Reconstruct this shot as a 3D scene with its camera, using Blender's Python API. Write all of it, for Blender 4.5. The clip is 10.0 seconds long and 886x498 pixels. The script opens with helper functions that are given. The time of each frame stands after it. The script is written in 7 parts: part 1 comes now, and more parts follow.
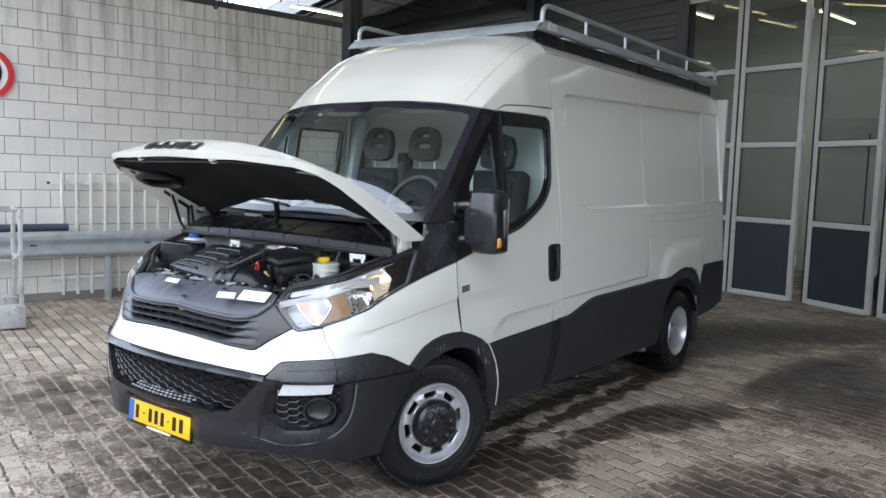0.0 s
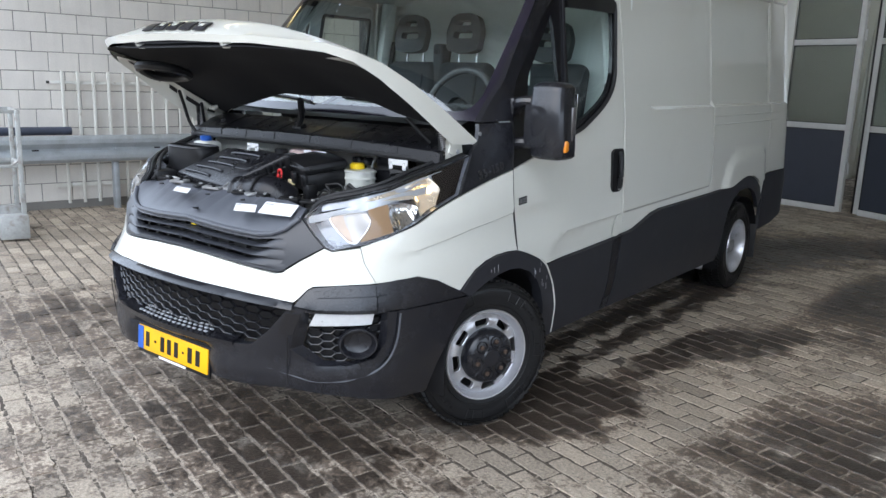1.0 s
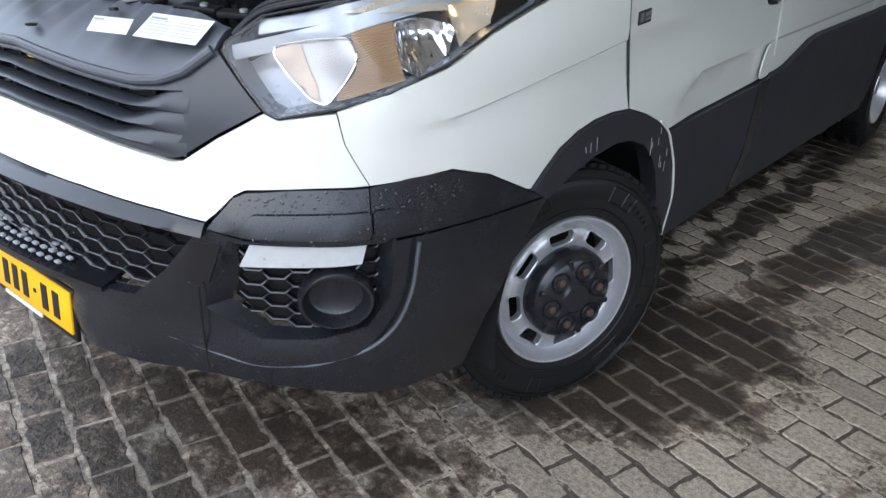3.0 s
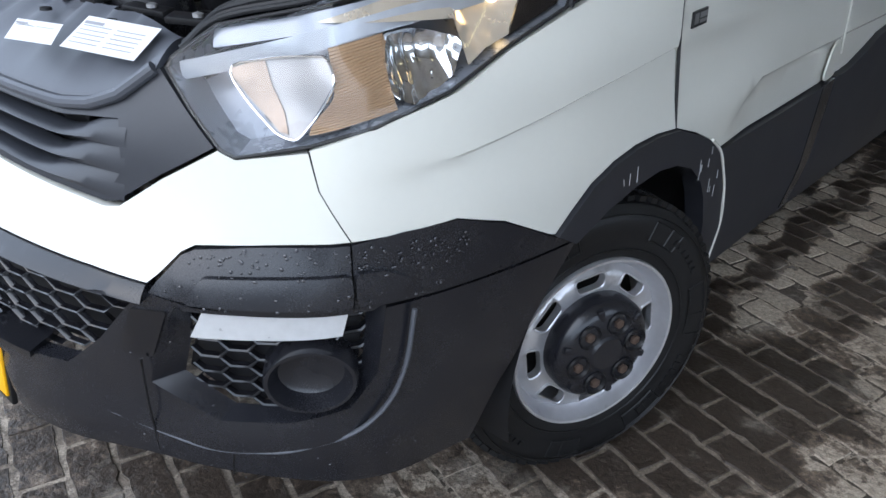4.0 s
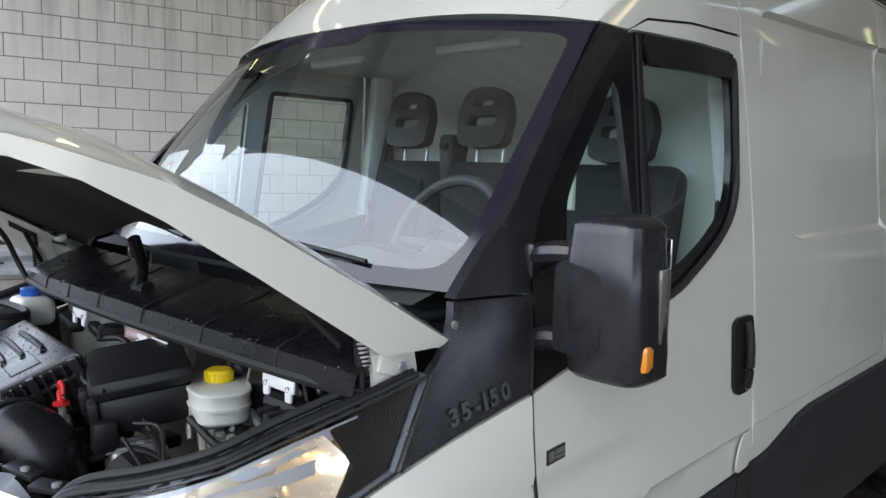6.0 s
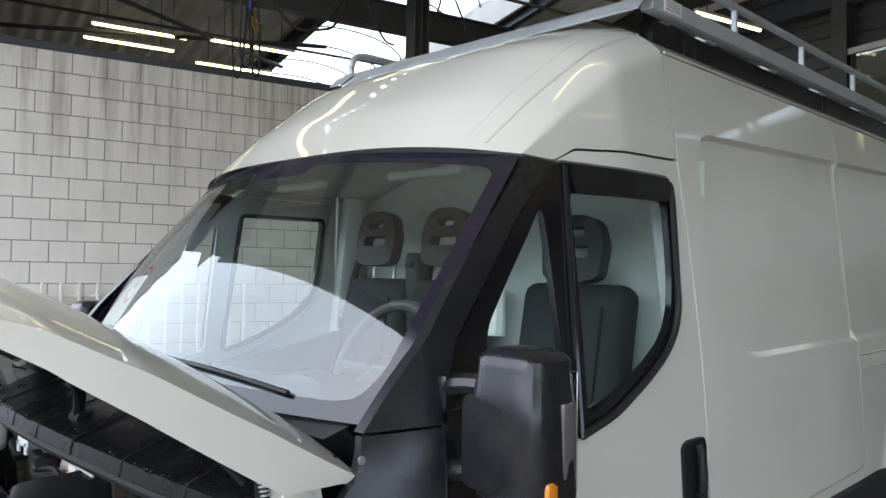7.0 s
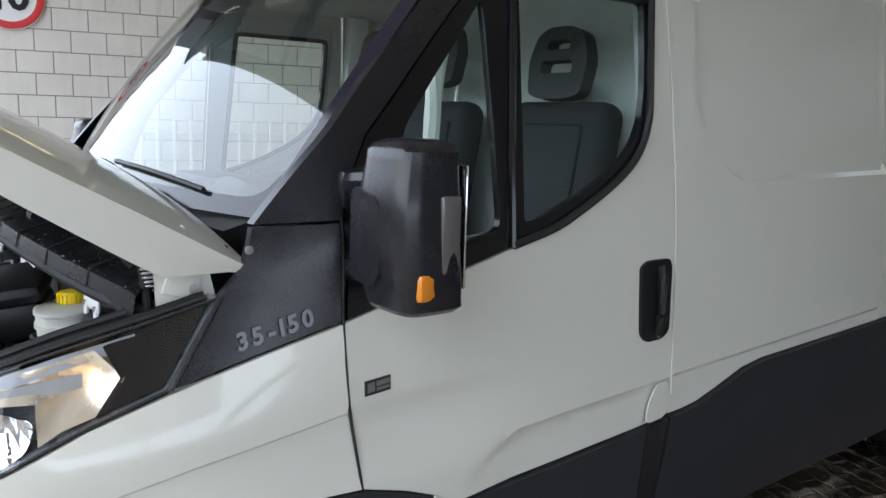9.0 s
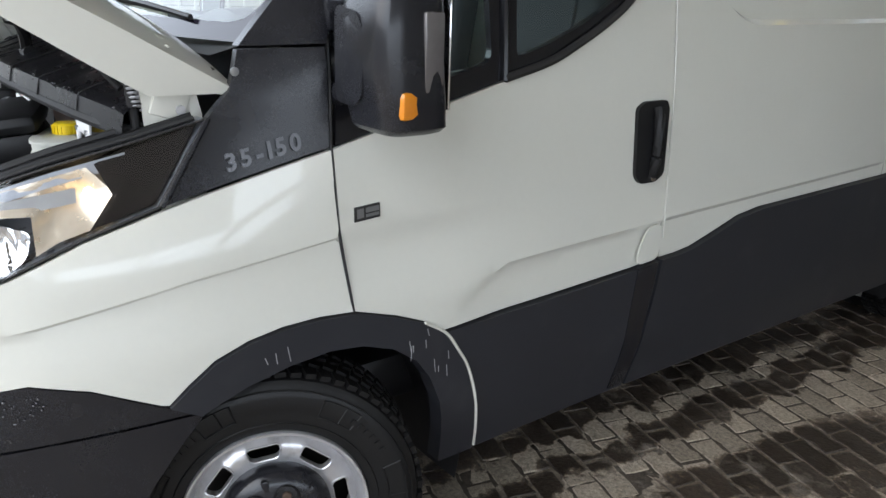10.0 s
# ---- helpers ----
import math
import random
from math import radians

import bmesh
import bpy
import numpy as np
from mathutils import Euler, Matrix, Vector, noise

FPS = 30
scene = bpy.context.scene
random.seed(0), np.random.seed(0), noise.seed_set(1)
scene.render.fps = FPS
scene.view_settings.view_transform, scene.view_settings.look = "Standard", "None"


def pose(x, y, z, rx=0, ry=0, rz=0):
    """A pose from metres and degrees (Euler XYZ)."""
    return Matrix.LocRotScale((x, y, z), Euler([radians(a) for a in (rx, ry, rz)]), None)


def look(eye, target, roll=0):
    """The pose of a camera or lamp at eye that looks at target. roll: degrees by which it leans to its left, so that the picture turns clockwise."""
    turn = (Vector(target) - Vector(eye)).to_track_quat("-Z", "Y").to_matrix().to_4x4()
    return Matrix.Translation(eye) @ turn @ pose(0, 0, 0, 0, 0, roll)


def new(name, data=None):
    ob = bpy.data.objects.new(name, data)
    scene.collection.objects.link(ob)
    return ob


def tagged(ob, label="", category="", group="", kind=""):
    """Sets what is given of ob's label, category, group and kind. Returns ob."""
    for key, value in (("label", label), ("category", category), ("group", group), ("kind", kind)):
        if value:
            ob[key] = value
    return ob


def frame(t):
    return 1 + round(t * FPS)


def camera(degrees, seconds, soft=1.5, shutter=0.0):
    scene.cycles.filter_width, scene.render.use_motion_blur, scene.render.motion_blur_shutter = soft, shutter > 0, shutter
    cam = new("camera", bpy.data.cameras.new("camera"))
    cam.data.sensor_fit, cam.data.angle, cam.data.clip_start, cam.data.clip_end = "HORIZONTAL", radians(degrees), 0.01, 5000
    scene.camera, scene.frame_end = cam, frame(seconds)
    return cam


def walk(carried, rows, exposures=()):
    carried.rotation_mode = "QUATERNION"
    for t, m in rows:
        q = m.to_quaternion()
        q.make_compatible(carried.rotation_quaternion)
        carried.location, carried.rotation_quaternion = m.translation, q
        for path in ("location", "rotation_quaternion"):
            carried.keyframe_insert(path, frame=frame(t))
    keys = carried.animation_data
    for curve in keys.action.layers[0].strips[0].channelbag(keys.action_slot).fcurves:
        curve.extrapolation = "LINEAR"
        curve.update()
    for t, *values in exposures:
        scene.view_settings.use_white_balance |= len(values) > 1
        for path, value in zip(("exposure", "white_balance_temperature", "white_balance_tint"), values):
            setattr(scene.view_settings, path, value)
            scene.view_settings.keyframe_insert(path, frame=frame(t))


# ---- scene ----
cam = camera(59.0, 10.0)
PATH = [
    (0, (3.42, -3.126, 1.63), (2.217, -1.54, 1.444), 1.8),
    (0.5, (3.156, -2.959, 1.576), (1.941, -1.383, 1.379), 1.8),
    (1, (2.916, -2.768, 1.558), (1.714, -1.225, 1.138), 1.9),
    (1.5, (2.677, -2.434, 1.535), (1.516, -0.94, 0.888), 2.0),
    (2, (2.383, -2.176, 1.475), (1.225, -0.689, 0.806), 2.2),
    (2.5, (2.125, -1.887, 1.432), (0.984, -0.439, 0.655), 2.5),
    (2.7, (2.033, -1.767, 1.365), (0.894, -0.335, 0.557), 2.4),
    (3.8, (1.704, -1.331, 1.273), (0.543, 0.025, 0.372), 2.5),
    (4, (1.698, -1.307, 1.319), (0.536, 0.042, 0.408), 2.5),
    (4.5, (1.782, -1.287, 1.444), (0.535, 0.097, 0.719), 2.2),
    (5, (1.92, -1.268, 1.529), (0.606, 0.132, 0.969), 2.1),
    (5.5, (2.003, -1.236, 1.572), (0.643, 0.184, 1.203), 1.9),
    (6, (1.969, -1.097, 1.647), (0.586, 0.333, 1.442), 1.7),
    (6.2, (1.953, -1.043, 1.665), (0.57, 0.395, 1.532), 1.6),
    (7.3, (2.242, -0.947, 1.747), (0.8, 0.431, 1.888), 1.2),
    (7.5, (2.284, -0.928, 1.762), (0.832, 0.432, 1.968), 1.4),
    (8, (2.352, -0.839, 1.704), (0.827, 0.433, 1.937), 1.5),
    (8.4, (2.38, -0.743, 1.656), (0.822, 0.508, 1.741), 1.4),
    (8.5, (2.376, -0.718, 1.647), (0.815, 0.533, 1.67), 1.7),
    (8.8, (2.379, -0.651, 1.61), (0.81, 0.575, 1.422), 1.7),
    (9, (2.366, -0.62, 1.604), (0.813, 0.599, 1.279), 1.7),
    (9.5, (2.428, -0.593, 1.561), (0.911, 0.586, 1.007), 1.7),
    (10, (2.442, -0.596, 1.495), (0.926, 0.554, 0.877), 1.7),
]
walk(cam, [(t, look(eye, target, roll)) for t, eye, target, roll in PATH],
     [(0, 1.57, 6500, 10), (1.5, 1.53, 6500, 10), (2.5, 1.44, 6450, 10), (4, 1.34, 6250, 10), (5, 1.26, 6400, 10), (6, 1.45, 6700, 10), (7.5, 1.50, 6750, 10), (8.5, 1.28, 6650, 10), (9.5, 1.49, 6900, 10), (10, 1.62, 6950, 10)])

# ---- light ----
world = bpy.data.worlds.new("overcast_sky")
scene.world = world
world.use_nodes = True
wn = world.node_tree
sky = wn.nodes.new("ShaderNodeTexSky")
sky.sky_type = "NISHITA"
sky.sun_disc = False
sky.sun_elevation, sky.sun_rotation = radians(38), radians(190)
sky.air_density, sky.dust_density, sky.ozone_density = 1.0, 4.0, 1.0
grey = wn.nodes.new("ShaderNodeMixRGB")
grey.inputs[0].default_value = 0.85
grey.inputs[2].default_value = (7.95, 9.3, 11.35, 1)
wn.links.new(sky.outputs[0], grey.inputs[1])
wn.links.new(grey.outputs[0], wn.nodes["Background"].inputs[0])
wn.nodes["Background"].inputs[1].default_value = 0.15
sun_data = bpy.data.lights.new("sun", "SUN")
sun_data.energy, sun_data.angle, sun_data.color = 0.3, radians(60), (1.0, 0.98, 0.95)
sun = new("sun", sun_data)
sun.matrix_world = look((6, -10, 14), (0, 0, 0))

# ---- materials ----
def mat(name, col, rough=0.6, metal=0.0, var=0.12, scale=3.0, fine=60.0, bump=0.15, coat=0.0, spots=None, rvar=0.1, coat_rough=0.04, spec=0.5):
    """A surface with two scales of variation, fine relief and, if wanted, stains."""
    m = bpy.data.materials.new(name)
    m.use_nodes = True
    nt = m.node_tree
    p = nt.nodes["Principled BSDF"]
    pos = nt.nodes.new("ShaderNodeNewGeometry").outputs["Position"]

    def nz(sc, detail=4.0):
        n = nt.nodes.new("ShaderNodeTexNoise")
        n.inputs["Scale"].default_value, n.inputs["Detail"].default_value = sc, detail
        nt.links.new(pos, n.inputs["Vector"])
        return n.outputs["Fac"]

    big, small = nz(scale), nz(fine, 3.0)
    add = nt.nodes.new("ShaderNodeMath")
    add.operation = "MULTIPLY_ADD"
    add.inputs[1].default_value = 0.4
    nt.links.new(small, add.inputs[0])
    sub = nt.nodes.new("ShaderNodeMath")
    sub.operation = "MULTIPLY"
    sub.inputs[1].default_value = 0.6
    nt.links.new(big, sub.inputs[0])
    nt.links.new(sub.outputs[0], add.inputs[2])
    ramp = nt.nodes.new("ShaderNodeMapRange")
    ramp.inputs["From Min"].default_value, ramp.inputs["From Max"].default_value = 0.3, 0.7
    ramp.inputs["To Min"].default_value, ramp.inputs["To Max"].default_value = 1 - var, 1 + var
    nt.links.new(add.outputs[0], ramp.inputs["Value"])
    mul = nt.nodes.new("ShaderNodeVectorMath")
    mul.operation = "MULTIPLY"
    mul.inputs[0].default_value = col
    nt.links.new(ramp.outputs[0], mul.inputs[1])
    out = mul.outputs[0]
    if spots:
        colour, sc, lo, hi, amount = spots
        st = nz(sc, 6.0)
        mr = nt.nodes.new("ShaderNodeMapRange")
        mr.inputs["From Min"].default_value, mr.inputs["From Max"].default_value = lo, hi
        mr.inputs["To Max"].default_value = amount
        nt.links.new(st, mr.inputs["Value"])
        mx = nt.nodes.new("ShaderNodeMixRGB")
        mx.inputs[2].default_value = (*colour, 1)
        nt.links.new(mr.outputs[0], mx.inputs[0])
        nt.links.new(out, mx.inputs[1])
        out = mx.outputs[0]
    nt.links.new(out, p.inputs["Base Color"])
    rr = nt.nodes.new("ShaderNodeMapRange")
    rr.inputs["To Min"].default_value, rr.inputs["To Max"].default_value = max(0.02, rough - rvar), min(1, rough + rvar)
    nt.links.new(add.outputs[0], rr.inputs["Value"])
    nt.links.new(rr.outputs[0], p.inputs["Roughness"])
    p.inputs["Metallic"].default_value = metal
    p.inputs["Specular IOR Level"].default_value = spec
    p.inputs["Coat Weight"].default_value, p.inputs["Coat Roughness"].default_value = coat, coat_rough
    if bump:
        b = nt.nodes.new("ShaderNodeBump")
        b.inputs["Strength"].default_value, b.inputs["Distance"].default_value = bump, min(0.004, 0.15 / fine)
        nt.links.new(small, b.inputs["Height"])
        nt.links.new(b.outputs[0], p.inputs["Normal"])
    return m


def glass_mat(name, tint=(0.8, 0.9, 0.87), keep=0.75, ior=1.5, rough=0.0):
    """A thin pane: clear with a tint, and a mirror by the angle."""
    m = bpy.data.materials.new(name)
    m.use_nodes = True
    nt = m.node_tree
    nt.nodes.clear()
    o = nt.nodes.new("ShaderNodeOutputMaterial")
    t = nt.nodes.new("ShaderNodeBsdfTransparent")
    t.inputs[0].default_value = (*[c * keep for c in tint], 1)
    g = nt.nodes.new("ShaderNodeBsdfGlossy")
    g.inputs["Roughness"].default_value = rough
    lw = nt.nodes.new("ShaderNodeLayerWeight")
    lw.inputs[0].default_value = 0.5
    pw = nt.nodes.new("ShaderNodeMath")
    pw.operation = "POWER"
    pw.inputs[1].default_value = 4.0
    nt.links.new(lw.outputs["Facing"], pw.inputs[0])
    f = nt.nodes.new("ShaderNodeMapRange")
    f.inputs["To Min"].default_value = ((ior - 1) / (ior + 1)) ** 2
    nt.links.new(pw.outputs[0], f.inputs["Value"])
    mx = nt.nodes.new("ShaderNodeMixShader")
    nt.links.new(f.outputs[0], mx.inputs[0])
    nt.links.new(t.outputs[0], mx.inputs[1])
    nt.links.new(g.outputs[0], mx.inputs[2])
    nt.links.new(mx.outputs[0], o.inputs[0])
    return m


def glow_mat(name, col, strength):
    m = bpy.data.materials.new(name)
    m.use_nodes = True
    p = m.node_tree.nodes["Principled BSDF"]
    p.inputs["Base Color"].default_value = (*col, 1)
    p.inputs["Emission Color"].default_value = (*col, 1)
    p.inputs["Emission Strength"].default_value = strength
    return m


WHITE = mat("van_white_paint", (0.67, 0.667, 0.605), 0.34, var=0.015, scale=1.5, bump=0.0, coat=1.0, rvar=0.04, spots=((0.44, 0.44, 0.39), 2.2, 0.62, 0.8, 0.18))
PLASTIC = mat("dark_grey_plastic", (0.012, 0.0125, 0.016), 0.26, spec=0.5, var=0.15, scale=6, fine=400, bump=0.12, rvar=0.12, spots=((0.028, 0.028, 0.032), 9, 0.6, 0.75, 0.4))
CLAD = mat("worn_grey_cladding", (0.019, 0.020, 0.025), 0.5, spec=0.4, var=0.12, scale=3, fine=350, bump=0.12, spots=((0.045, 0.045, 0.05), 5, 0.58, 0.8, 0.5))
GRILLE = mat("grille_plastic", (0.070, 0.075, 0.088), 0.45, var=0.1, scale=8, fine=300, bump=0.1)
LOUVRE = mat("louvre_plastic", (0.026, 0.028, 0.034), 0.38, var=0.12, scale=8, fine=300, bump=0.1)
BLACK = mat("black_plastic", (0.011, 0.011, 0.012), 0.42, spec=0.3, var=0.2, scale=12, fine=250, bump=0.15)
GLOSS = mat("gloss_black", (0.008, 0.008, 0.010), 0.16, var=0.1, bump=0.0)
RUBBER = mat("black_rubber", (0.014, 0.014, 0.015), 0.65, var=0.2, scale=10, fine=200, bump=0.2)
TYRE = mat("dusty_tyre_rubber", (0.0075, 0.0075, 0.008), 0.46, spec=0.30, var=0.2, scale=8, fine=150, bump=0.3, spots=((0.022, 0.021, 0.020), 7, 0.6, 0.8, 0.4))
STEEL = mat("silver_wheel_steel", (0.58, 0.58, 0.60), 0.34, 0.7, var=0.08, scale=12, bump=0.05, spots=((0.16, 0.14, 0.12), 18, 0.6, 0.75, 0.5))
GALV = mat("galvanised_steel", (0.46, 0.50, 0.53), 0.5, 0.5, var=0.15, scale=6, fine=80, bump=0.08, spots=((0.25, 0.25, 0.24), 4, 0.55, 0.75, 0.5))
CHROME = mat("chrome", (0.85, 0.86, 0.88), 0.06, 1.0, var=0.03, bump=0.0, rvar=0.03)
LENS = glass_mat("lamp_lens", (1, 1, 1), 0.93, 1.45)
GLASS = glass_mat("tinted_glass", (0.84, 0.93, 0.90), 0.97, 1.5)
SCREEN = glass_mat("windscreen_glass", (0.91, 0.97, 0.95), 0.98, 2.1)
AMBER = mat("amber_plastic", (0.75, 0.25, 0.02), 0.2, var=0.1, bump=0.0, coat=0.6)
YELLOW = mat("yellow_plastic", (0.85, 0.62, 0.02), 0.35, var=0.05, bump=0.05)
PLATE = mat("yellow_plate", (0.86, 0.43, 0.004), 0.35, var=0.03, bump=0.0)
BLUE = mat("blue_plastic", (0.02, 0.10, 0.42), 0.35, var=0.08, bump=0.05)
RED = mat("red_plastic", (0.55, 0.02, 0.02), 0.4, var=0.08, bump=0.05)
PAPER = mat("white_paper", (0.80, 0.80, 0.80), 0.6, var=0.03, bump=0.0)
INK = mat("grey_print", (0.36, 0.36, 0.38), 0.7, var=0.05, bump=0.0)
MILK = mat("milky_tank_plastic", (0.62, 0.63, 0.58), 0.35, var=0.06, scale=8, bump=0.05)
PINK = mat("coolant_tank_plastic", (0.60, 0.45, 0.42), 0.35, var=0.15, scale=9, bump=0.05)
RUST = mat("rusty_steel", (0.09, 0.06, 0.045), 0.65, 0.5, var=0.35, scale=40, fine=200, bump=0.3)
ALU = mat("cast_aluminium", (0.35, 0.35, 0.35), 0.5, 0.7, var=0.2, scale=20, fine=120, bump=0.3)
WETBLACK = mat("wet_black_plastic", (0.010, 0.010, 0.012), 0.30, spec=0.3, var=0.3, scale=14, fine=180, bump=0.12, rvar=0.2)
LINER = mat("black_felt_liner", (0.010, 0.010, 0.012), 0.9, var=0.2, scale=14, fine=300, bump=0.3)
CABIN = mat("cabin_grey_plastic", (0.045, 0.05, 0.054), 0.6, var=0.1, scale=6, fine=120, bump=0.0)
SEATCLOTH = mat("dark_seat_cloth", (0.026, 0.031, 0.036), 0.85, var=0.15, scale=20, fine=200, bump=0.05)
HEADREST = mat("headrest_plastic", (0.05, 0.055, 0.058), 0.6, var=0.1, bump=0.1)
CABTRIM = mat("pale_cab_trim", (0.50, 0.55, 0.54), 0.55, var=0.06, scale=6, fine=200, bump=0.05)
BULKHEAD = mat("painted_bulkhead", (0.78, 0.82, 0.80), 0.5, var=0.05, scale=3, bump=0.05)
BLOCK = mat("painted_concrete_block", (0.74, 0.705, 0.655), 0.85, var=0.10, scale=2.0, fine=90, bump=0.25, spots=((0.42, 0.395, 0.36), 1.1, 0.58, 0.78, 0.45))
# rain streaks run down the blocks from the wall's top and thin out on the way
bn = BLOCK.node_tree
bp = bn.nodes["Principled BSDF"]
bsrc = bp.inputs["Base Color"].links[0].from_socket
bgeo, bmap, bno, bmr, bmx = bn.nodes.new("ShaderNodeNewGeometry"), bn.nodes.new("ShaderNodeMapping"), bn.nodes.new("ShaderNodeTexNoise"), bn.nodes.new("ShaderNodeMapRange"), bn.nodes.new("ShaderNodeMixRGB")
bmap.inputs["Scale"].default_value = (7, 7, 0.55)
bno.inputs["Scale"].default_value, bno.inputs["Detail"].default_value, bno.inputs["Roughness"].default_value = 1.0, 6.0, 0.65
bmr.inputs["From Min"].default_value, bmr.inputs["From Max"].default_value, bmr.inputs["To Max"].default_value = 0.46, 0.66, 0.6
bmx.inputs[2].default_value = (0.17, 0.155, 0.14, 1)
bn.links.new(bgeo.outputs["Position"], bmap.inputs[0])
bn.links.new(bmap.outputs[0], bno.inputs["Vector"])
bn.links.new(bno.outputs["Fac"], bmr.inputs["Value"])
bsep, bfall, bmul = bn.nodes.new("ShaderNodeSeparateXYZ"), bn.nodes.new("ShaderNodeMapRange"), bn.nodes.new("ShaderNodeMath")
bfall.inputs["From Min"].default_value, bfall.inputs["From Max"].default_value, bfall.inputs["To Min"].default_value = 2.3, 3.6, 0.12
bmul.operation = "MULTIPLY"
bn.links.new(bgeo.outputs["Position"], bsep.inputs[0])
bn.links.new(bsep.outputs["Z"], bfall.inputs["Value"])
bn.links.new(bmr.outputs[0], bmul.inputs[0])
bn.links.new(bfall.outputs[0], bmul.inputs[1])
bn.links.new(bmul.outputs[0], bmx.inputs[0])
bn.links.new(bsrc, bmx.inputs[1])
bn.links.new(bmx.outputs[0], bp.inputs["Base Color"])
MORTAR = mat("block_mortar", (0.24, 0.23, 0.215), 0.9, var=0.1, bump=0.3)


PUDDLES = [(.69, 1.9, 2.0, .11, 89.5, -1.1), (.93, 1.9, 2.1, .13, 89, -1.0), (.81, 1.9, 1.9, .08, 89.5, .75), (1.08, 1.95, 1.5, .13, 88, .8), (1.28, 1.75, .95, .2, 82, -.8), (1.13, .45, .75, .45, 60, -1.2), (1.6, 2.2, .6, .22, 75, -.7), (.84, 3.4, 1.6, .25, 88, -.5), (.13, 3.1, 1.0, .5, 90, -.8), (1.62, .75, .9, .28, 75, .55), (1.35, -.1, .5, .2, 35, .45), (1.35, 3.2, 1.2, .3, 80, .4), (2.0, 4.4, 1.4, .4, 80, -.6), (-.1, -.75, 1.6, .8, -12, -.30), (.65, -.6, .9, .6, 20, -.34), (2.4, .9, 1.6, .8, 60, -.42), (-3.5, .9, 1.5, .9, 10, .35), (-2.0, -.45, 1.0, .8, 0, -.3), (1.0, 5.6, 2.2, .9, 60, -.6), (2.4, 3.7, 1.8, 1.2, 50, -.45), (4.5, 6.5, 3.0, 3.0, 0, -.5)]


def paving(name, dry, wet, rough_dry, rough_wet, fine, bump, island=False, damp=None, steps=(0.16, 0.74)):
    """Paving that is dusty and dry in places and damp and dark in others; stains by place, shared by stones and joints."""
    m = bpy.data.materials.new(name)
    m.use_nodes = True
    nt = m.node_tree
    p = nt.nodes["Principled BSDF"]
    geo = nt.nodes.new("ShaderNodeNewGeometry")
    pos = geo.outputs["Position"]

    def noise_at(sc, detail, rough=0.55):
        n = nt.nodes.new("ShaderNodeTexNoise")
        n.inputs["Scale"].default_value, n.inputs["Detail"].default_value, n.inputs["Roughness"].default_value = sc, detail, rough
        nt.links.new(pos, n.inputs["Vector"])
        return n.outputs["Fac"]

    def maths(op, a, b, c=None):
        n = nt.nodes.new("ShaderNodeMath")
        n.operation = op
        for k, v in enumerate((a, b, c)):
            if v is None:
                continue
            if isinstance(v, (int, float)):
                n.inputs[k].default_value = v
            else:
                nt.links.new(v, n.inputs[k])
        return n.outputs[0]

    # the field runs from wet to dry: broken by noise, with puddles, tyre tracks and dry spots of their own shape
    sway = nt.nodes.new("ShaderNodeTexNoise")
    sway.inputs["Scale"].default_value, sway.inputs["Detail"].default_value = 5.0, 4.0
    nt.links.new(pos, sway.inputs["Vector"])
    warp = nt.nodes.new("ShaderNodeVectorMath")
    warp.operation = "MULTIPLY_ADD"
    warp.inputs[1].default_value = (0.3, 0.3, 0)
    nt.links.new(sway.outputs["Color"], warp.inputs[0])
    shift = nt.nodes.new("ShaderNodeVectorMath")
    shift.inputs[1].default_value = (-0.15, -0.15, 0)
    nt.links.new(pos, shift.inputs[0])
    nt.links.new(shift.outputs[0], warp.inputs[2])

    def puddle(x, y, along, across, turn):
        mp = nt.nodes.new("ShaderNodeMapping")
        mp.vector_type = "TEXTURE"
        mp.inputs["Location"].default_value, mp.inputs["Rotation"].default_value, mp.inputs["Scale"].default_value = (x, y, 0), (0, 0, radians(turn)), (along, across, 1)
        nt.links.new(warp.outputs[0], mp.inputs[0])
        gt = nt.nodes.new("ShaderNodeTexGradient")
        gt.gradient_type = "SPHERICAL"
        nt.links.new(mp.outputs[0], gt.inputs[0])
        return gt.outputs["Fac"]

    field = maths("ADD", maths("MULTIPLY_ADD", noise_at(0.8, 4.0), 0.5, 0.42), maths("ADD", maths("MULTIPLY_ADD", noise_at(5.0, 7.0, 0.7), 1.1, -0.55), maths("MULTIPLY_ADD", noise_at(30.0, 6.0, 0.7), 1.0, -0.5)))
    for x, y, along, across, turn, amount in PUDDLES:
        field = maths("MULTIPLY_ADD", puddle(x, y, along, across, turn), amount, field)
    rampd = nt.nodes.new("ShaderNodeMapRange")
    rampd.interpolation_type = "SMOOTHSTEP"
    rampd.inputs["From Min"].default_value, rampd.inputs["From Max"].default_value = 0.32, 0.68
    nt.links.new(field, rampd.inputs["Value"])
    dryness = rampd.outputs[0]
    grain = noise_at(fine, 4.0, 0.65)
    tone = maths("ADD", maths("MULTIPLY_ADD", grain, 1.9, -0.9), maths("MULTIPLY", noise_at(fine * 4.2, 3.0, 0.7), 1.9))
    tone = maths("MAXIMUM", maths("SUBTRACT", tone, 0.03), 0.2)
    if island:
        tone = maths("MULTIPLY", tone, maths("MULTIPLY_ADD", geo.outputs["Random Per Island"], 0.6, 0.7))
        info = nt.nodes.new("ShaderNodeObjectInfo")
        tone = maths("MULTIPLY", tone, maths("MULTIPLY_ADD", info.outputs["Random"], 0.4, 0.8))
    mx = nt.nodes.new("ShaderNodeMixRGB")
    mx.inputs[1].default_value, mx.inputs[2].default_value = (*wet, 1), (*dry, 1)
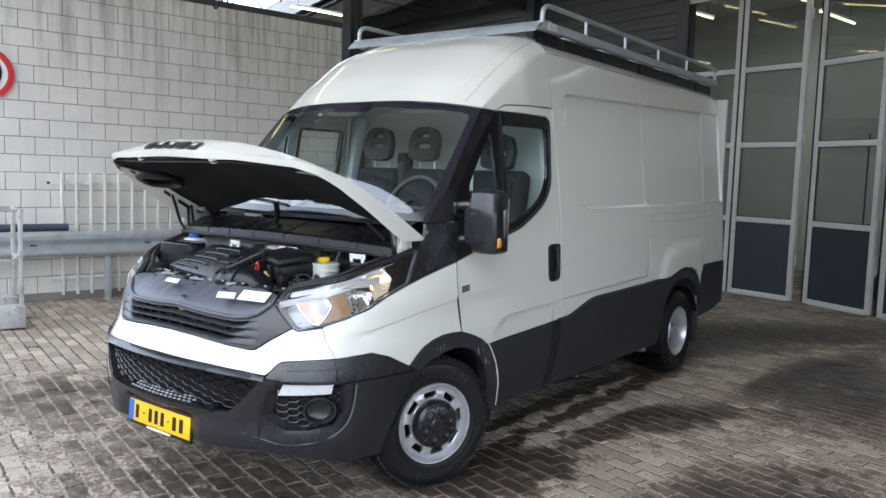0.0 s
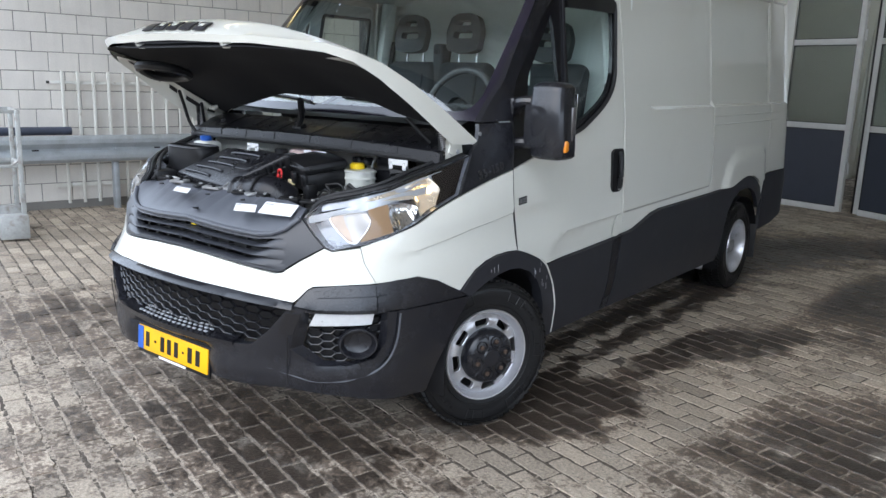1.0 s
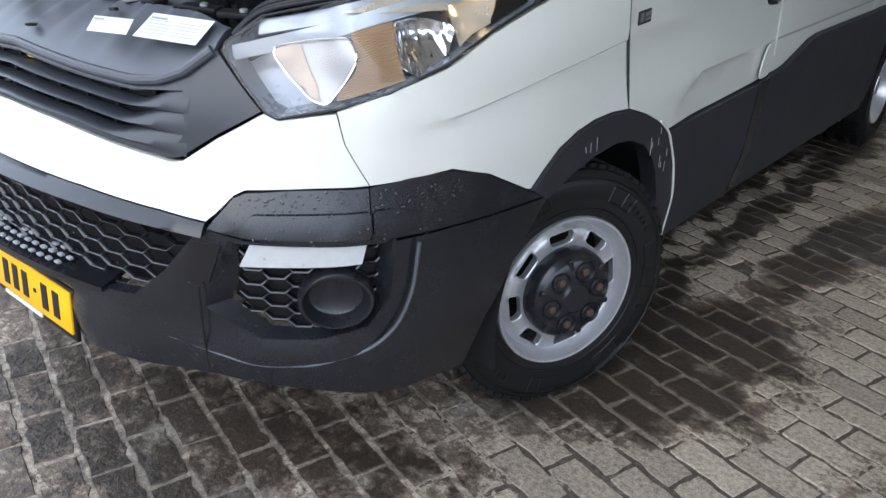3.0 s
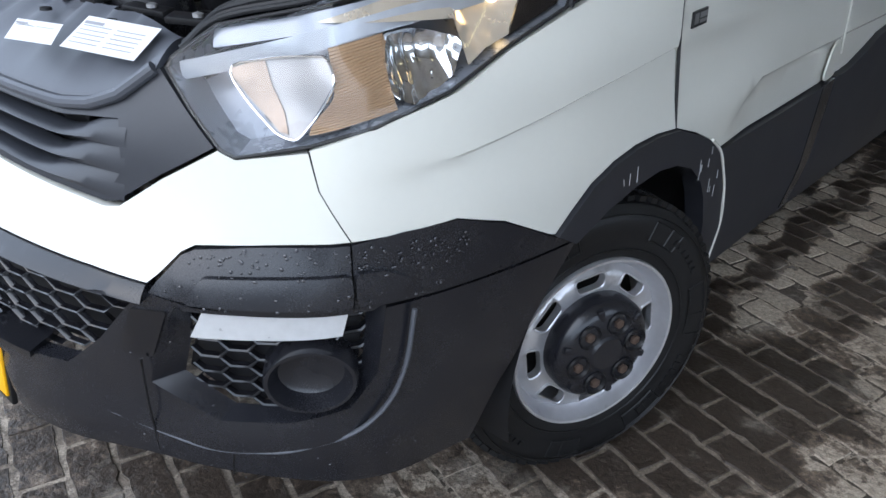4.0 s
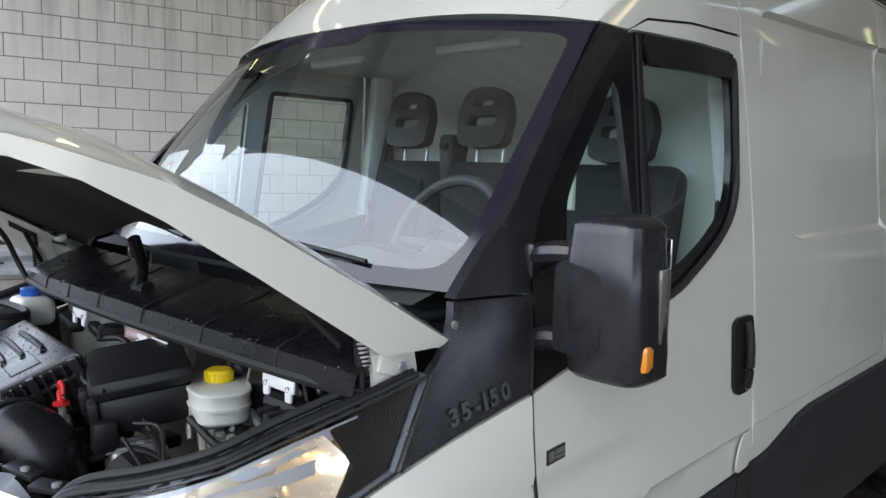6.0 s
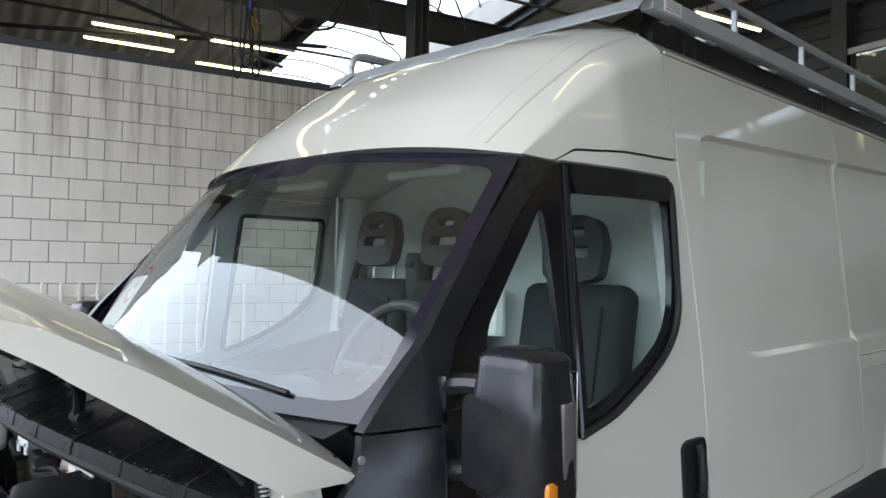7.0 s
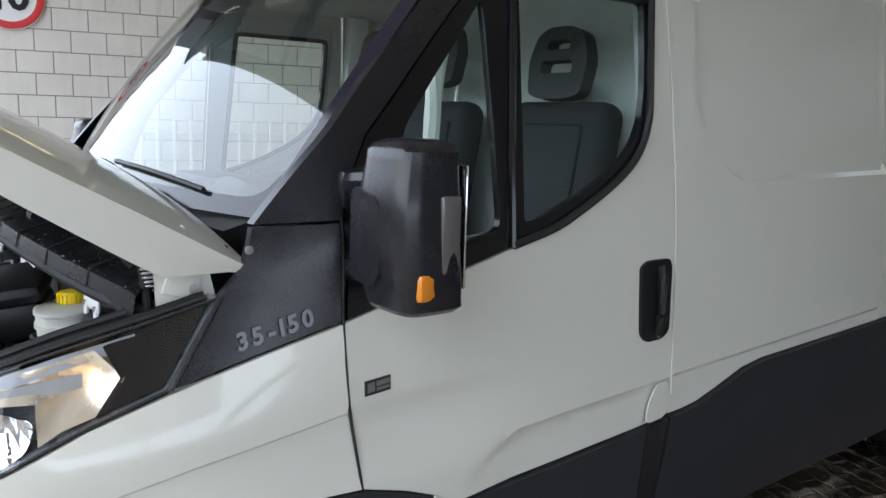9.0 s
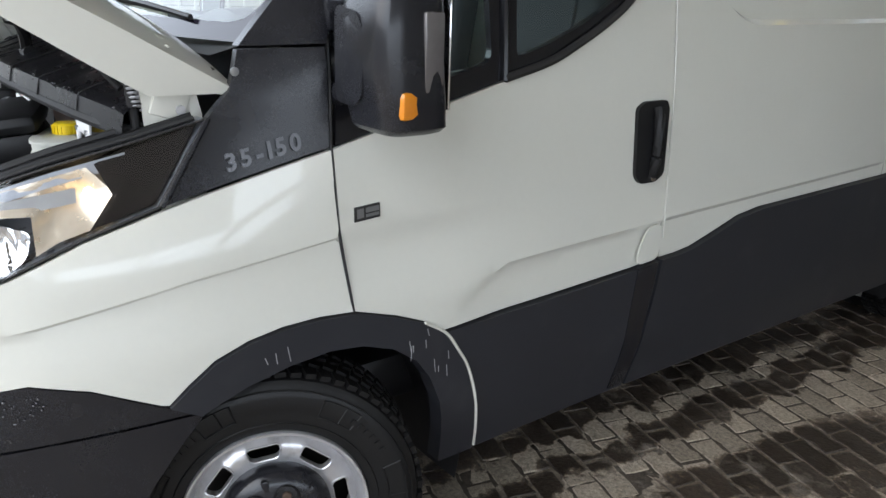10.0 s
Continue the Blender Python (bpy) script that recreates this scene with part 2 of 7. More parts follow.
    nt.links.new(dryness, mx.inputs[0])
    if damp:
        cr = nt.nodes.new("ShaderNodeValToRGB")
        cr.color_ramp.elements[0].color, cr.color_ramp.elements[1].color = (*wet, 1), (*dry, 1)
        cr.color_ramp.elements[1].position = 0.97
        for at in steps:
            cr.color_ramp.elements.new(at).color = (*damp, 1)
        nt.links.new(dryness, cr.inputs[0])
        mx = cr
    # sandy crumbs over everything
    crumbs = nt.nodes.new("ShaderNodeMapRange")
    crumbs.inputs["From Min"].default_value, crumbs.inputs["From Max"].default_value, crumbs.inputs["To Max"].default_value = 0.56, 0.70, 0.55
    nt.links.new(noise_at(3.3, 8.0, 0.7), crumbs.inputs["Value"])
    mc = nt.nodes.new("ShaderNodeMixRGB")
    mc.inputs[2].default_value = (0.36, 0.32, 0.27, 1)
    nt.links.new(crumbs.outputs[0], mc.inputs[0])
    nt.links.new(mx.outputs[0], mc.inputs[1])
    vm2 = nt.nodes.new("ShaderNodeVectorMath")
    vm2.operation = "MULTIPLY"
    nt.links.new(mc.outputs[0], vm2.inputs[0])
    nt.links.new(tone, vm2.inputs[1])
    nt.links.new(vm2.outputs[0], p.inputs["Base Color"])
    rr = nt.nodes.new("ShaderNodeMapRange")
    rr.inputs["To Min"].default_value, rr.inputs["To Max"].default_value = rough_wet, rough_dry
    nt.links.new(dryness, rr.inputs["Value"])
    nt.links.new(rr.outputs[0], p.inputs["Roughness"])
    b = nt.nodes.new("ShaderNodeBump")
    b.inputs["Strength"].default_value, b.inputs["Distance"].default_value = bump, 0.006
    nt.links.new(grain, b.inputs["Height"])
    nt.links.new(b.outputs[0], p.inputs["Normal"])
    return m


BRICK = paving("concrete_paver", (0.31, 0.262, 0.207), (0.042, 0.032, 0.025), 0.85, 0.38, 70.0, 0.8, True, (0.118, 0.090, 0.068), (0.30, 0.60))
JOINT = paving("sandy_joint", (0.075, 0.061, 0.048), (0.17, 0.14, 0.11), 0.9, 0.8, 45.0, 0.8, damp=(0.33, 0.28, 0.225), steps=(0.25, 0.84))
DARKSTEEL = mat("dark_painted_steel", (0.055, 0.06, 0.068), 0.55, 0.0, var=0.15, scale=4, bump=0.1)
SHEET = mat("weathered_corrugated_sheet", (0.66, 0.64, 0.60), 0.75, var=0.2, scale=1.5, fine=40, bump=0.2, spots=((0.28, 0.265, 0.25), 0.8, 0.55, 0.75, 0.55))
SLATE = mat("slate_grey_sheet", (0.16, 0.155, 0.185), 0.6, var=0.12, scale=2, bump=0.1)
DARKSHEET = mat("dark_wall_cladding", (0.09, 0.09, 0.09), 0.6, var=0.15, scale=2, bump=0.1)
ALFRAME = mat("white_gate_frame", (0.62, 0.62, 0.60), 0.45, var=0.06, scale=5, bump=0.05, spots=((0.35, 0.34, 0.32), 6, 0.6, 0.75, 0.4))
GATEPANEL = mat("dark_blue_gate_panel", (0.030, 0.037, 0.055), 0.4, var=0.08, scale=4, bump=0.05)
FENCEPAINT = mat("white_fence_paint", (0.68, 0.67, 0.62), 0.5, var=0.08, scale=8, bump=0.1, spots=((0.35, 0.27, 0.2), 14, 0.64, 0.75, 0.6))
CAGE_MAT = mat("scuffed_zinc", (0.42, 0.43, 0.42), 0.6, 0.3, var=0.2, scale=10, bump=0.3, spots=((0.22, 0.17, 0.13), 12, 0.52, 0.7, 0.7))
BEAD = mat("rain_bead", (0.03, 0.03, 0.035), 0.05, var=0.0, bump=0.0, coat=1.0)
OPAL = glow_mat("tube_light", (1.0, 0.88, 0.46), 3.2)

# ---- tools ----
from mathutils.geometry import delaunay_2d_cdt


def obj(name, me, parent=None, label="", smooth=32):
    ob = new(name, me)
    if parent is not None:
        ob.parent = parent
    if label:
        ob["label"] = label
    if smooth and len(me.polygons):
        me.shade_smooth()
        me.set_sharp_from_angle(angle=radians(smooth))
    return ob


def part(name, bm, material, parent, label="", smooth=32):
    """Links a bmesh as one mesh object under a thing or under a part."""
    bmesh.ops.recalc_face_normals(bm, faces=bm.faces)
    me = bpy.data.meshes.new(name)
    bm.to_mesh(me)
    bm.free()
    me.materials.append(material)
    return obj(name, me, parent, label, smooth)


def base(name, label, category, group="", kind=""):
    return tagged(new(name), label, category, group, kind)


def box(cx, cy, cz, sx, sy, sz, bevel=0.0, rz=0.0, rx=0.0, ry=0.0, bm=None, seg=2):
    """A box of that centre and size, with rounded edges, into a bmesh."""
    bm = bm or bmesh.new()
    r = bmesh.ops.create_cube(bm, size=1.0, matrix=pose(cx, cy, cz, rx, ry, rz) @ Matrix.Diagonal((sx, sy, sz, 1)))
    if bevel:
        edges = list({e for v in r["verts"] for e in v.link_edges})
        bmesh.ops.bevel(bm, geom=edges, offset=min(bevel, 0.45 * min(sx, sy, sz)), segments=seg, affect="EDGES", profile=0.5)
    return bm


def rod(a, b, r, bm=None, n=10, r2=None):
    """A round bar from a to b."""
    bm = bm or bmesh.new()
    a, b = Vector(a), Vector(b)
    m = Matrix.Translation((a + b) / 2) @ (b - a).to_track_quat("Z", "Y").to_matrix().to_4x4()
    bmesh.ops.create_cone(bm, cap_ends=True, segments=n, radius1=r, radius2=r if r2 is None else r2, depth=(b - a).length, matrix=m)
    return bm


def smooth_line(pts, n=8, closed=False):
    """A round line through points."""
    P = [Vector(p) for p in pts]
    if closed:
        P = [P[-1]] + P + [P[0], P[1]]
    else:
        P = [P[0] * 2 - P[1]] + P + [P[-1] * 2 - P[-2]]
    out = []
    for i in range(1, len(P) - 2):
        a, b, c, d = P[i - 1:i + 3]
        for k in range(n):
            t = k / n
            out.append(0.5 * ((2 * b) + (c - a) * t + (2 * a - 5 * b + 4 * c - d) * t * t + (3 * b - a - 3 * c + d) * t ** 3))
    if not closed:
        out.append(P[-2])
    return out


def hose(pts, r, bm=None, n=8, closed=False, round_line=True, ring=None):
    """A round hose along points; ring(k) may vary its radius."""
    bm = bm or bmesh.new()
    P = smooth_line(pts, 6, closed) if round_line else [Vector(p) for p in pts]
    rows = []
    up = Vector((0, 0, 1))
    for i, p in enumerate(P):
        a = P[i - 1] if (i or closed) else P[0]
        b = P[(i + 1) % len(P)] if (i < len(P) - 1 or closed) else P[-1]
        d = (b - a).normalized()
        u = d.cross(up)
        if u.length < 0.05:
            u = d.cross(Vector((1, 0, 0)))
        u.normalize()
        w = u.cross(d)
        rr = r * (ring(i) if ring else 1)
        rows.append([bm.verts.new(p + (u * math.cos(q) + w * math.sin(q)) * rr) for q in [2 * math.pi * k / n for k in range(n)]])
    for i in range(len(rows) - (0 if closed else 1)):
        A, B = rows[i], rows[(i + 1) % len(rows)]
        for k in range(n):
            bm.faces.new((A[k], A[(k + 1) % n], B[(k + 1) % n], B[k]))
    if not closed:
        bm.faces.new(rows[0][::-1])
        bm.faces.new(rows[-1])
    return bm


def spin(profile, centre, axis="X", n=40, bm=None, turn=0.0):
    """A turned shape: profile rows (along the axis, radius)."""
    bm = bm or bmesh.new()
    rot = {"X": pose(0, 0, 0, 0, 90, 0), "Y": pose(0, 0, 0, -90, 0, 0), "Z": Matrix()}[axis]
    m = Matrix.Translation(centre) @ pose(0, 0, 0, 0, 0, turn) @ rot
    rows = []
    for h, r in profile:
        if r < 1e-5:
            rows.append([bm.verts.new(m @ Vector((0, 0, h)))])
        else:
            rows.append([bm.verts.new(m @ Vector((r * math.cos(q), r * math.sin(q), h))) for q in [2 * math.pi * k / n for k in range(n)]])
    for A, B in zip(rows, rows[1:]):
        for k in range(n):
            q = [A[k % len(A)], A[(k + 1) % len(A)], B[(k + 1) % len(B)], B[k % len(B)]]
            q = list(dict.fromkeys(q))
            if len(q) > 2:
                bm.faces.new(q)
    return bm


def loft(fn, nu, nv, thick=0.0, inward=None, bm=None):
    """A sheet fn(u, v), u and v from 0 to 1; with thick, a slab towards inward."""
    bm = bm or bmesh.new()
    g = [[Vector(fn(i / nu, j / nv)) for j in range(nv + 1)] for i in range(nu + 1)]
    V = [[bm.verts.new(p) for p in row] for row in g]
    for i in range(nu):
        for j in range(nv):
            bm.faces.new((V[i][j], V[i + 1][j], V[i + 1][j + 1], V[i][j + 1]))
    if thick:
        w = Vector(inward) * thick
        U = [[bm.verts.new(p + w) for p in row] for row in g]
        for i in range(nu):
            for j in range(nv):
                bm.faces.new((U[i][j], U[i][j + 1], U[i + 1][j + 1], U[i + 1][j]))
        edge = [(i, 0) for i in range(nu)] + [(nu, j) for j in range(nv)] + [(i, nv) for i in range(nu, 0, -1)] + [(0, j) for j in range(nv, 0, -1)]
        for (a, b), (c, d) in zip(edge, edge[1:] + edge[:1]):
            bm.faces.new((V[a][b], V[c][d], U[c][d], U[a][b]))
    return bm


def inside(p, poly):
    hit = False
    for (x0, y0), (x1, y1) in zip(poly, poly[1:] + poly[:1]):
        if (y0 > p[1]) != (y1 > p[1]) and p[0] < (x1 - x0) * (p[1] - y0) / (y1 - y0) + x0:
            hit = not hit
    return hit


def edge_dist(p, poly, closed=True):
    best = 9.0
    for a, b in zip(poly, poly[1:] + (poly[:1] if closed else [])):
        dx, dy = b[0] - a[0], b[1] - a[1]
        t = max(0, min(1, ((p[0] - a[0]) * dx + (p[1] - a[1]) * dy) / (dx * dx + dy * dy + 1e-12)))
        best = min(best, math.hypot(p[0] - a[0] - t * dx, p[1] - a[1] - t * dy))
    return best


def round_poly(poly, r=0.02, n=3):
    """Rounds the corners of a flat outline."""
    out = []
    k = len(poly)
    for i in range(k):
        a, b, c = Vector(poly[i - 1]), Vector(poly[i]), Vector(poly[(i + 1) % k])
        q = min(r, 0.4 * (a - b).length, 0.4 * (c - b).length)
        p0, p1 = b + (a - b).normalized() * q, b + (c - b).normalized() * q
        for j in range(n + 1):
            t = j / n
            out.append(tuple((1 - t) ** 2 * p0 + 2 * t * (1 - t) * b + t * t * p1))
    return out


def subdivide(line, step, closed=True):
    out = []
    for a, b in zip(line, line[1:] + (line[:1] if closed else [])):
        n = max(1, math.ceil(math.hypot(b[0] - a[0], b[1] - a[1]) / step))
        out += [(a[0] + (b[0] - a[0]) * k / n, a[1] + (b[1] - a[1]) * k / n) for k in range(n)]
    return out if closed else out + [line[-1]]


def patch(outline, surf, step=0.05, thick=0.012, lift=0.0, holes=(), lines=(), disp=None, mirror=False, bm=None):
    """A panel cut out of the skin surf(s, z, lift): outline in (s, z), holes cut through, crease lines kept as edges, the rim folded inward."""
    bm = bm or bmesh.new()
    loops = [subdivide(list(outline), step)] + [subdivide(list(h), step) for h in holes]
    pts, edges = [], []
    for lp in loops:
        k = len(pts)
        pts += lp
        edges += [(k + i, k + (i + 1) % len(lp)) for i in range(len(lp))]
    for ln in lines:
        ln = [p for p in subdivide(list(ln), step, False) if inside(p, loops[0]) and edge_dist(p, loops[0]) > 0.004]
        k = len(pts)
        pts += ln
        edges += [(k + i, k + i + 1) for i in range(len(ln) - 1)]
    s0, s1 = min(p[0] for p in loops[0]), max(p[0] for p in loops[0])
    z0, z1 = min(p[1] for p in loops[0]), max(p[1] for p in loops[0])
    for i in range(1, math.ceil((s1 - s0) / step)):
        for j in range(1, math.ceil((z1 - z0) / step)):
            p = (s0 + i * step + 0.003 * (j % 2), z0 + j * step)
            if inside(p, loops[0]) and edge_dist(p, loops[0]) > step * 0.35 and not any(inside(p, h) or edge_dist(p, h) < step * 0.35 for h in loops[1:]) and not any(edge_dist(p, list(l), False) < step * 0.3 for l in lines):
                pts.append(p)
    vs, es, fs = delaunay_2d_cdt([Vector(p) for p in pts], edges, [], 0, 1e-6)[:3]
    flip = -1 if mirror else 1

    def at(p, off):
        d = disp(p[0], p[1]) if disp else 0.0
        q = surf(p[0], p[1], off + d)
        return Vector((q[0] * flip, q[1], q[2]))

    made = {}

    def vert(i):
        if i not in made:
            made[i] = bm.verts.new(at(vs[i], lift))
        return made[i]

    count = {}
    for f in fs:
        c = ((vs[f[0]][0] + vs[f[1]][0] + vs[f[2]][0]) / 3, (vs[f[0]][1] + vs[f[1]][1] + vs[f[2]][1]) / 3)
        if inside(c, loops[0]) and not any(inside(c, h) for h in loops[1:]):
            bm.faces.new([vert(i) for i in f])
            for a, b in zip(f, f[1:] + f[:1]):
                key = (min(a, b), max(a, b))
                count[key] = count.get(key, 0) + 1
    if thick:
        low = {}
        for (a, b), n in count.items():
            if n == 1:
                for i in (a, b):
                    if i not in low:
                        low[i] = bm.verts.new(at(vs[i], lift - thick))
                bm.faces.new((vert(a), vert(b), low[b], low[a]))
    return bm


def text_mesh(words, size, m, depth=0.002, bm=None, shear=0.0, space=1.0, weight=0.0):
    """Raised letters of the built-in font, into a bmesh, centred on the pose m."""
    cu = bpy.data.curves.new("letters", "FONT")
    cu.body, cu.size, cu.extrude, cu.align_x, cu.align_y, cu.shear, cu.space_character = words, size, depth / 2, "CENTER", "CENTER", shear, space
    cu.resolution_u, cu.offset = 3, size * weight
    ob = bpy.data.objects.new("letters", cu)
    scene.collection.objects.link(ob)
    dg = bpy.context.evaluated_depsgraph_get()
    me = bpy.data.meshes.new_from_object(ob.evaluated_get(dg))
    bm = bm or bmesh.new()
    me.transform(m)
    bm.from_mesh(me)
    bpy.data.objects.remove(ob)
    bpy.data.curves.remove(cu)
    bpy.data.meshes.remove(me)
    return bm

# ---- the hall: local x away from the block wall, local y towards the gates ----
HALL = Matrix.Translation((-5.93, 1.29, 0)) @ pose(0, 0, 0, 0, 0, -12.2)


def hp(x, y, z):
    return HALL @ Vector((x, y, z))


def in_hall(bm):
    bmesh.ops.transform(bm, matrix=HALL, verts=bm.verts)
    return bm


def setting(name, bm, material, label="", category="", smooth=0):
    return tagged(part(name, bm, material, None, "", smooth), label, category, "", "structure")


# ground: one sheet of sand to the horizon, just under the pavers' tops
bm = bmesh.new()
bmesh.ops.create_grid(bm, x_segments=2, y_segments=2, size=400)
bmesh.ops.translate(bm, verts=bm.verts, vec=(0, 0, -0.0035))
ground = setting("ground", bm, JOINT, "sandy paved ground reaching to the horizon", "ground")

# block wall, its mortar core and the dark beam on top
block_wall = setting("wall_west", in_hall(box(-0.106, 1.55, 1.885, 0.2, 5.5, 3.77)), MORTAR, "whitewashed concrete block wall with rain streaks", "wall")
bm = in_hall(box(-0.13, 1.85, 3.815, 0.20, 4.9, 0.085, 0.01))
setting("trim_wall_beam", bm, DARKSTEEL, "dark steel beam along the wall top", "beam")

# corrugated roof with its open skylight strip
def roof_z(x):
    """The roof rises from the block wall's far bay to a ridge and falls again."""
    return 5.6 + 0.12 * (min(x, 4.0) + 4.3) - 0.10 * max(0.0, x - 4.0)


def sheets(x0, x1, y0, y1, bm):
    """Corrugated sheets along the slope, round waves."""
    pitch, amp = 0.25, 0.048
    n = round((y1 - y0) / pitch * 10)
    rows = []
    for i in range(n + 1):
        y = y0 + (y1 - y0) * i / n
        h = amp * math.sin(2 * math.pi * (y - y0) / pitch)
        rows.append([bm.verts.new(hp(x, y, roof_z(x) + h)) for x in (x0, x1)])
    for a, b in zip(rows, rows[1:]):
        bm.faces.new((a[0], a[1], b[1], b[0]))


SKY_Y0, SKY_Y1, SKY_X = 4.38, 6.9, -1.0
bm = bmesh.new()
for x0, x1, y0 in ((-9, 0, -.6), (0, 4, -2.5), (4, 13, -2.5)):
    sheets(x0, x1, y0, SKY_Y0, bm)
for x0, x1 in ((-9, 4), (4, 13)):
    sheets(x0, x1, SKY_Y1, 9.2, bm)
sheets(SKY_X, 4, SKY_Y0, SKY_Y1, bm)
sheets(4, 13, SKY_Y0, SKY_Y1, bm)
ceiling = setting("ceiling", bm, SHEET, "weathered grey corrugated roof sheets seen from below", "ceiling", 60)


def sloped(x0, x1, y, w, h, up):
    """A bar along the slope, up metres over the sheets."""
    bm = bmesh.new()
    V = [bm.verts.new(hp(x, y + q * w / 2, roof_z(x) + up + r * h / 2)) for x in (x0, x1) for q, r in ((-1, -1), (1, -1), (1, 1), (-1, 1))]
    for q in ((0, 1, 2, 3), (7, 6, 5, 4), (0, 4, 5, 1), (1, 5, 6, 2), (2, 6, 7, 3), (3, 7, 4, 0)):
        bm.faces.new([V[k] for k in q])
    return bm


KERB = mat("pale_kerb", (0.45, 0.44, 0.42), 0.7)
setting("trim_skylight_kerb", sloped(-9, SKY_X, SKY_Y0 - .03, .06, .36, .12), KERB, "pale kerb beside the roof light", "trim")
setting("trim_skylight_kerb_far", sloped(-9, SKY_X, SKY_Y1 + .03, .06, .50, .10), KERB, "pale kerb beside the roof light", "trim")
setting("trim_skylight_end", in_hall(box(SKY_X + .03, (SKY_Y0 + SKY_Y1) / 2, roof_z(SKY_X) + .12, .06, SKY_Y1 - SKY_Y0, .36)), KERB, "pale kerb closing the roof light", "trim")


def vault(u, v):
    q = math.pi * v
    x = -9 + (SKY_X + 9) * u
    return hp(x, (SKY_Y0 + SKY_Y1) / 2 - (SKY_Y1 - SKY_Y0) / 2 * math.cos(q), roof_z(x) + 0.28 + 0.42 * math.sin(q))


VAULT = bpy.data.materials.new("milky_roof_light")
VAULT.use_nodes = True
vn = VAULT.node_tree
vn.nodes.clear()
vo, vt = vn.nodes.new("ShaderNodeOutputMaterial"), vn.nodes.new("ShaderNodeBsdfTranslucent")
vt.inputs[0].default_value = (0.94, 0.95, 0.95, 1)
vp = vn.nodes.new("ShaderNodeBsdfTransparent")
vp.inputs[0].default_value = (0.9, 0.9, 0.9, 1)
vm = vn.nodes.new("ShaderNodeMixShader")
vm.inputs[0].default_value = 0.40
vn.links.new(vt.outputs[0], vm.inputs[1])
vn.links.new(vp.outputs[0], vm.inputs[2])
vn.links.new(vm.outputs[0], vo.inputs[0])
skylight = setting("skylight", loft(vault, 22, 12), VAULT, "milky barrel roof light with thin ribs", "skylight", 60)
for k in range(9):
    x = -8.6 + 0.9 * k
    bm = hose([Vector(vault((x + 9) / (SKY_X + 9), j / 12)) + Vector((0, 0, -.012)) for j in range(13)], 0.016, n=6, round_line=False)
    part("rib", bm, DARKSTEEL, skylight)

# back wall of dark horizontal cladding
def cladding(x0, x1, z0, z1, y, pitch=0.2):
    bm = bmesh.new()
    prof = []
    k = 0
    z = z0
    while z < z1:
        prof += [(z, 0.0), (z + pitch * 0.42, 0.0), (z + pitch * 0.5, 0.035), (z + pitch * 0.92, 0.035)]
        z += pitch
    rows = [[bm.verts.new(hp(x, y + d, zz)) for x in (x0, x1)] for zz, d in prof]
    for a, b in zip(rows, rows[1:]):
        bm.faces.new((a[0], a[1], b[1], b[0]))
    return bm


setting("wall_north", cladding(-9, 2.75, 0, 6.7, 8.95), DARKSHEET, "dark horizontal sheet cladding on the back wall", "wall")
setting("wall_north_upper", cladding(2.75, 13, 4.55, 6.7, 8.95), DARKSHEET, "dark sheet cladding above the gates", "wall")
setting("wall_far_west", in_hall(box(-9.1, 4.3, 2.8, 0.2, 9.6, 5.8)), SHEET, "grey far wall of the next bay", "wall")
# Unseen wall; its open band is sized to let light onto the van's side.
bm = bmesh.new()
box(13.1, 3.4, 0.4, 0.2, 11.6, 0.8, bm=bm)
box(13.1, 3.4, 4.40, 0.2, 11.6, 3.4, bm=bm)
box(13.1, 6.6, 1.75, 0.2, 5.2, 1.9, bm=bm)
for k in range(4):
    box(13.1, -2.3 + 1.9 * k, 1.75, 0.16, 0.16, 1.9, bm=bm)
setting("wall_east_unseen", in_hall(bm), SHEET, "unseen grey side wall, its open band added for side light", "wall")
setting("wall_front_bay", in_hall(box(-4.65, -0.55, 2.95, 8.7, 0.16, 5.9)), mat("lilac_grey_facade", (0.36, 0.35, 0.37), 0.7), "pale grey front wall of the next bay", "wall")
bm = in_hall(box(6.5, -2.5, 5.33, 13, 0.1, 0.34, 0.01))
setting("trim_fascia", bm, mat("pale_fascia", (0.25, 0.25, 0.27), 0.6), "pale fascia along the hall's open front", "fascia")


gable = bmesh.new()
gv = [gable.verts.new(hp(x, -2.5, z)) for x, z in ((0, 5.4), (13, 5.4), (13, roof_z(13) + .05), (4, roof_z(4) + .05), (0, roof_z(0) + .05))]
gable.faces.new(gv)
side = bmesh.new()
side.faces.new([side.verts.new(hp(0, y, z)) for y, z in ((-2.5, 5.3), (-1.0, 3.80), (-.45, 3.74), (-.45, roof_z(0) + .05), (-2.5, roof_z(0) + .05))])
setting("wall_gable_side", side, SLATE, "slate grey sheet side of the hall's front canopy", "wall")
setting("wall_gable", gable, SHEET, "grey sheet gable above the hall's open front", "wall")
# Unseen wall added to block low sky and dim the van's nose.
setting("wall_yard_unseen", in_hall(box(2.0, -14.0, 2.0, 50, 0.3, 4.0)), mat("yard_wall_grey", (0.34, 0.33, 0.31), 0.85, scale=0.6), "unseen grey wall across the yard, added to dim the nose", "wall")


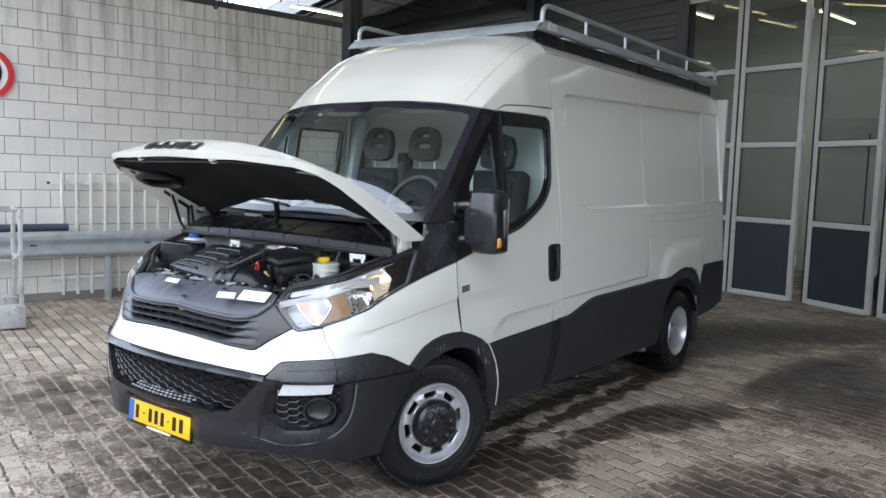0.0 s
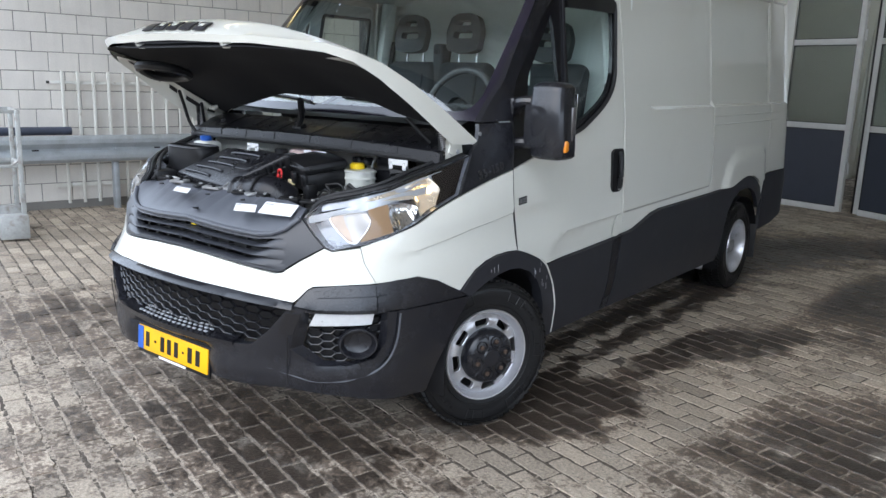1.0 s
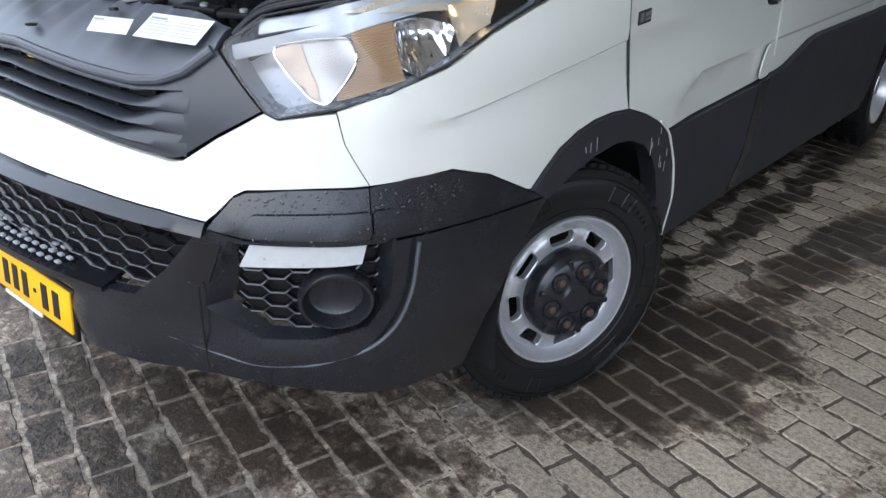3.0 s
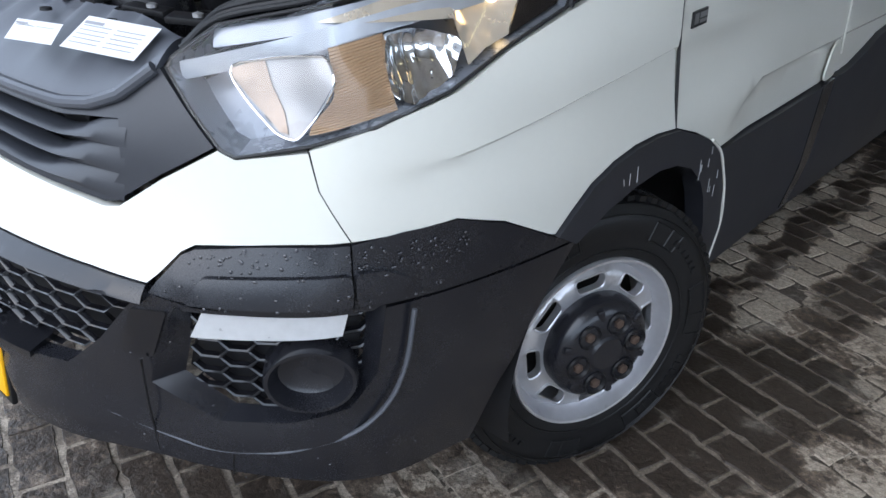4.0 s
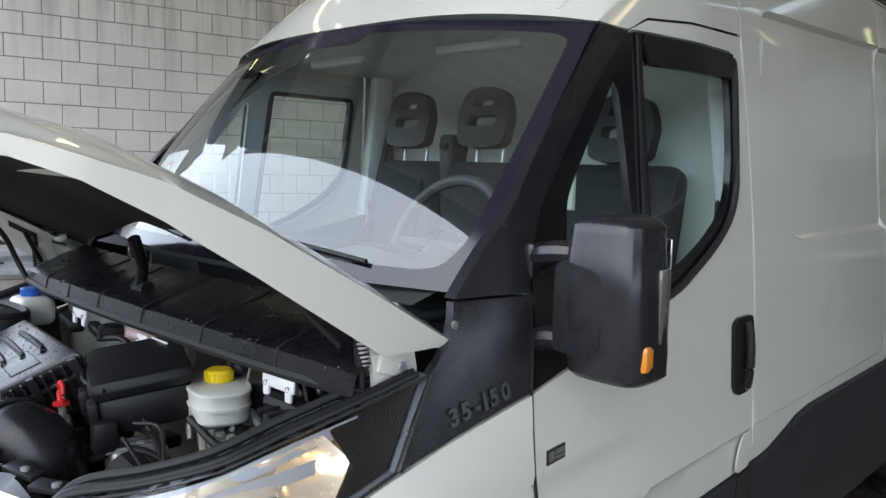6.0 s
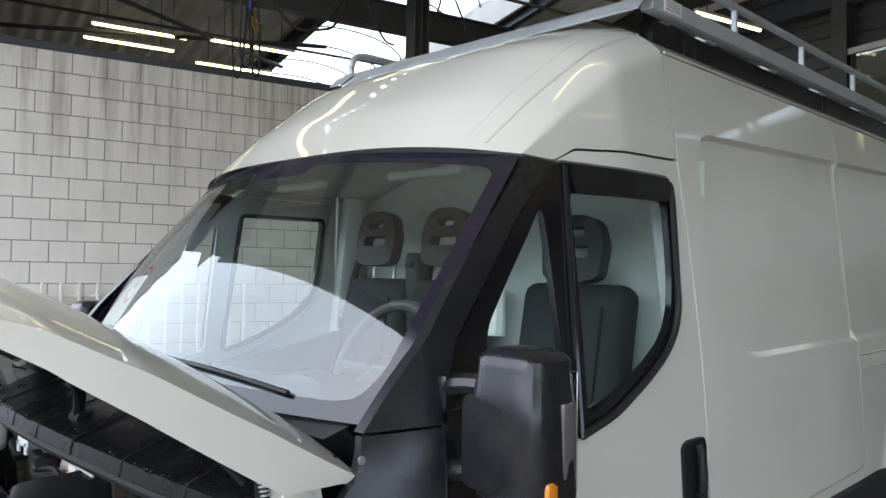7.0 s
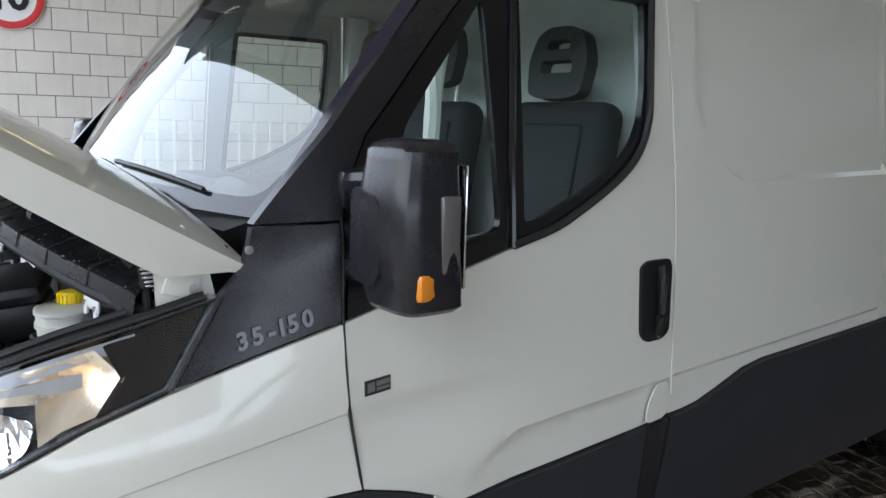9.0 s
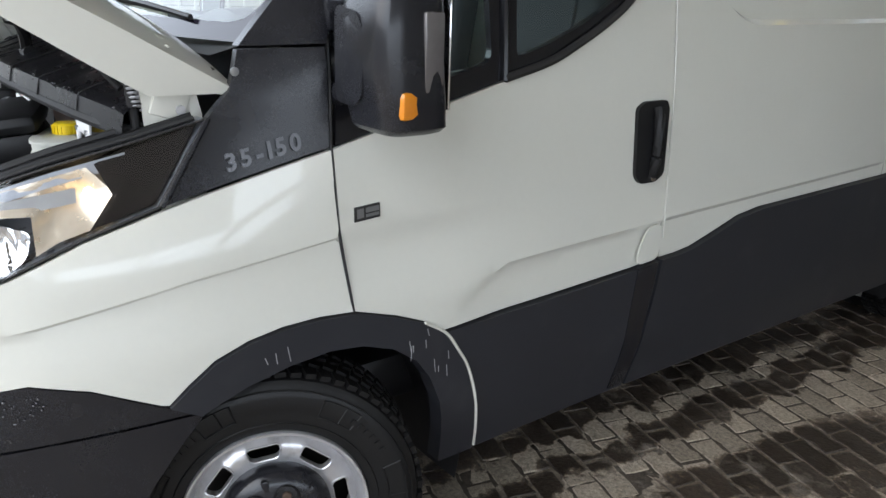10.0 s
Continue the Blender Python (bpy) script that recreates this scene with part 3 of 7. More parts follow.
def i_beam(name, a, b, h, w, label):
    """A rolled steel section between two points of the hall, its flanges level."""
    A, B = hp(*a), hp(*b)
    m = Matrix.Translation((A + B) / 2) @ (B - A).to_track_quat("X", "Z").to_matrix().to_4x4()
    bm = bmesh.new()
    ln = (B - A).length
    box(0, 0, 0, ln, 0.02, h - 0.04, bm=bm)
    box(0, 0, h / 2 - 0.012, ln, w, 0.024, bm=bm)
    box(0, 0, -h / 2 + 0.012, ln, w, 0.024, bm=bm)
    bmesh.ops.transform(bm, matrix=m, verts=bm.verts)
    return tagged(part(name, bm, DARKSTEEL, None, "", 0), label, "beam", "roof steel", "structure")


i_beam("beam_main", (-0.75, -2.4, 5.05), (-0.75, 8.9, 5.05), 0.38, 0.17, "deep dark steel roof beam")
i_beam("beam_second", (3.2, -2.4, 5.6), (3.2, 8.9, 5.6), 0.36, 0.17, "deep dark steel roof beam")
i_beam("beam_third", (8.0, -2.4, 5.6), (8.0, 8.9, 5.6), 0.36, 0.17, "deep dark steel roof beam")
i_beam("beam_cross", (-9, 4.25, 4.9), (3.1, 4.25, 6.3), 0.24, 0.12, "dark steel cross beam beside the roof light")
i_beam("beam_cross_far", (-9, 7.05, 4.9), (3.1, 7.05, 6.3), 0.24, 0.12, "dark steel cross beam beside the roof light")
i_beam("beam_back", (-9, 8.7, 5.2), (13, 8.7, 5.2), 0.3, 0.14, "dark steel beam along the back wall")


def column(x, y, z1, w, label):
    bm = bmesh.new()
    box(0, 0, z1 / 2, w, 0.018, z1, bm=bm)
    box(0, w / 2, z1 / 2, w, 0.02, z1, bm=bm)
    box(0, -w / 2, z1 / 2, w, 0.02, z1, bm=bm)
    box(0, 0, 0.01, w * 1.6, w * 1.6, 0.02, bm=bm)
    bmesh.ops.transform(bm, matrix=HALL @ Matrix.Translation((x, y, 0)), verts=bm.verts)
    return tagged(part("column", bm, DARKSTEEL, None, "", 0), label, "column", "roof steel", "structure")


column(0.10, 4.30, 6.1, 0.20, "dark steel column at the end of the block wall")
column(-0.12, -0.62, 5.4, 0.16, "dark steel column at the hall's open front")
column(2.9, 8.72, 6.3, 0.2, "dark steel column beside the folding gate")
column(-0.4, 8.72, 6.0, 0.2, "dark steel column on the back wall")
# bracing bars and conduits under the roof
for a, b in [((-0.75, -0.3, 4.75), (0.6, 1.0, 5.45)), ((-0.75, 0.3, 5.2), (2.2, 2.6, 5.4)), ((-0.75, 0.1, 4.85), (-3.5, 3.9, 4.9)), ((-3.2, -0.4, 4.75), (-2.2, 4.1, 4.95)), ((-0.75, 2.4, 5.3), (-0.75, 4.0, 4.95))]:
    tagged(part("brace", rod(hp(*a), hp(*b), 0.03), DARKSTEEL, None), "dark steel bracing bar under the roof", "brace", "roof steel", "structure")
for x, z in [(1.42, 5.05), (-2.75, 5.0), (.76, 5.03)]:
    tagged(part("conduit", rod(hp(x, -0.4, z), hp(x, 8.6, z), 0.022), DARKSTEEL, None), "thin dark cable tray carrying the strip lights", "conduit", "roof steel", "structure")


def strip_light(x, y, z=4.85, ln=1.2):
    lamp = base("strip_light", "lit bare fluorescent strip light hung under the roof", "lamp", "strip lights under the roof")
    lamp.matrix_world = HALL @ pose(x, y, z)
    up = (roof_z(x) if y < 9 else 5.62) - z - .02
    part("body", box(0, 0, 0.035, 0.06, ln + 0.04, 0.04, 0.006), mat_lamp, lamp)
    part("tube", rod((0, -ln / 2, 0), (0, ln / 2, 0), 0.018), OPAL, lamp, "glowing white tube")
    for s in (-0.35, 0.35):
        part("hanger", rod((0, s * ln, 0.05), (0, s * ln, up), 0.006, n=6), DARKSTEEL, lamp)
    return lamp


mat_lamp = mat("lamp_body_white", (0.6, 0.6, 0.58), 0.5)
for x, y in [(1.55, 2.85), (1.65, 4.5), (1.45, 1.35), (2.0, 6.0), (2.1, 7.6), (-2.65, 1.6), (-3.4, 1.6), (-2.5, 3.1), (-3.85, 3.25), (-3.9, 6.1), (6.5, 2.0), (6.5, 5.0), (6.5, 7.6), (10.5, 3.0), (10.5, 6.0)]:
    strip_light(x, y)

# hanging cables with a chain hook
def cable(pts, r=0.012):
    tagged(part("hanging_cable", hose([hp(*p) for p in pts], r, n=6), RUBBER, None), "black cable looped from the roof steel", "cable", "hanging cables")


cable([(.76, 1.80, 5.03), (.75, 1.80, 4.6), (.75, 1.81, 4.1), (.75, 1.83, 3.66), (.77, 1.88, 3.6), (.78, 1.92, 3.9), (.77, 1.95, 4.5), (.76, 1.92, 5.03)])
cable([(.76, 1.88, 5.03), (.77, 1.90, 4.6), (.78, 1.88, 4.0), (.77, 1.90, 3.75), (.76, 1.96, 3.70), (.75, 2.02, 3.9), (.75, 2.0, 4.4), (.76, 1.98, 5.03)])
cable([(.76, 2.0, 5.03), (.76, 2.04, 4.7), (.76, 2.07, 4.2), (.76, 2.09, 3.72), (.76, 2.05, 3.62), (.76, 2.01, 3.75), (.76, 1.98, 4.3), (.76, 2.02, 5.03)])
cable([(.76, 2.0, 5.03), (.76, 2.14, 4.6), (.76, 2.24, 4.38), (.76, 2.4, 4.22), (.76, 2.53, 4.18), (.76, 2.75, 4.22), (.76, 2.9, 4.3), (.76, 3.05, 4.62), (.76, 3.15, 5.03)], .016)
cable([(.76, 3.15, 5.03), (.76, 3.04, 4.7), (.76, 2.88, 4.4), (.76, 2.7, 4.25)])
cable([(.76, 3.17, 5.03), (.76, 3.24, 4.75), (.76, 3.36, 4.45), (.76, 3.5, 4.24), (.76, 3.62, 4.2)])
cable([(.76, 4.25, 5.03), (.76, 4.2, 4.75), (.76, 4.1, 4.5), (.76, 4.05, 4.35)])
cable([(.76, 4.3, 5.03), (.76, 4.4, 4.9), (.76, 4.55, 4.6), (.76, 4.6, 4.4)])
OCHRE = mat("worn_ochre_steel", (0.42, 0.27, 0.04), 0.5, var=0.3, scale=20)
chain = base("hook_chain", "small lifting hook and chain hanging from the roof beam", "hook")
part("strap", rod(hp(.76, 1.97, 5.02), hp(.76, 1.97, 4.40), .008, n=6), DARKSTEEL, chain)
for k in range(12):
    bm = bmesh.new()
    hose([hp(.76 + 0.012 * math.cos(q), 1.98 + (0.02 * math.sin(q) if k % 2 else 0), 4.22 - 0.035 * k + (0.02 * math.sin(q))) for q in [2 * math.pi * j / 8 for j in range(8)]], 0.004, bm, 5, True, False)
    part("link", bm, DARKSTEEL, chain)
part("block", in_hall(box(.76, 1.97, 4.33, 0.035, 0.035, 0.13, 0.012)), BLUE, chain, "blue hoist block")
part("hook", hose([hp(.76, 2.0, 4.22), hp(.76, 2.01, 4.12), hp(.76, 2.05, 4.08), hp(.76, 2.07, 4.14), hp(.76, 2.04, 4.2)], 0.009), OCHRE, chain, "yellow hook")

# folding gate at the back
def gate_leaf(x, y, az, w, name, label):
    g = tagged(new(name), label, "gate", "leaves of the folding gate", "structure")
    g.matrix_world = pose(x, y, 0, 0, 0, az)
    rails = [0.05, 1.13, 2.22, 3.31, 4.45]
    t = 0.06
    for i, xx in enumerate((-w + 0.035, -0.035)):
        part("stile", box(xx, 0, 2.25, 0.07, t, 4.45, 0.004), ALFRAME, g)
    for z in rails:
        part("rail", box(-w / 2, 0, z, w - 0.14, t - 0.006, 0.075, 0.004), ALFRAME, g)
    for i, (a, b) in enumerate(zip(rails, rails[1:])):
        h = b - a - 0.075
        if i == 0:
            part("panel", box(-w / 2, 0.004, (a + b) / 2, w - 0.13, 0.03, h + 0.01), GATEPANEL, g, "dark blue lower panel")
        else:
            p = part("pane", box(-w / 2, 0.004, (a + b) / 2, w - 0.13, 0.008, h + 0.01), GATEGLASS, g, "glass pane with dust and painted-in haze")
            p.visible_shadow = False
        part("seal", in_frame(w, a, b), RUBBER, g)
    # Edge seal made wide and black to paint in the leaf gap's shade.
    part("edge_gap_seal", box(-w - 0.017, 0, 2.25, 0.034, t - 0.01, 4.45, 0.004), RUBBER, g, "black edge seal, doubling as the dark gap between leaves")
    for z in (0.6, 2.3, 4.0):
        part("hinge", rod((0.012, 0.02, z - 0.07), (0.012, 0.02, z + 0.07), 0.014, n=8), ALFRAME, g)
    return g


def in_frame(w, a, b):
    bm = bmesh.new()
    z0, z1, x0, x1 = a + 0.0385, b - 0.0385, -w + 0.071, -0.071
    for cx, cz, sx, sz in [((x0 + x1) / 2, z0 + 0.005, x1 - x0, 0.01), ((x0 + x1) / 2, z1 - 0.005, x1 - x0, 0.01), (x0 + 0.005, (z0 + z1) / 2, 0.01, z1 - z0 - 0.02), (x1 - 0.005, (z0 + z1) / 2, 0.01, z1 - z0 - 0.02)]:
        box(cx, -0.012, cz, sx, 0.012, sz, bm=bm)
    return bm


# Diffuse film: dust, plus a hazy reflection put into the colour.
GATEGLASS = glass_mat("dusty_hazy_gate_glass", (0.86, 0.90, 0.88), 0.85, 1.5)
gn = GATEGLASS.node_tree
gd, gm = gn.nodes.new("ShaderNodeBsdfDiffuse"), gn.nodes.new("ShaderNodeMixShader")
gd.inputs[0].default_value = (0.42, 0.41, 0.36, 1)
go = [n for n in gn.nodes if n.type == "OUTPUT_MATERIAL"][0]
gs = go.inputs[0].links[0].from_socket
gz = gn.nodes.new("ShaderNodeTexNoise")
gz.inputs["Scale"].default_value, gz.inputs["Detail"].default_value = 1.4, 5.0
gr = gn.nodes.new("ShaderNodeMapRange")
gr.inputs["From Min"].default_value, gr.inputs["From Max"].default_value, gr.inputs["To Min"].default_value, gr.inputs["To Max"].default_value = 0.3, 0.8, 0.02, 0.13
gn.links.new(gz.outputs["Fac"], gr.inputs["Value"])
gn.links.new(gr.outputs[0], gm.inputs[0])
gn.links.new(gs, gm.inputs[1])
gn.links.new(gd.outputs[0], gm.inputs[2])
gn.links.new(gm.outputs[0], go.inputs[0])
gate_leaf(0.725, 8.59, -16, 1.0, "gate_leaf", "tall white-framed gate leaf with glass and a blue base panel")
gate_leaf(-0.27, 8.88, -16, 1.05, "gate_leaf", "tall white-framed gate leaf with glass and a blue base panel")
gate_leaf(1.80, 8.06, -31, 1.06, "gate_leaf", "tall white-framed gate leaf standing slightly folded")
gate_leaf(2.86, 7.55, -25, 1.06, "gate_leaf", "tall white-framed gate leaf standing slightly folded")
gate_leaf(3.92, 7.2, -18, 1.06, "gate_leaf", "tall white-framed gate leaf with glass and a blue base panel")
gate_leaf(4.95, 6.9, -16, 1.06, "gate_leaf", "tall white-framed gate leaf with glass and a blue base panel")
# the room behind the gate: dim walls, white parked shapes, lights added for brightness
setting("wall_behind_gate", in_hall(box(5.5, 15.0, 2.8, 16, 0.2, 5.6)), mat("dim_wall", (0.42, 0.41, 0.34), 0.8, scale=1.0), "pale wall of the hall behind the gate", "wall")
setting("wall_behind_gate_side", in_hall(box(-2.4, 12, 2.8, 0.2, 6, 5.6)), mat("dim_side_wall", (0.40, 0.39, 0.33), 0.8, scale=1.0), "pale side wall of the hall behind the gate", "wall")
setting("wall_behind_gate_east", in_hall(box(13.5, 12, 2.8, 0.2, 6, 5.6)), SHEET, "plain side wall of the hall behind the gate", "wall")
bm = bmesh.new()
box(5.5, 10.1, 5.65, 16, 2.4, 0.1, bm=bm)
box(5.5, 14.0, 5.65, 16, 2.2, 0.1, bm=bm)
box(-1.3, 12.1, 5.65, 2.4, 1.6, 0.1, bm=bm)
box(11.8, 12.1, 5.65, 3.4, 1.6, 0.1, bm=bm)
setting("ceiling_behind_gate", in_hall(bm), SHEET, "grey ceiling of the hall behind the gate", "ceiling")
# Unseen roof light, added so daylight lifts the panes of the gate.
setting("added_skylight_behind_gate", in_hall(box(5.0, 12.1, 5.72, 10.2, 1.6, 0.02)), VAULT, "milky roof light added to brighten the hall behind the gate", "skylight")
# Strip lights added to brighten what shows through the gate.
for x, y in [(3.4, 11.0), (5.2, 11.5), (3.2, 13.4), (6.4, 13.5), (1.4, 11.2), (8.2, 13.4)]:
    strip_light(x, y, 4.9, 1.5)

# ---- the van: x to its left side, y to its tail, front axle at y = 0 ----
PLAN = [(-.3, -.93), (0, -.955), (.3, -.93), (.52, -.875), (.68, -.80), (.80, -.715), (.89, -.62), (.955, -.47), (.99, -.30), (1.008, -.1), (1.008, .3), (1.005, 1.0), (1.005, 3.0), (1.0, 4.5), (.985, 4.66), (.93, 4.72), (.8, 4.74)]


def plan_curve():
    P = [np.array(p) for p in PLAN]
    out = []
    for i in range(1, len(P) - 2):
        a, b, c, d = P[i - 1:i + 3]
        ab, bc, cd = np.linalg.norm(b - a), np.linalg.norm(c - b), np.linalg.norm(d - c)
        m1, m2 = (c - a) * bc / (ab + bc), (d - b) * bc / (bc + cd)
        for k in range(24):
            t = k / 24
            out.append((2 * t ** 3 - 3 * t ** 2 + 1) * b + (t ** 3 - 2 * t ** 2 + t) * m1 + (3 * t ** 2 - 2 * t ** 3) * c + (t ** 3 - t ** 2) * m2)
    return np.array(out + [P[-2]])


CUR = plan_curve()
LEN = np.concatenate([[0], np.cumsum(np.linalg.norm(np.diff(CUR, axis=0), axis=1))])
IN_FRONT = ([.15, .25, .35, .55, .68, .70, .775, .9, 1.04, 1.12, 1.3, 1.6], [.10, .05, .025, 0, 0, .01, .075, .11, .19, .27, .5, .9])
IN_SIDE = ([.15, .3, .45, .8, 1.0, 1.2, 1.5, 1.8, 2.0, 2.16, 2.44, 2.6], [.06, .03, .005, 0, .012, .022, .045, .075, .1, .115, .165, .21])


def skin(s, z, out=0.0):
    """The van's skin: s metres round from the nose's middle, z up, moved out along its normal."""
    side = -1 if s < 0 else 1
    s = abs(s)
    x, y = np.interp(s, LEN, CUR[:, 0]), np.interp(s, LEN, CUR[:, 1])
    e = 0.02
    tx = np.interp(s + e, LEN, CUR[:, 0]) - (np.interp(s - e, LEN, CUR[:, 0]) if s > e else -np.interp(e - s, LEN, CUR[:, 0]))
    ty = np.interp(s + e, LEN, CUR[:, 1]) - np.interp(abs(s - e), LEN, CUR[:, 1])
    ln = math.hypot(tx, ty)
    nx, ny = ty / ln, -tx / ln
    w = ny * ny if y < 0 else 0.0
    d = w * np.interp(z, *IN_FRONT) + (1 - w) * np.interp(z, *IN_SIDE)
    d += max(0, z - 1.0) * max(0, .2 - y) * (1 - w) + .24 * max(0, z - 1.35) * max(0, 1 - y) - out
    return ((x - nx * d) * side, y - ny * d, z)


def smoothstep(a, b, v):
    t = max(0.0, min(1.0, (v - a) / (b - a)))
    return t * t * (3 - 2 * t)


FRONT_STEER = -22.0
van = base("van", "ivory white high-roof delivery van with grey cladding, bonnet open", "van")


def both(name, outline, material, label="", far=True, **kw):
    """A panel of the near side, and its twin on the far side."""
    a = part(name, patch(outline, skin, **kw), material, van, label)
    if far:
        kw["step"] = max(kw.get("step", 0.05), 0.06)
        b = part(name, patch(outline, skin, mirror=True, **kw), material, van, label)
        return a, b
    return a, None




def line_z(line, s):
    return float(np.interp(s, [p[0] for p in line], [p[1] for p in line]))


def door_shape(s, z):
    # pressed step below the waist line and a soft hollow above it
    zl = line_z([(2.06, .70), (2.15, .742), (2.25, .80), (2.334, .835), (2.5, .842), (3.0, .858)], s)
    d = -0.013 * smoothstep(zl + 0.002, zl - 0.022, z) * smoothstep(2.12, 2.36, s)
    zf = line_z([(1.8, .985), (2.15, .990), (2.6, 1.01)], s)
    return d - 0.010 * smoothstep(zf + 0.006, zf - 0.02, z) * smoothstep(2.45, 2.05, s) * smoothstep(.80, .90, z)


door, _ = both("front_door", [(1.869, .803), (1.840, 1.0), (1.830, 1.176), (2.306, 1.296), (2.46, 1.333), (2.56, 1.374), (2.66, 1.423), (2.748, 1.474), (2.804, 1.525), (2.838, 1.588), (2.855, 1.68), (2.872, 1.96), (2.87, 2.0), (2.845, 2.022), (2.37, 2.022), (2.345, 2.018), (2.42, 2.053), (2.60, 2.066), (2.918, 2.074), (2.951, 1.66), (2.969, 1.25), (2.965, .80), (2.96, .733), (2.848, .722), (2.5, .706), (2.13, .694), (2.06, .735), (1.98, .768)], WHITE, "ivory white driver's door", step=0.04, disp=door_shape,
     lines=[[(2.155, .742), (2.25, .80), (2.334, .835), (2.5, .842), (2.96, .857)], [(2.165, .730), (2.255, .783), (2.338, .818), (2.5, .825), (2.96, .840)], [(1.85, .988), (2.15, .992), (2.4, 1.0)]])
FRAME = [(1.838, 1.182), (2.306, 1.300), (2.46, 1.337), (2.56, 1.378), (2.66, 1.427), (2.745, 1.478), (2.80, 1.528), (2.834, 1.59), (2.85, 1.68), (2.867, 1.96), (2.864, 1.995), (2.84, 2.017), (2.37, 2.017), (2.338, 2.010), (2.19, 1.862), (2.0, 1.648), (1.92, 1.564), (1.856, 1.45)]
QUARTER = round_poly([(2.275, 1.90), (2.275, 1.345), (1.99, 1.275), (1.96, 1.36), (2.02, 1.585), (2.21, 1.815)], .03, 3)
MAIN = round_poly([(2.385, 1.935), (2.835, 1.94), (2.826, 1.70), (2.810, 1.615), (2.780, 1.560), (2.735, 1.515), (2.66, 1.468), (2.56, 1.420), (2.46, 1.382), (2.355, 1.352)], .02, 2)
both("window_frame", FRAME, GLOSS, "black window surround", step=0.05, holes=[QUARTER, MAIN], lift=-0.004, thick=0.02)
for name, poly in (("quarter_glass", QUARTER), ("side_window", MAIN)):
    for p in both(name, poly, GLASS, "tinted side glass", step=0.12, lift=-0.012, thick=0.0):
        p.visible_shadow = False
both("rain_deflector", [(2.385, 1.99), (2.40, 1.935), (2.83, 1.94), (2.85, 1.985), (2.84, 2.012), (2.40, 2.012)], BLACK, "smoked rain deflector", far=False, step=0.06, lift=0.012, thick=0.01)
# waist rubber, following the window's lower curve
bm = hose([skin(s, z, 0.004) for s, z in [(2.31, 1.305), (2.46, 1.341), (2.56, 1.382), (2.66, 1.431), (2.742, 1.481), (2.796, 1.531), (2.83, 1.592), (2.846, 1.68), (2.86, 1.95), (2.85, 2.0)]], 0.011, n=6)
part("window_rubber", bm, RUBBER, van)
bm = hose([skin(s, z, 0.003) for s, z in [(2.31, 1.30), (2.33, 1.6), (2.375, 2.012)]], 0.009, n=6)
part("window_bar", bm, GLOSS, van)

both("pillar_cover", [(1.468, 1.09), (1.82, 1.181), (1.826, 1.386), (1.66, 1.379), (1.632, 1.30), (1.585, 1.252)], PLASTIC, "dark plastic cover at the foot of the windscreen pillar", step=0.04, thick=0.02)
both("windscreen_pillar", [(1.662, 1.386), (1.828, 1.393), (1.85, 1.455), (1.914, 1.57), (1.995, 1.655), (2.185, 1.868), (2.335, 2.014), (2.235, 2.02), (1.93, 1.69), (1.72, 1.45)], PLASTIC, "dark windscreen pillar", step=0.05, lift=0.004, thick=0.03)


def fender_shape(s, z):
    zl = line_z([(1.0, .86), (1.2, .893), (1.5, .945), (1.86, .985)], s)
    return -0.009 * smoothstep(zl + 0.001, zl - 0.007, z) * smoothstep(1.02, 1.3, s) * smoothstep(.78, .92, z)


both("fender", [(1.468, 1.082), (1.32, 1.040), (1.184, .987), (1.05, .945), (.9525, .913), (.9675, .854), (1.0155, .774), (1.197, .788), (1.30, .758), (1.425, .696), (1.44, .692), (1.48, .727), (1.536, .768), (1.61, .795), (1.69, .808), (1.78, .810), (1.864, .803), (1.835, 1.0), (1.824, 1.174)], WHITE, "ivory white front wing", step=0.035, disp=fender_shape, lines=[[(1.0, .86), (1.2, .893), (1.5, .945), (1.83, .982)], [(1.0, .8525), (1.2, .8855), (1.5, .9375), (1.83, .9745)]])
FRONT = [(0, .822), (.19, .816), (.456, .796), (.58, .788), (.61, .793), (.69, .845), (.795, .900), (.825, .889), (.95, .909), (.965, .854), (1.013, .774), (.756, .755), (.733, .744), (.70, .71), (.682, .695), (.581, .705), (.37, .716), (0, .722)]
FRONT_ALL = [(-s, z) for s, z in FRONT[::-1] if s > 0] + FRONT
# outline runs along the top from right to left and back along the bottom
top, low = FRONT[:11], FRONT[11:]
FRONT_ALL = [(-s, z) for s, z in reversed(top)] + top[1:] + low + [(-s, z) for s, z in reversed(low[:-1])]


def nose_shape(s, z):
    return 0.012 * math.sin(math.pi * smoothstep(.70, .82, z)) * (1 - smoothstep(.55, .8, abs(s)))


part("front_panel", patch(FRONT_ALL, skin, step=0.035, disp=nose_shape, thick=0.02), WHITE, van, "ivory white band across the nose")
TRIM = [(.688, .683), (.70, .70), (.735, .740), (.758, .750), (.85, .760), (1.011, .770), (1.011, .662), (.90, .662), (.777, .668)]
both("bumper_corner", TRIM, PLASTIC, "dark bumper corner with rain drops", step=0.025, thick=0.03, lift=0.004)
both("bumper_flank", [(1.0145, .770), (1.10, .782), (1.197, .785), (1.30, .755), (1.43, .690), (1.52, .662), (1.35, .664), (1.214, .664), (1.0145, .662)], PLASTIC, "dark wing corner trim", step=0.03, thick=0.03, lift=0.002)
both("corner_ledge", round_poly([(.752, .676), (.776, .717), (1.010, .727), (1.010, .674)], .01, 3), PLASTIC, "raised ledge along the bumper corner", step=0.03, thick=0.014, lift=0.015)
both("flank_ledge", round_poly([(1.0155, .727), (1.06, .729), (1.11, .706), (1.085, .674), (1.0155, .674)], .01, 3), PLASTIC, "raised ledge along the bumper corner", step=0.03, thick=0.014, lift=0.013)
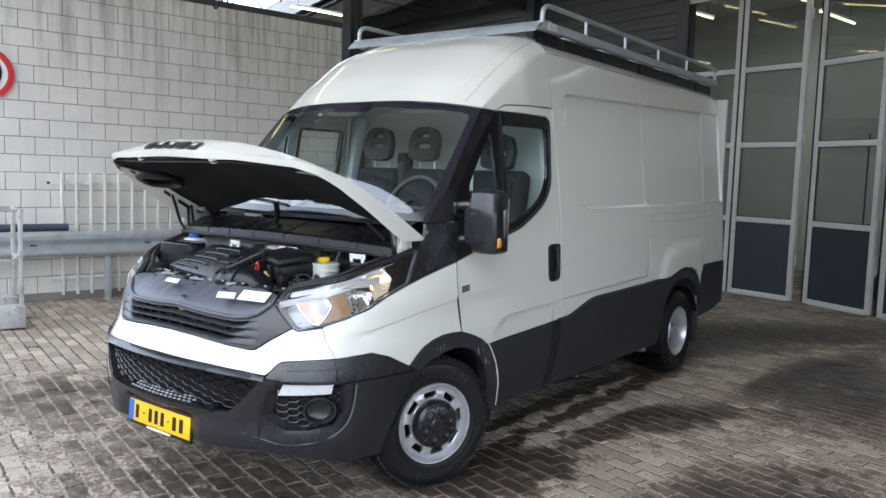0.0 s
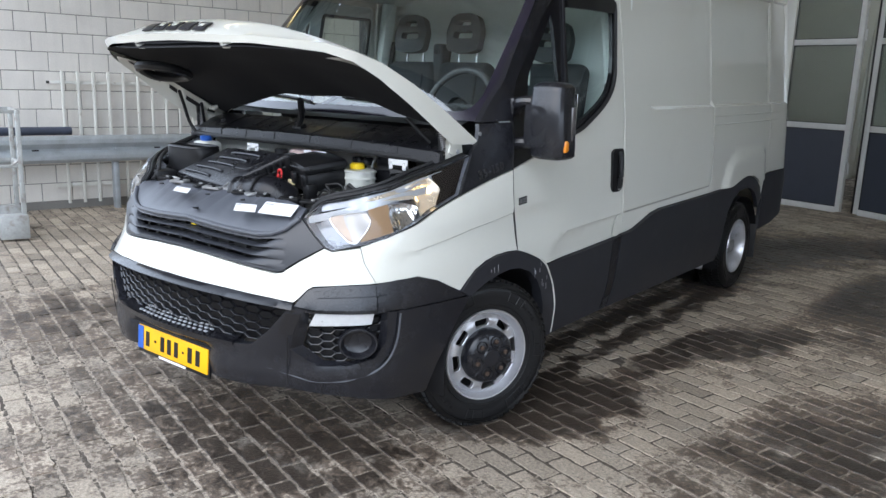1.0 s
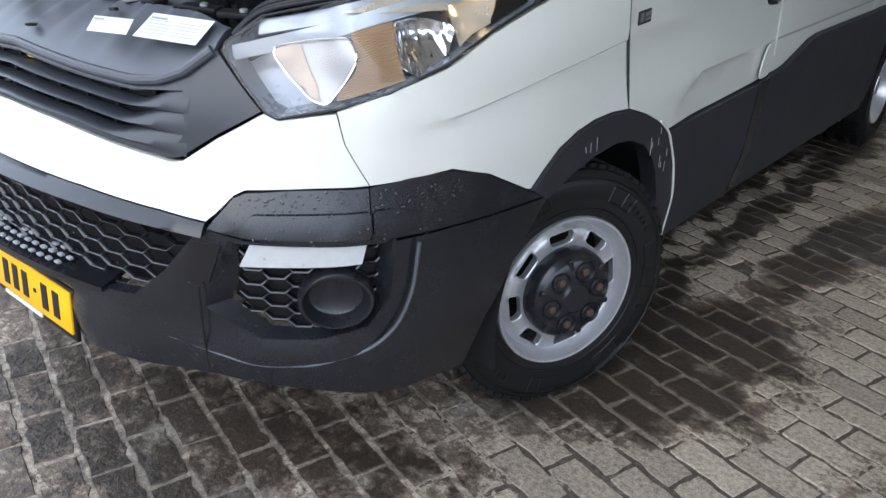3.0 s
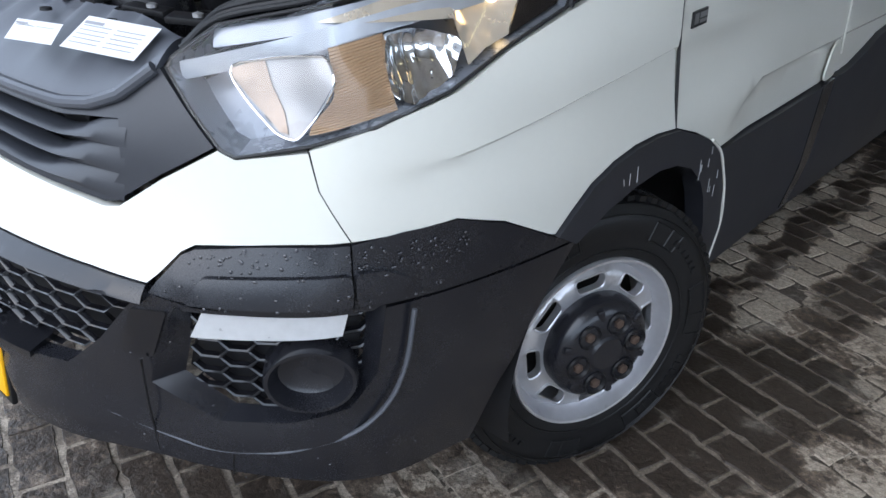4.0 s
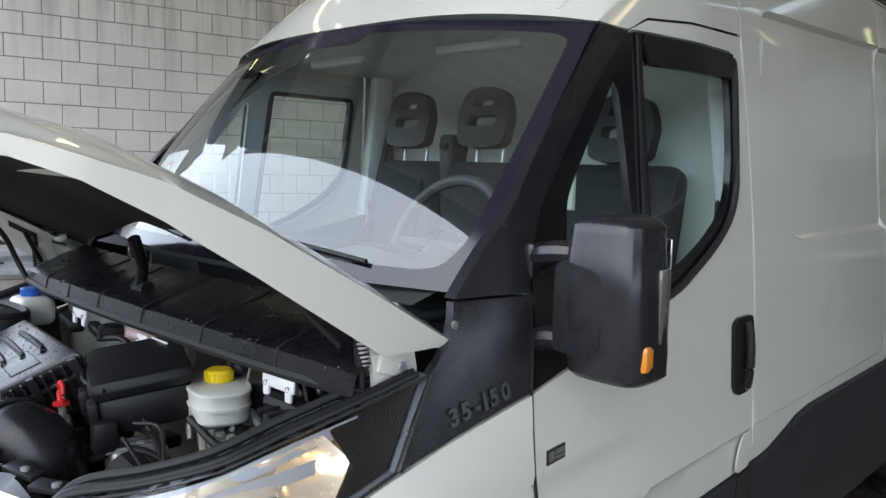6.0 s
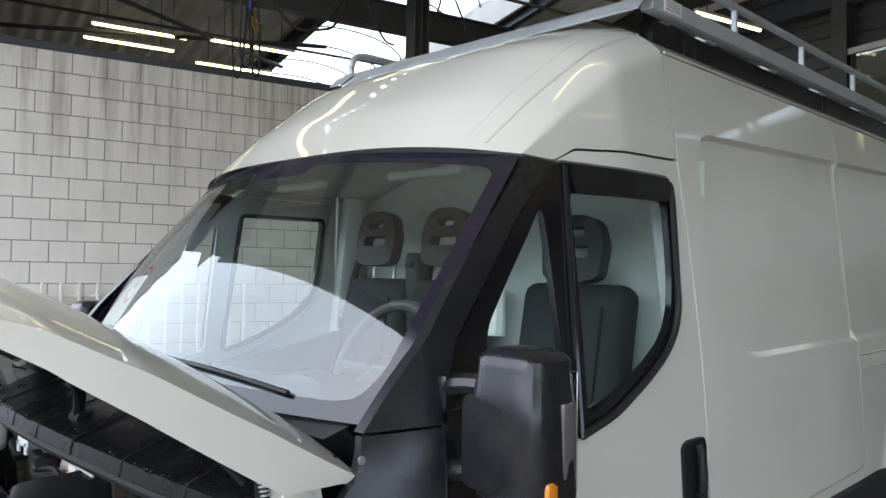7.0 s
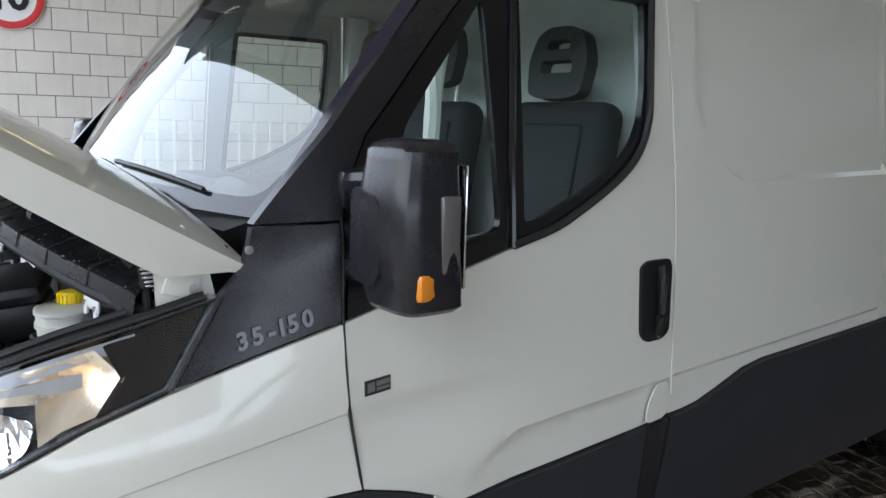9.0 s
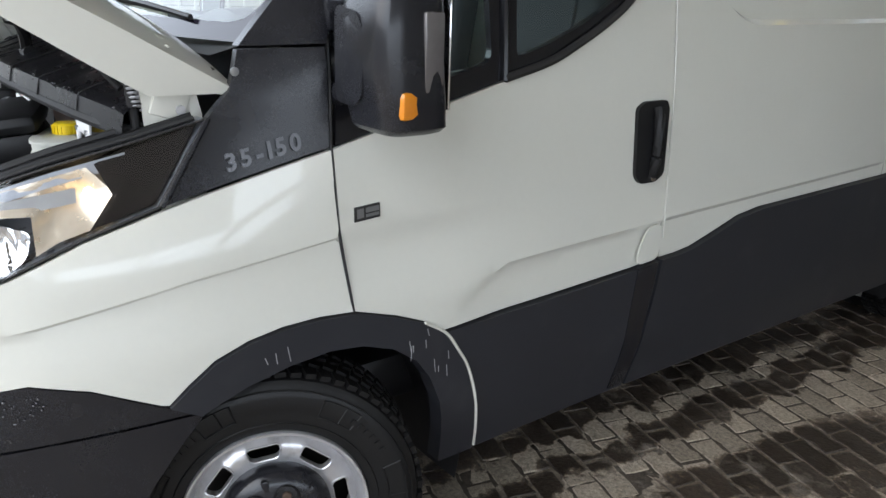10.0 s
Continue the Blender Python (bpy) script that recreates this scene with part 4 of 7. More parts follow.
POCKET = [(.740, .650), (.734, .588), (.712, .513), (.798, .452), (.913, .451), (.995, .477), (1.035, .537), (1.045, .650)]
SURROUND = [(.728, .662), (.688, .573), (.666, .504), (.781, .438), (.899, .442), (1.006, .469), (1.053, .533), (1.066, .662)]
LOW_R = [(.70, .676), (.777, .660), (1.044, .654), (1.214, .658), (1.512, .655), (1.462, .60), (1.40, .52), (1.33, .40), (1.284, .268), (1.104, .277), (.897, .308), (.663, .335), (.36, .335), (0, .325)]
MESH_R = [(0, .50), (.40, .50), (.50, .505), (.53, .53), (.581, .575), (.64, .645), (.676, .684)]
BUMPER = LOW_R + [(-s, z) for s, z in reversed(LOW_R[:-1])] + [(-s, z) for s, z in reversed(MESH_R)] + MESH_R[1:]


def bumper_shape(s, z):
    a = abs(s)
    d = 0.016 * smoothstep(.42, .405, z) * smoothstep(1.25, 1.05, a)
    d -= 0.044 * smoothstep(.36, .20, a) * smoothstep(.475, .455, z)
    return d + 0.018 * smoothstep(.53, .49, z) * smoothstep(.62, .45, a)


part("bumper", patch(BUMPER, skin, step=0.035, holes=[SURROUND, [(-s, z) for s, z in SURROUND]], disp=bumper_shape, thick=0.035), PLASTIC, van, "dark grey plastic front bumper")


def honeycomb(poly, half_w, half_h, depth, rib=0.0035):
    """A lattice of flat six-sided cells with raised thin ribs, inside an outline on the skin."""
    bm = bmesh.new()
    s0, z0 = min(p[0] for p in poly), min(p[1] for p in poly)
    cols = int((max(p[0] for p in poly) - s0) / (half_w * 1.5)) + 2
    rows = int((max(p[1] for p in poly) - z0) / (half_h * 2)) + 2
    six = [(1, 0), (.5, 1), (-.5, 1), (-1, 0), (-.5, -1), (.5, -1)]
    kw, kh = 1 - rib * 1.15 / half_w, 1 - rib / half_h
    for c in range(cols):
        for r in range(rows):
            cs, cz = s0 + c * half_w * 1.5, z0 + (2 * r + (c % 2)) * half_h
            if not inside((cs, cz), poly):
                continue
            o = [bm.verts.new(skin(cs + half_w * x, cz + half_h * z, depth)) for x, z in six]
            i = [bm.verts.new(skin(cs + half_w * kw * x, cz + half_h * kh * z, depth - 0.002)) for x, z in six]
            b = [bm.verts.new(skin(cs + half_w * kw * .9 * x, cz + half_h * kh * .86 * z, depth - 0.012)) for x, z in six]
            for k in range(6):
                n = (k + 1) % 6
                bm.faces.new((o[k], o[n], i[n], i[k]))
                bm.faces.new((i[k], i[n], b[n], b[k]))
    bmesh.ops.remove_doubles(bm, verts=bm.verts, dist=0.0008)
    return bm


MESH_ALL = [(-s, z) for s, z in reversed(MESH_R)] + MESH_R[1:] + [(.676, .694), (.37, .708), (0, .714), (-.37, .708), (-.676, .694)]
mesh_back = part("air_intake", patch(MESH_ALL, skin, step=0.06, lift=-0.060, thick=0.0), BLACK, van, "black honeycomb air intake")
part("honeycomb", honeycomb(MESH_ALL, 0.043, 0.0175, -0.026, 0.0021), GLOSS, mesh_back)
LIP_R = [(0, .720), (.37, .714), (.581, .703), (.682, .693)]
LIP = [(-s, z) for s, z in reversed(LIP_R)] + LIP_R[1:] + [(s, z - .023) for s, z in reversed(LIP_R)] + [(-s, z - .023) for s, z in LIP_R[1:]]
part("intake_lip", patch(LIP, skin, step=.012, lift=.004, thick=.03, disp=lambda s, z: .016 * smoothstep(0, .021, line_z(LIP_R, abs(s)) - z)), PLASTIC, van, "dark lip above the air intake")
for f in (1, -1):
    P = [(f * s, z) for s, z in POCKET]
    pocket = part("fog_lamp_pocket", patch(P, skin, step=0.04, lift=-0.05, thick=0.0), BLACK, van, "recessed fog lamp pocket")
    part("honeycomb", honeycomb(P, 0.034, 0.0165, -0.030, 0.003), GLOSS, pocket)

    def facet(u, v, P=P, f=f):
        # flat faces slope from the bumper's skin down to the recessed field
        n = len(SURROUND) - 1
        k = min(n - 1, int(u * n))
        t = u * n - k
        a, b = SURROUND[k], SURROUND[k + 1]
        c, d = POCKET[k], POCKET[k + 1]
        so, zo = a[0] + (b[0] - a[0]) * t, a[1] + (b[1] - a[1]) * t
        si, zi = c[0] + (d[0] - c[0]) * t, c[1] + (d[1] - c[1]) * t
        return skin(f * (so + (si - so) * v), zo + (zi - zo) * v, .004 + (bumper_shape(so, zo) if v == 0 else 0) - .036 * v)

    part("pocket_frame", loft(facet, 56, 3), PLASTIC, pocket, "broad moulded surround", 18)
    part("pocket_lintel", patch([(f * .735, .664), (f * .742, .657), (f * 1.045, .656), (f * 1.060, .664)], skin, step=.03, lift=.002, thick=.05), PLASTIC, pocket)
    part("reflector", patch([(f * .772, .657), (f * 1.006, .656), (f * .995, .611), (f * .745, .603)], skin, step=0.03, lift=-0.006, thick=0.04), mat("silver_strip", (0.62, 0.63, 0.64), 0.3, 0.3, bump=0.0), pocket, "pale silver strip")
    c, o = Vector(skin(f * .94, .536, -0.02)), Vector(skin(f * .94, .536, 0.1))
    m = Matrix.Translation(c) @ (o - c).to_track_quat("Z", "Y").to_matrix().to_4x4()
    bm = spin([(-0.005, 0.0), (-0.004, 0.046), (0.0, 0.055), (0.024, 0.066), (0.033, 0.069), (0.033, 0.075), (0.026, 0.078), (-0.03, 0.079)], (0, 0, 0), "Z", 32)
    bmesh.ops.transform(bm, matrix=m @ Matrix.Diagonal((1.0, 0.80, 1, 1)), verts=bm.verts)
    part("blank_ring", bm, PLASTIC, pocket, "round blank in place of a fog lamp")
    tow = round_poly([(f * .651, .648), (f * .715, .652), (f * .680, .561), (f * .619, .563)], 0.006, 2)
    part("tow_cover", patch(tow, skin, step=0.03, lift=0.005, thick=0.01), GLOSS, van, "square tow eye cover")
    for sv0, z0, sv1, z1 in ((.664, .56, .655, .345), (.46, .485, .455, .40), (.80, .37, .79, .31)):
        part("bumper_crease", hose([skin(f * sv0, z0, 0.0145), skin(f * (sv0 + sv1) / 2, (z0 + z1) / 2, 0.0155), skin(f * sv1, z1, 0.014)], 0.0022, n=5), BLACK, van)
    part("flap_line", hose([skin(f * s, z, .014) for s, z in [(.433, .430), (.541, .420), (.525, .357), (.413, .355)]], .0018, n=5, closed=True, round_line=False), BLACK, van)
    # Paler plastic puts the edge's sky highlight into the colour.
    part("groove_highlight", hose([skin(f * s, z, 0.012) for s, z in [(.30, .414), (.37, .418), (.43, .432), (.487, .424), (.541, .421), (.685, .391), (.761, .373), (.84, .374), (.912, .384), (1.005, .413), (1.065, .463), (1.099, .539), (1.113, .648)]], 0.0045, n=6), GRILLE, van, "raised line, paler for its sky highlight")
step = part("bumper_step", loft(lambda u, v: skin(-.42 + .84 * u, .505 + .02 * v, 0.022 - 0.085 * v), 24, 3, 0.012, (0, 0, -1)), GLOSS, van, "perforated step above the number plate")
bm = bmesh.new()
for i in range(5, 20):
    for j in range(3):
        p = skin(-.36 + .033 * i + 0.016 * (j % 2), .5285, 0.005 - 0.02 * j)
        box(p[0], p[1], .514 + .0062 * (j + 1), .018, .011, .006, 0.002, bm=bm)
tagged(part("stud", bm, mat("pale_stud", (0.30, 0.31, 0.33), 0.35), step), "rows of small raised studs", "", "", "stuff")

# grille: dark frame, recessed back and angled blades
G_LOW = [(0, .830), (.19, .824), (.456, .804), (.58, .796), (.605, .801), (.69, .853), (.79, .905)]
G_TOP = [(.672, 1.003), (.60, .955), (.538, .934), (.46, .925), (.276, .93), (0, .945)]
GR = G_LOW + G_TOP + [(-s, z) for s, z in reversed(G_TOP[:-1])] + [(-s, z) for s, z in reversed(G_LOW[1:])]
SLOT_R = [(0, .838), (.30, .830), (.46, .814), (.58, .806), (.615, .85), (.60, .925), (.538, .920), (.46, .914), (.30, .920), (0, .935)]
SLOT = SLOT_R + [(-s, z) for s, z in reversed(SLOT_R[1:-1])]
grille = part("grille", patch(GR, skin, step=0.04, lift=0.004, thick=0.03, holes=[SLOT]), LOUVRE, van, "dark grey radiator grille")
part("backing", patch([(s * 1.02, z) for s, z in SLOT], skin, step=0.08, lift=-0.10, thick=0.0), BLACK, grille)


def slot_span(a):
    return float(np.interp(a, [0, .30, .46, .62], [.836, .828, .812, .802])), float(np.interp(a, [0, .30, .46, .54, .62], [.938, .923, .917, .922, .926]))


def blade_z(k, a):
    """Lower and upper edge of a blade; the slots between them run out towards the lamps."""
    z0, z1 = slot_span(a)
    h = (z1 - z0) / 3
    full = smoothstep(.38 + .04 * k, .52 + .035 * k, a)
    return z0 + h * k, z0 + h * (k + .30 + .695 * full)


for k in range(3):
    def blade(u, v, k=k):
        s = -0.62 + 1.24 * u
        lo, hi = blade_z(k, abs(s))
        w = hi - lo
        q = smoothstep(.46, .62, abs(s))
        return [skin(s, lo, .004), skin(s, lo + .2 * w, .009 - .005 * q), skin(s, lo + .6 * w, .004), skin(s, hi, -.010 + .010 * q), skin(s, hi - .001, -.032), skin(s, lo + .001, -.020), skin(s, lo, .004)][round(v * 6)]

    part("blade", loft(blade, 72, 6), LOUVRE, grille)
    for q in range(10):
        s = -.495 + .11 * q
        lo, hi = blade_z(k, abs(s))
        top = blade_z(k + 1, abs(s))[0] if k < 2 else slot_span(abs(s))[1]
        if top - hi < .006:
            continue
        p = skin(s, (hi + top) / 2, -.036)
        part("rib", box(p[0], p[1] + .006, p[2], .012, .030, top - hi + .004, ry=24), BLACK, grille)

# number plate: plain bars stand for its characters
plate = part("number_plate", box(0, 0, 0, .52, .008, .11, .004), PLATE, van, "yellow number plate with a blue strip")
plate.matrix_world = pose(0, -.925, .378, -4)
part("plate_holder", box(0, .008, -.006, .536, .012, .135, .004), BLACK, plate)
part("blue_strip", box(-.238, -.0045, 0, .042, .004, .104), BLUE, plate)
for x, w in [(-.185, .035), (-.125, .018), (-.07, .036), (-.018, .036), (.034, .036), (.085, .016), (.135, .038), (.192, .038)]:
    part("bar", box(x, -.0045, 0, w * .8, .003, .010 if w < .02 else .068, .001), BLACK, plate, "black bar", 0)
bm = bmesh.new()
box(0, .0005, -.0655, .20, .004, .009, bm=bm)
part("footer_bar", bm, PAPER, plate, "white bar under the plate", 0)

# sill cladding, wheel arch lips
both("door_cladding", [(2.128, .688), (2.5, .700), (2.848, .715), (2.96, .726), (2.935, .58), (2.885, .374), (2.87, .31), (2.27, .30), (2.252, .37), (2.235, .47), (2.205, .57)], CLAD, "grey door cladding", step=0.06, lift=0.006, thick=0.03)
CARGO_LOW = [(2.975, .727), (3.05, .729), (3.13, .738), (3.25, .770), (3.376, .806), (3.50, .820), (4.40, .835), (4.80, .848), (4.93, .875), (5.03, .895), (5.15, .905), (5.30, .893), (5.42, .855), (5.52, .79), (5.58, .70)]
both("cargo_cladding", CARGO_LOW + [(5.52, .62), (5.46, .70), (5.38, .76), (5.27, .80), (5.15, .812), (5.0, .80), (4.88, .75), (4.80, .68), (4.74, .58), (4.70, .44), (4.70, .30), (2.885, .31), (2.90, .374), (2.95, .58)], CLAD, "grey side cladding with the rear wheel arch", step=0.06, lift=0.006, thick=0.03)
both("rear_corner_cladding", [(5.60, .70), (5.63, .87), (5.70, .885), (6.22, .892), (6.27, .89), (6.27, .50), (5.95, .44), (5.62, .42)], CLAD, "grey rear corner cladding", step=0.06, lift=0.006, thick=0.03)
ARCH = [(1.44, .688), (1.48, .722), (1.536, .764), (1.61, .791), (1.69, .804), (1.78, .806), (1.87, .799), (1.98, .764), (2.06, .731), (2.123, .687), (2.165, .63), (2.20, .57), (2.23, .47), (2.246, .37), (2.25, .30)]
ARCH_IN = [(2.135, .30), (2.13, .40), (2.115, .50), (2.08, .58), (2.04, .634), (1.97, .685), (1.886, .715), (1.80, .725), (1.70, .716), (1.60, .694), (1.53, .668), (1.50, .655)]
both("arch_lip", ARCH + ARCH_IN, CLAD, "scratched grey wheel arch lip", step=0.03, lift=0.010, thick=0.05)
part("door_edge", hose([skin(s, z, .010) for s, z in [(2.06, .733), (2.127, .689), (2.17, .63), (2.205, .57), (2.235, .47), (2.251, .37), (2.255, .31)]], .0042, n=6), WHITE, van, "bright edge of the door beside the arch")
part("door_seam", hose([skin(s, z, -.003) for s, z in [(1.8665, .803), (1.8375, 1.0), (1.827, 1.175), (1.83, 1.30), (1.84, 1.45)]], .0038, n=6), RUBBER, van)
# White bead drawn in as the highlight on the door's rear edge.
part("door_edge_highlight", hose([skin(s, z, .0005) for s, z in [(2.968, .80), (2.973, 1.25), (2.955, 1.66), (2.922, 2.074)]], .0028, n=6), WHITE, van)
part("wing_seam", hose([skin(s, z, -.003) for s, z in [(.951, .911), (.966, .854), (1.0142, .774)]], .0022, n=6), RUBBER, van)
part("fuel_panel", patch([(2.858, .718), (2.952, .727), (2.932, .60), (2.905, .46), (2.872, .32), (2.80, .32), (2.835, .50)], skin, step=.05, lift=.0085, thick=.01), PLASTIC, van, "dark panel below the fuel flap")
# wheel housings: dark rounded tunnels
for f in (1, -1):
    for yc, r, nm in ((0.16, .46, "front_wheel_housing"), (3.52, .47, "rear_wheel_housing")):
        def tunnel(u, v, yc=yc, r=r, f=f):
            q = math.radians(-15 + 210 * u)
            return (f * (.99 - .42 * v), yc + (0.0 if v < 1 else 0) + r * math.cos(q) * (0.92 if yc < 1 else 1), .33 + (r - 0.06) * math.sin(q))
        part(nm, loft(tunnel, 24, 2), BLACK, van)

# white cargo sides
WAIST = [(2.985, .862), (4.39, .90), (6.3, .93)]


def cargo_shape(s, z):
    # pressed field with rounded corners, waist step and the slot for the sliding rail
    ins = inside((s, z), RECESS)
    d = -0.027 * smoothstep(0, 0.016, edge_dist((s, z), RECESS)) if ins else 0.0
    zl = line_z(WAIST, s)
    d -= 0.014 * smoothstep(zl + 0.002, zl - 0.017, z) * (1 - smoothstep(4.55, 4.7, s))
    d += 0.022 * smoothstep(0, 0.05, edge_dist((s, z), BLISTER)) if inside((s, z), BLISTER) else 0.0
    d -= 0.008 * math.exp(-((s - 3.70) ** 2 + (z - 1.16) ** 2) / 0.0022)
    return d


RECESS = round_poly([(3.06, 2.19), (3.075, 1.60), (3.30, 1.43), (6.9, 1.467), (6.9, 2.325)], 0.11, 6)
BLISTER = round_poly([(4.62, .80), (4.68, 1.0), (4.84, 1.09), (5.15, 1.13), (5.50, 1.13), (5.62, 1.12), (5.64, .80)], 0.08, 5)
inner = [(p[0] + (0.016 if p[0] < 4.5 else -0.016), p[1] + (0.015 if p[1] < 1.8 else -0.015)) for p in RECESS]
SEAM1, SEAM2 = 4.39, 5.70
low_seg = [p for p in CARGO_LOW]


def low_between(a, b):
    L = [(s, z + 0.005) for s, z in low_seg if a < s < b]
    return [(a, line_z(low_seg, a) + 0.005)] + L + [(min(b, 5.58), line_z(low_seg, min(b, 5.58)) + 0.005)]


def wall_lines():
    return [RECESS + RECESS[:1], inner + inner[:1], [(2.99, .862), (4.39, .90), (4.6, .906)], [(2.99, .846), (4.39, .884), (4.6, .890)]]


both("cargo_side", low_between(2.979, SEAM1 - 0.004) + [(SEAM1 - 0.004, 2.43), (2.915, 2.43), (2.926, 2.074), (2.959, 1.66), (2.977, 1.25), (2.974, .80)], WHITE, "ivory white cargo side with a pressed field and a dent", step=0.05, disp=cargo_shape, lines=wall_lines())
both("cargo_side_rear", low_between(SEAM1 + 0.004, 5.58) + [(5.60, .76), (5.625, .88), (5.69, .892), (SEAM2 - 0.004, .892), (SEAM2 + 0.06, 1.7), (SEAM2 + 0.10, 2.43), (SEAM1 + 0.004, 2.43)], WHITE, "ivory white cargo side over the rear wheel", step=0.05, disp=cargo_shape, lines=wall_lines()[:2] + [BLISTER])
both("cargo_corner", [(SEAM2 + 0.004, .897), (6.22, .897), (6.29, .897), (6.31, 1.4), (6.30, 2.43), (SEAM2 + 0.108, 2.43), (SEAM2 + 0.068, 1.7)], WHITE, "ivory white rear corner panel", step=0.05, disp=cargo_shape, lines=wall_lines()[:2])
for z0, z1 in ((1.378, 1.385), (1.318, 1.325)):
    part("rail_lip", hose([skin(s, z0 + 0.009 * (s - 4.4), 0.001) for s in (4.40, 5.0, 5.6, 6.28)], 0.006, n=6), WHITE, van)
part("fuel_flap", patch(round_poly([(2.852, .728), (2.955, .736), (2.955, .850), (2.90, .845), (2.865, .80)], 0.03, 4), skin, step=0.04, lift=0.002, thick=0.006), WHITE, van, "ivory white fuel flap")

# roof, its brow over the windscreen, windscreen
EDGE = [(2.225, 2.024), (2.40, 2.16), (2.65, 2.33), (2.91, 2.437)]
BROW_LOW = [(2.20, 2.03), (2.228, 2.026), (2.338, 2.019), (2.42, 2.060), (2.60, 2.073), (2.912, 2.082)]


def brow(u, v):
    # one sheet: over the top between the edges, and down both sides to the doors
    a = 2.6 * v - 1.3
    k = u * 3
    i = min(2, int(k))
    t = k - i
    s = EDGE[i][0] + (EDGE[i + 1][0] - EDGE[i][0]) * t
    z = EDGE[i][1] + (EDGE[i + 1][1] - EDGE[i][1]) * t
    if abs(a) > 1:
        q = (abs(a) - 1) / .3
        e = skin(s, z + (line_z(BROW_LOW, s) - z) * q)
        return (math.copysign(e[0], a), e[1], e[2])
    e = skin(s, z)
    n = 3.2 + 2.6 * u
    h = 1 - abs(a) ** n
    return (e[0] * a, e[1] - (0.15 * (1 - u) ** 1.3 + 0.16 * u * (1 - u)) * h, e[2] + (0.045 + 0.11 * smoothstep(0, 1, u) ** .8) * h)


bm = loft(brow, 36, 156)
bmesh.ops.remove_doubles(bm, verts=bm.verts, dist=0.0005)
for k in range(5):
    bmesh.ops.smooth_vert(bm, verts=[v for v in bm.verts if not v.is_boundary], factor=0.5, use_axis_x=True, use_axis_y=True, use_axis_z=True)
part("roof_brow", bm, WHITE, van, "ivory white roof brow above the windscreen", 75)


for f in (1, -1):
    for a0, r0 in ((.80, .005), (.875, .007)):
        line = [Vector(brow(.05 + .95 * k / 20, (1 + f * (a0 + 0.02 * k / 20) / 1.3) / 2)) for k in range(21)]
        part("brow_ridge", hose([p + Vector((0, .003, -.003)) for p in line], r0, n=8, round_line=False), WHITE, van, "pressed ridge on the brow", 80)


def roof(u, v):
    a = 2 * v - 1
    y = 1.285 + (4.66 - 1.285) * u
    e = skin(y + 1.623, 2.437)
    h = 1 - abs(a) ** 5.5
    drop = 0.06 * smoothstep(.965, 1.0, u)
    groove = 0.006 * math.exp(-((abs(a) - .86) / 0.02) ** 2)
    return (e[0] * a, y, 2.437 + .155 * h - drop * h - groove)


part("roof", loft(roof, 40, 60), WHITE, van, "ivory white high roof", 40)
part("roof_joint", hose([skin(s, 2.437, 0.002) for s in (2.93, 3.6, 4.4, 5.4, 6.28)], 0.005, n=6), WHITE, van)
part("rear_wall", loft(lambda u, v: (-.93 + 1.86 * u, 4.70 - 0.04 * v, .50 + 1.95 * v), 4, 4, 0.03, (0, -1, 0)), WHITE, van, "ivory white rear doors")
part("underbody", box(0, 2.2, .46, 1.55, 4.6, .14, 0.02), BLACK, van, "dark underbody")
part("floor_pan", box(0, 1.0, .70, 1.6, 1.3, .05), BLACK, van)
WS_LOW, WS_TOP = (.865, .10, 1.385), (.840, .595, 2.018)


def screen(u, v, off=0.0):
    a = 2 * u - 1
    h = 1 - a * a
    x0, y0, z0 = WS_LOW
    x1, y1, z1 = WS_TOP
    bulge = 0.03 * math.sin(math.pi * v)
    return ((x0 + (x1 - x0) * v + 0.025 * math.sin(math.pi * v)) * a, y0 + (y1 - y0) * v - (.13 + .02 * v) * h - bulge * .7 - off * .75, z0 + (z1 - z0) * v + (.0 + .045 * v) * h + bulge * .6 * h + off * .66)


ws = part("windscreen", loft(screen, 40, 24), SCREEN, van, "tinted windscreen")
ws.visible_shadow = False


BORDER = mat("printed_border", (0.014, 0.012, 0.022), 0.12, spec=0.6, rvar=0.04, var=0.1, bump=0.0)
CLEAR = round_poly([(.030, .052), (.955, .058), (.976, .16), (.974, .945), (.60, .955), (.585, .90), (.42, .90), (.405, .955), (.030, .945)], .045, 4)
part("screen_border", patch([(0, 0), (1, 0), (1, 1), (0, 1)], screen, step=.04, thick=0.0, lift=.002, holes=[CLEAR]), BORDER, ws, "black printed border")

# ---- wheels ----
PALE = mat("scratched_plastic", (0.30, 0.30, 0.31), 0.6, bump=0.0)
def tread(bm, r, w, n=64):
    """Rows of tread blocks round a tyre that turns about X."""
    for row, (x, bw) in enumerate([(-.36, .16), (-.14, .13), (.08, .13), (.33, .18)]):
        for k in range(n):
            q = 2 * math.pi * (k + .5 * (row % 2)) / n
            m = pose(x * w, 0, 0) @ pose(0, 0, 0, math.degrees(q)) @ Matrix.Translation((0, 0, r)) @ pose(0, 0, 0, 0, 0, 12 if row % 2 else -12)
            r0 = bmesh.ops.create_cube(bm, size=1, matrix=m @ Matrix.Diagonal((bw * w, 2 * math.pi * r / n * .72, .012, 1)))
    return bm


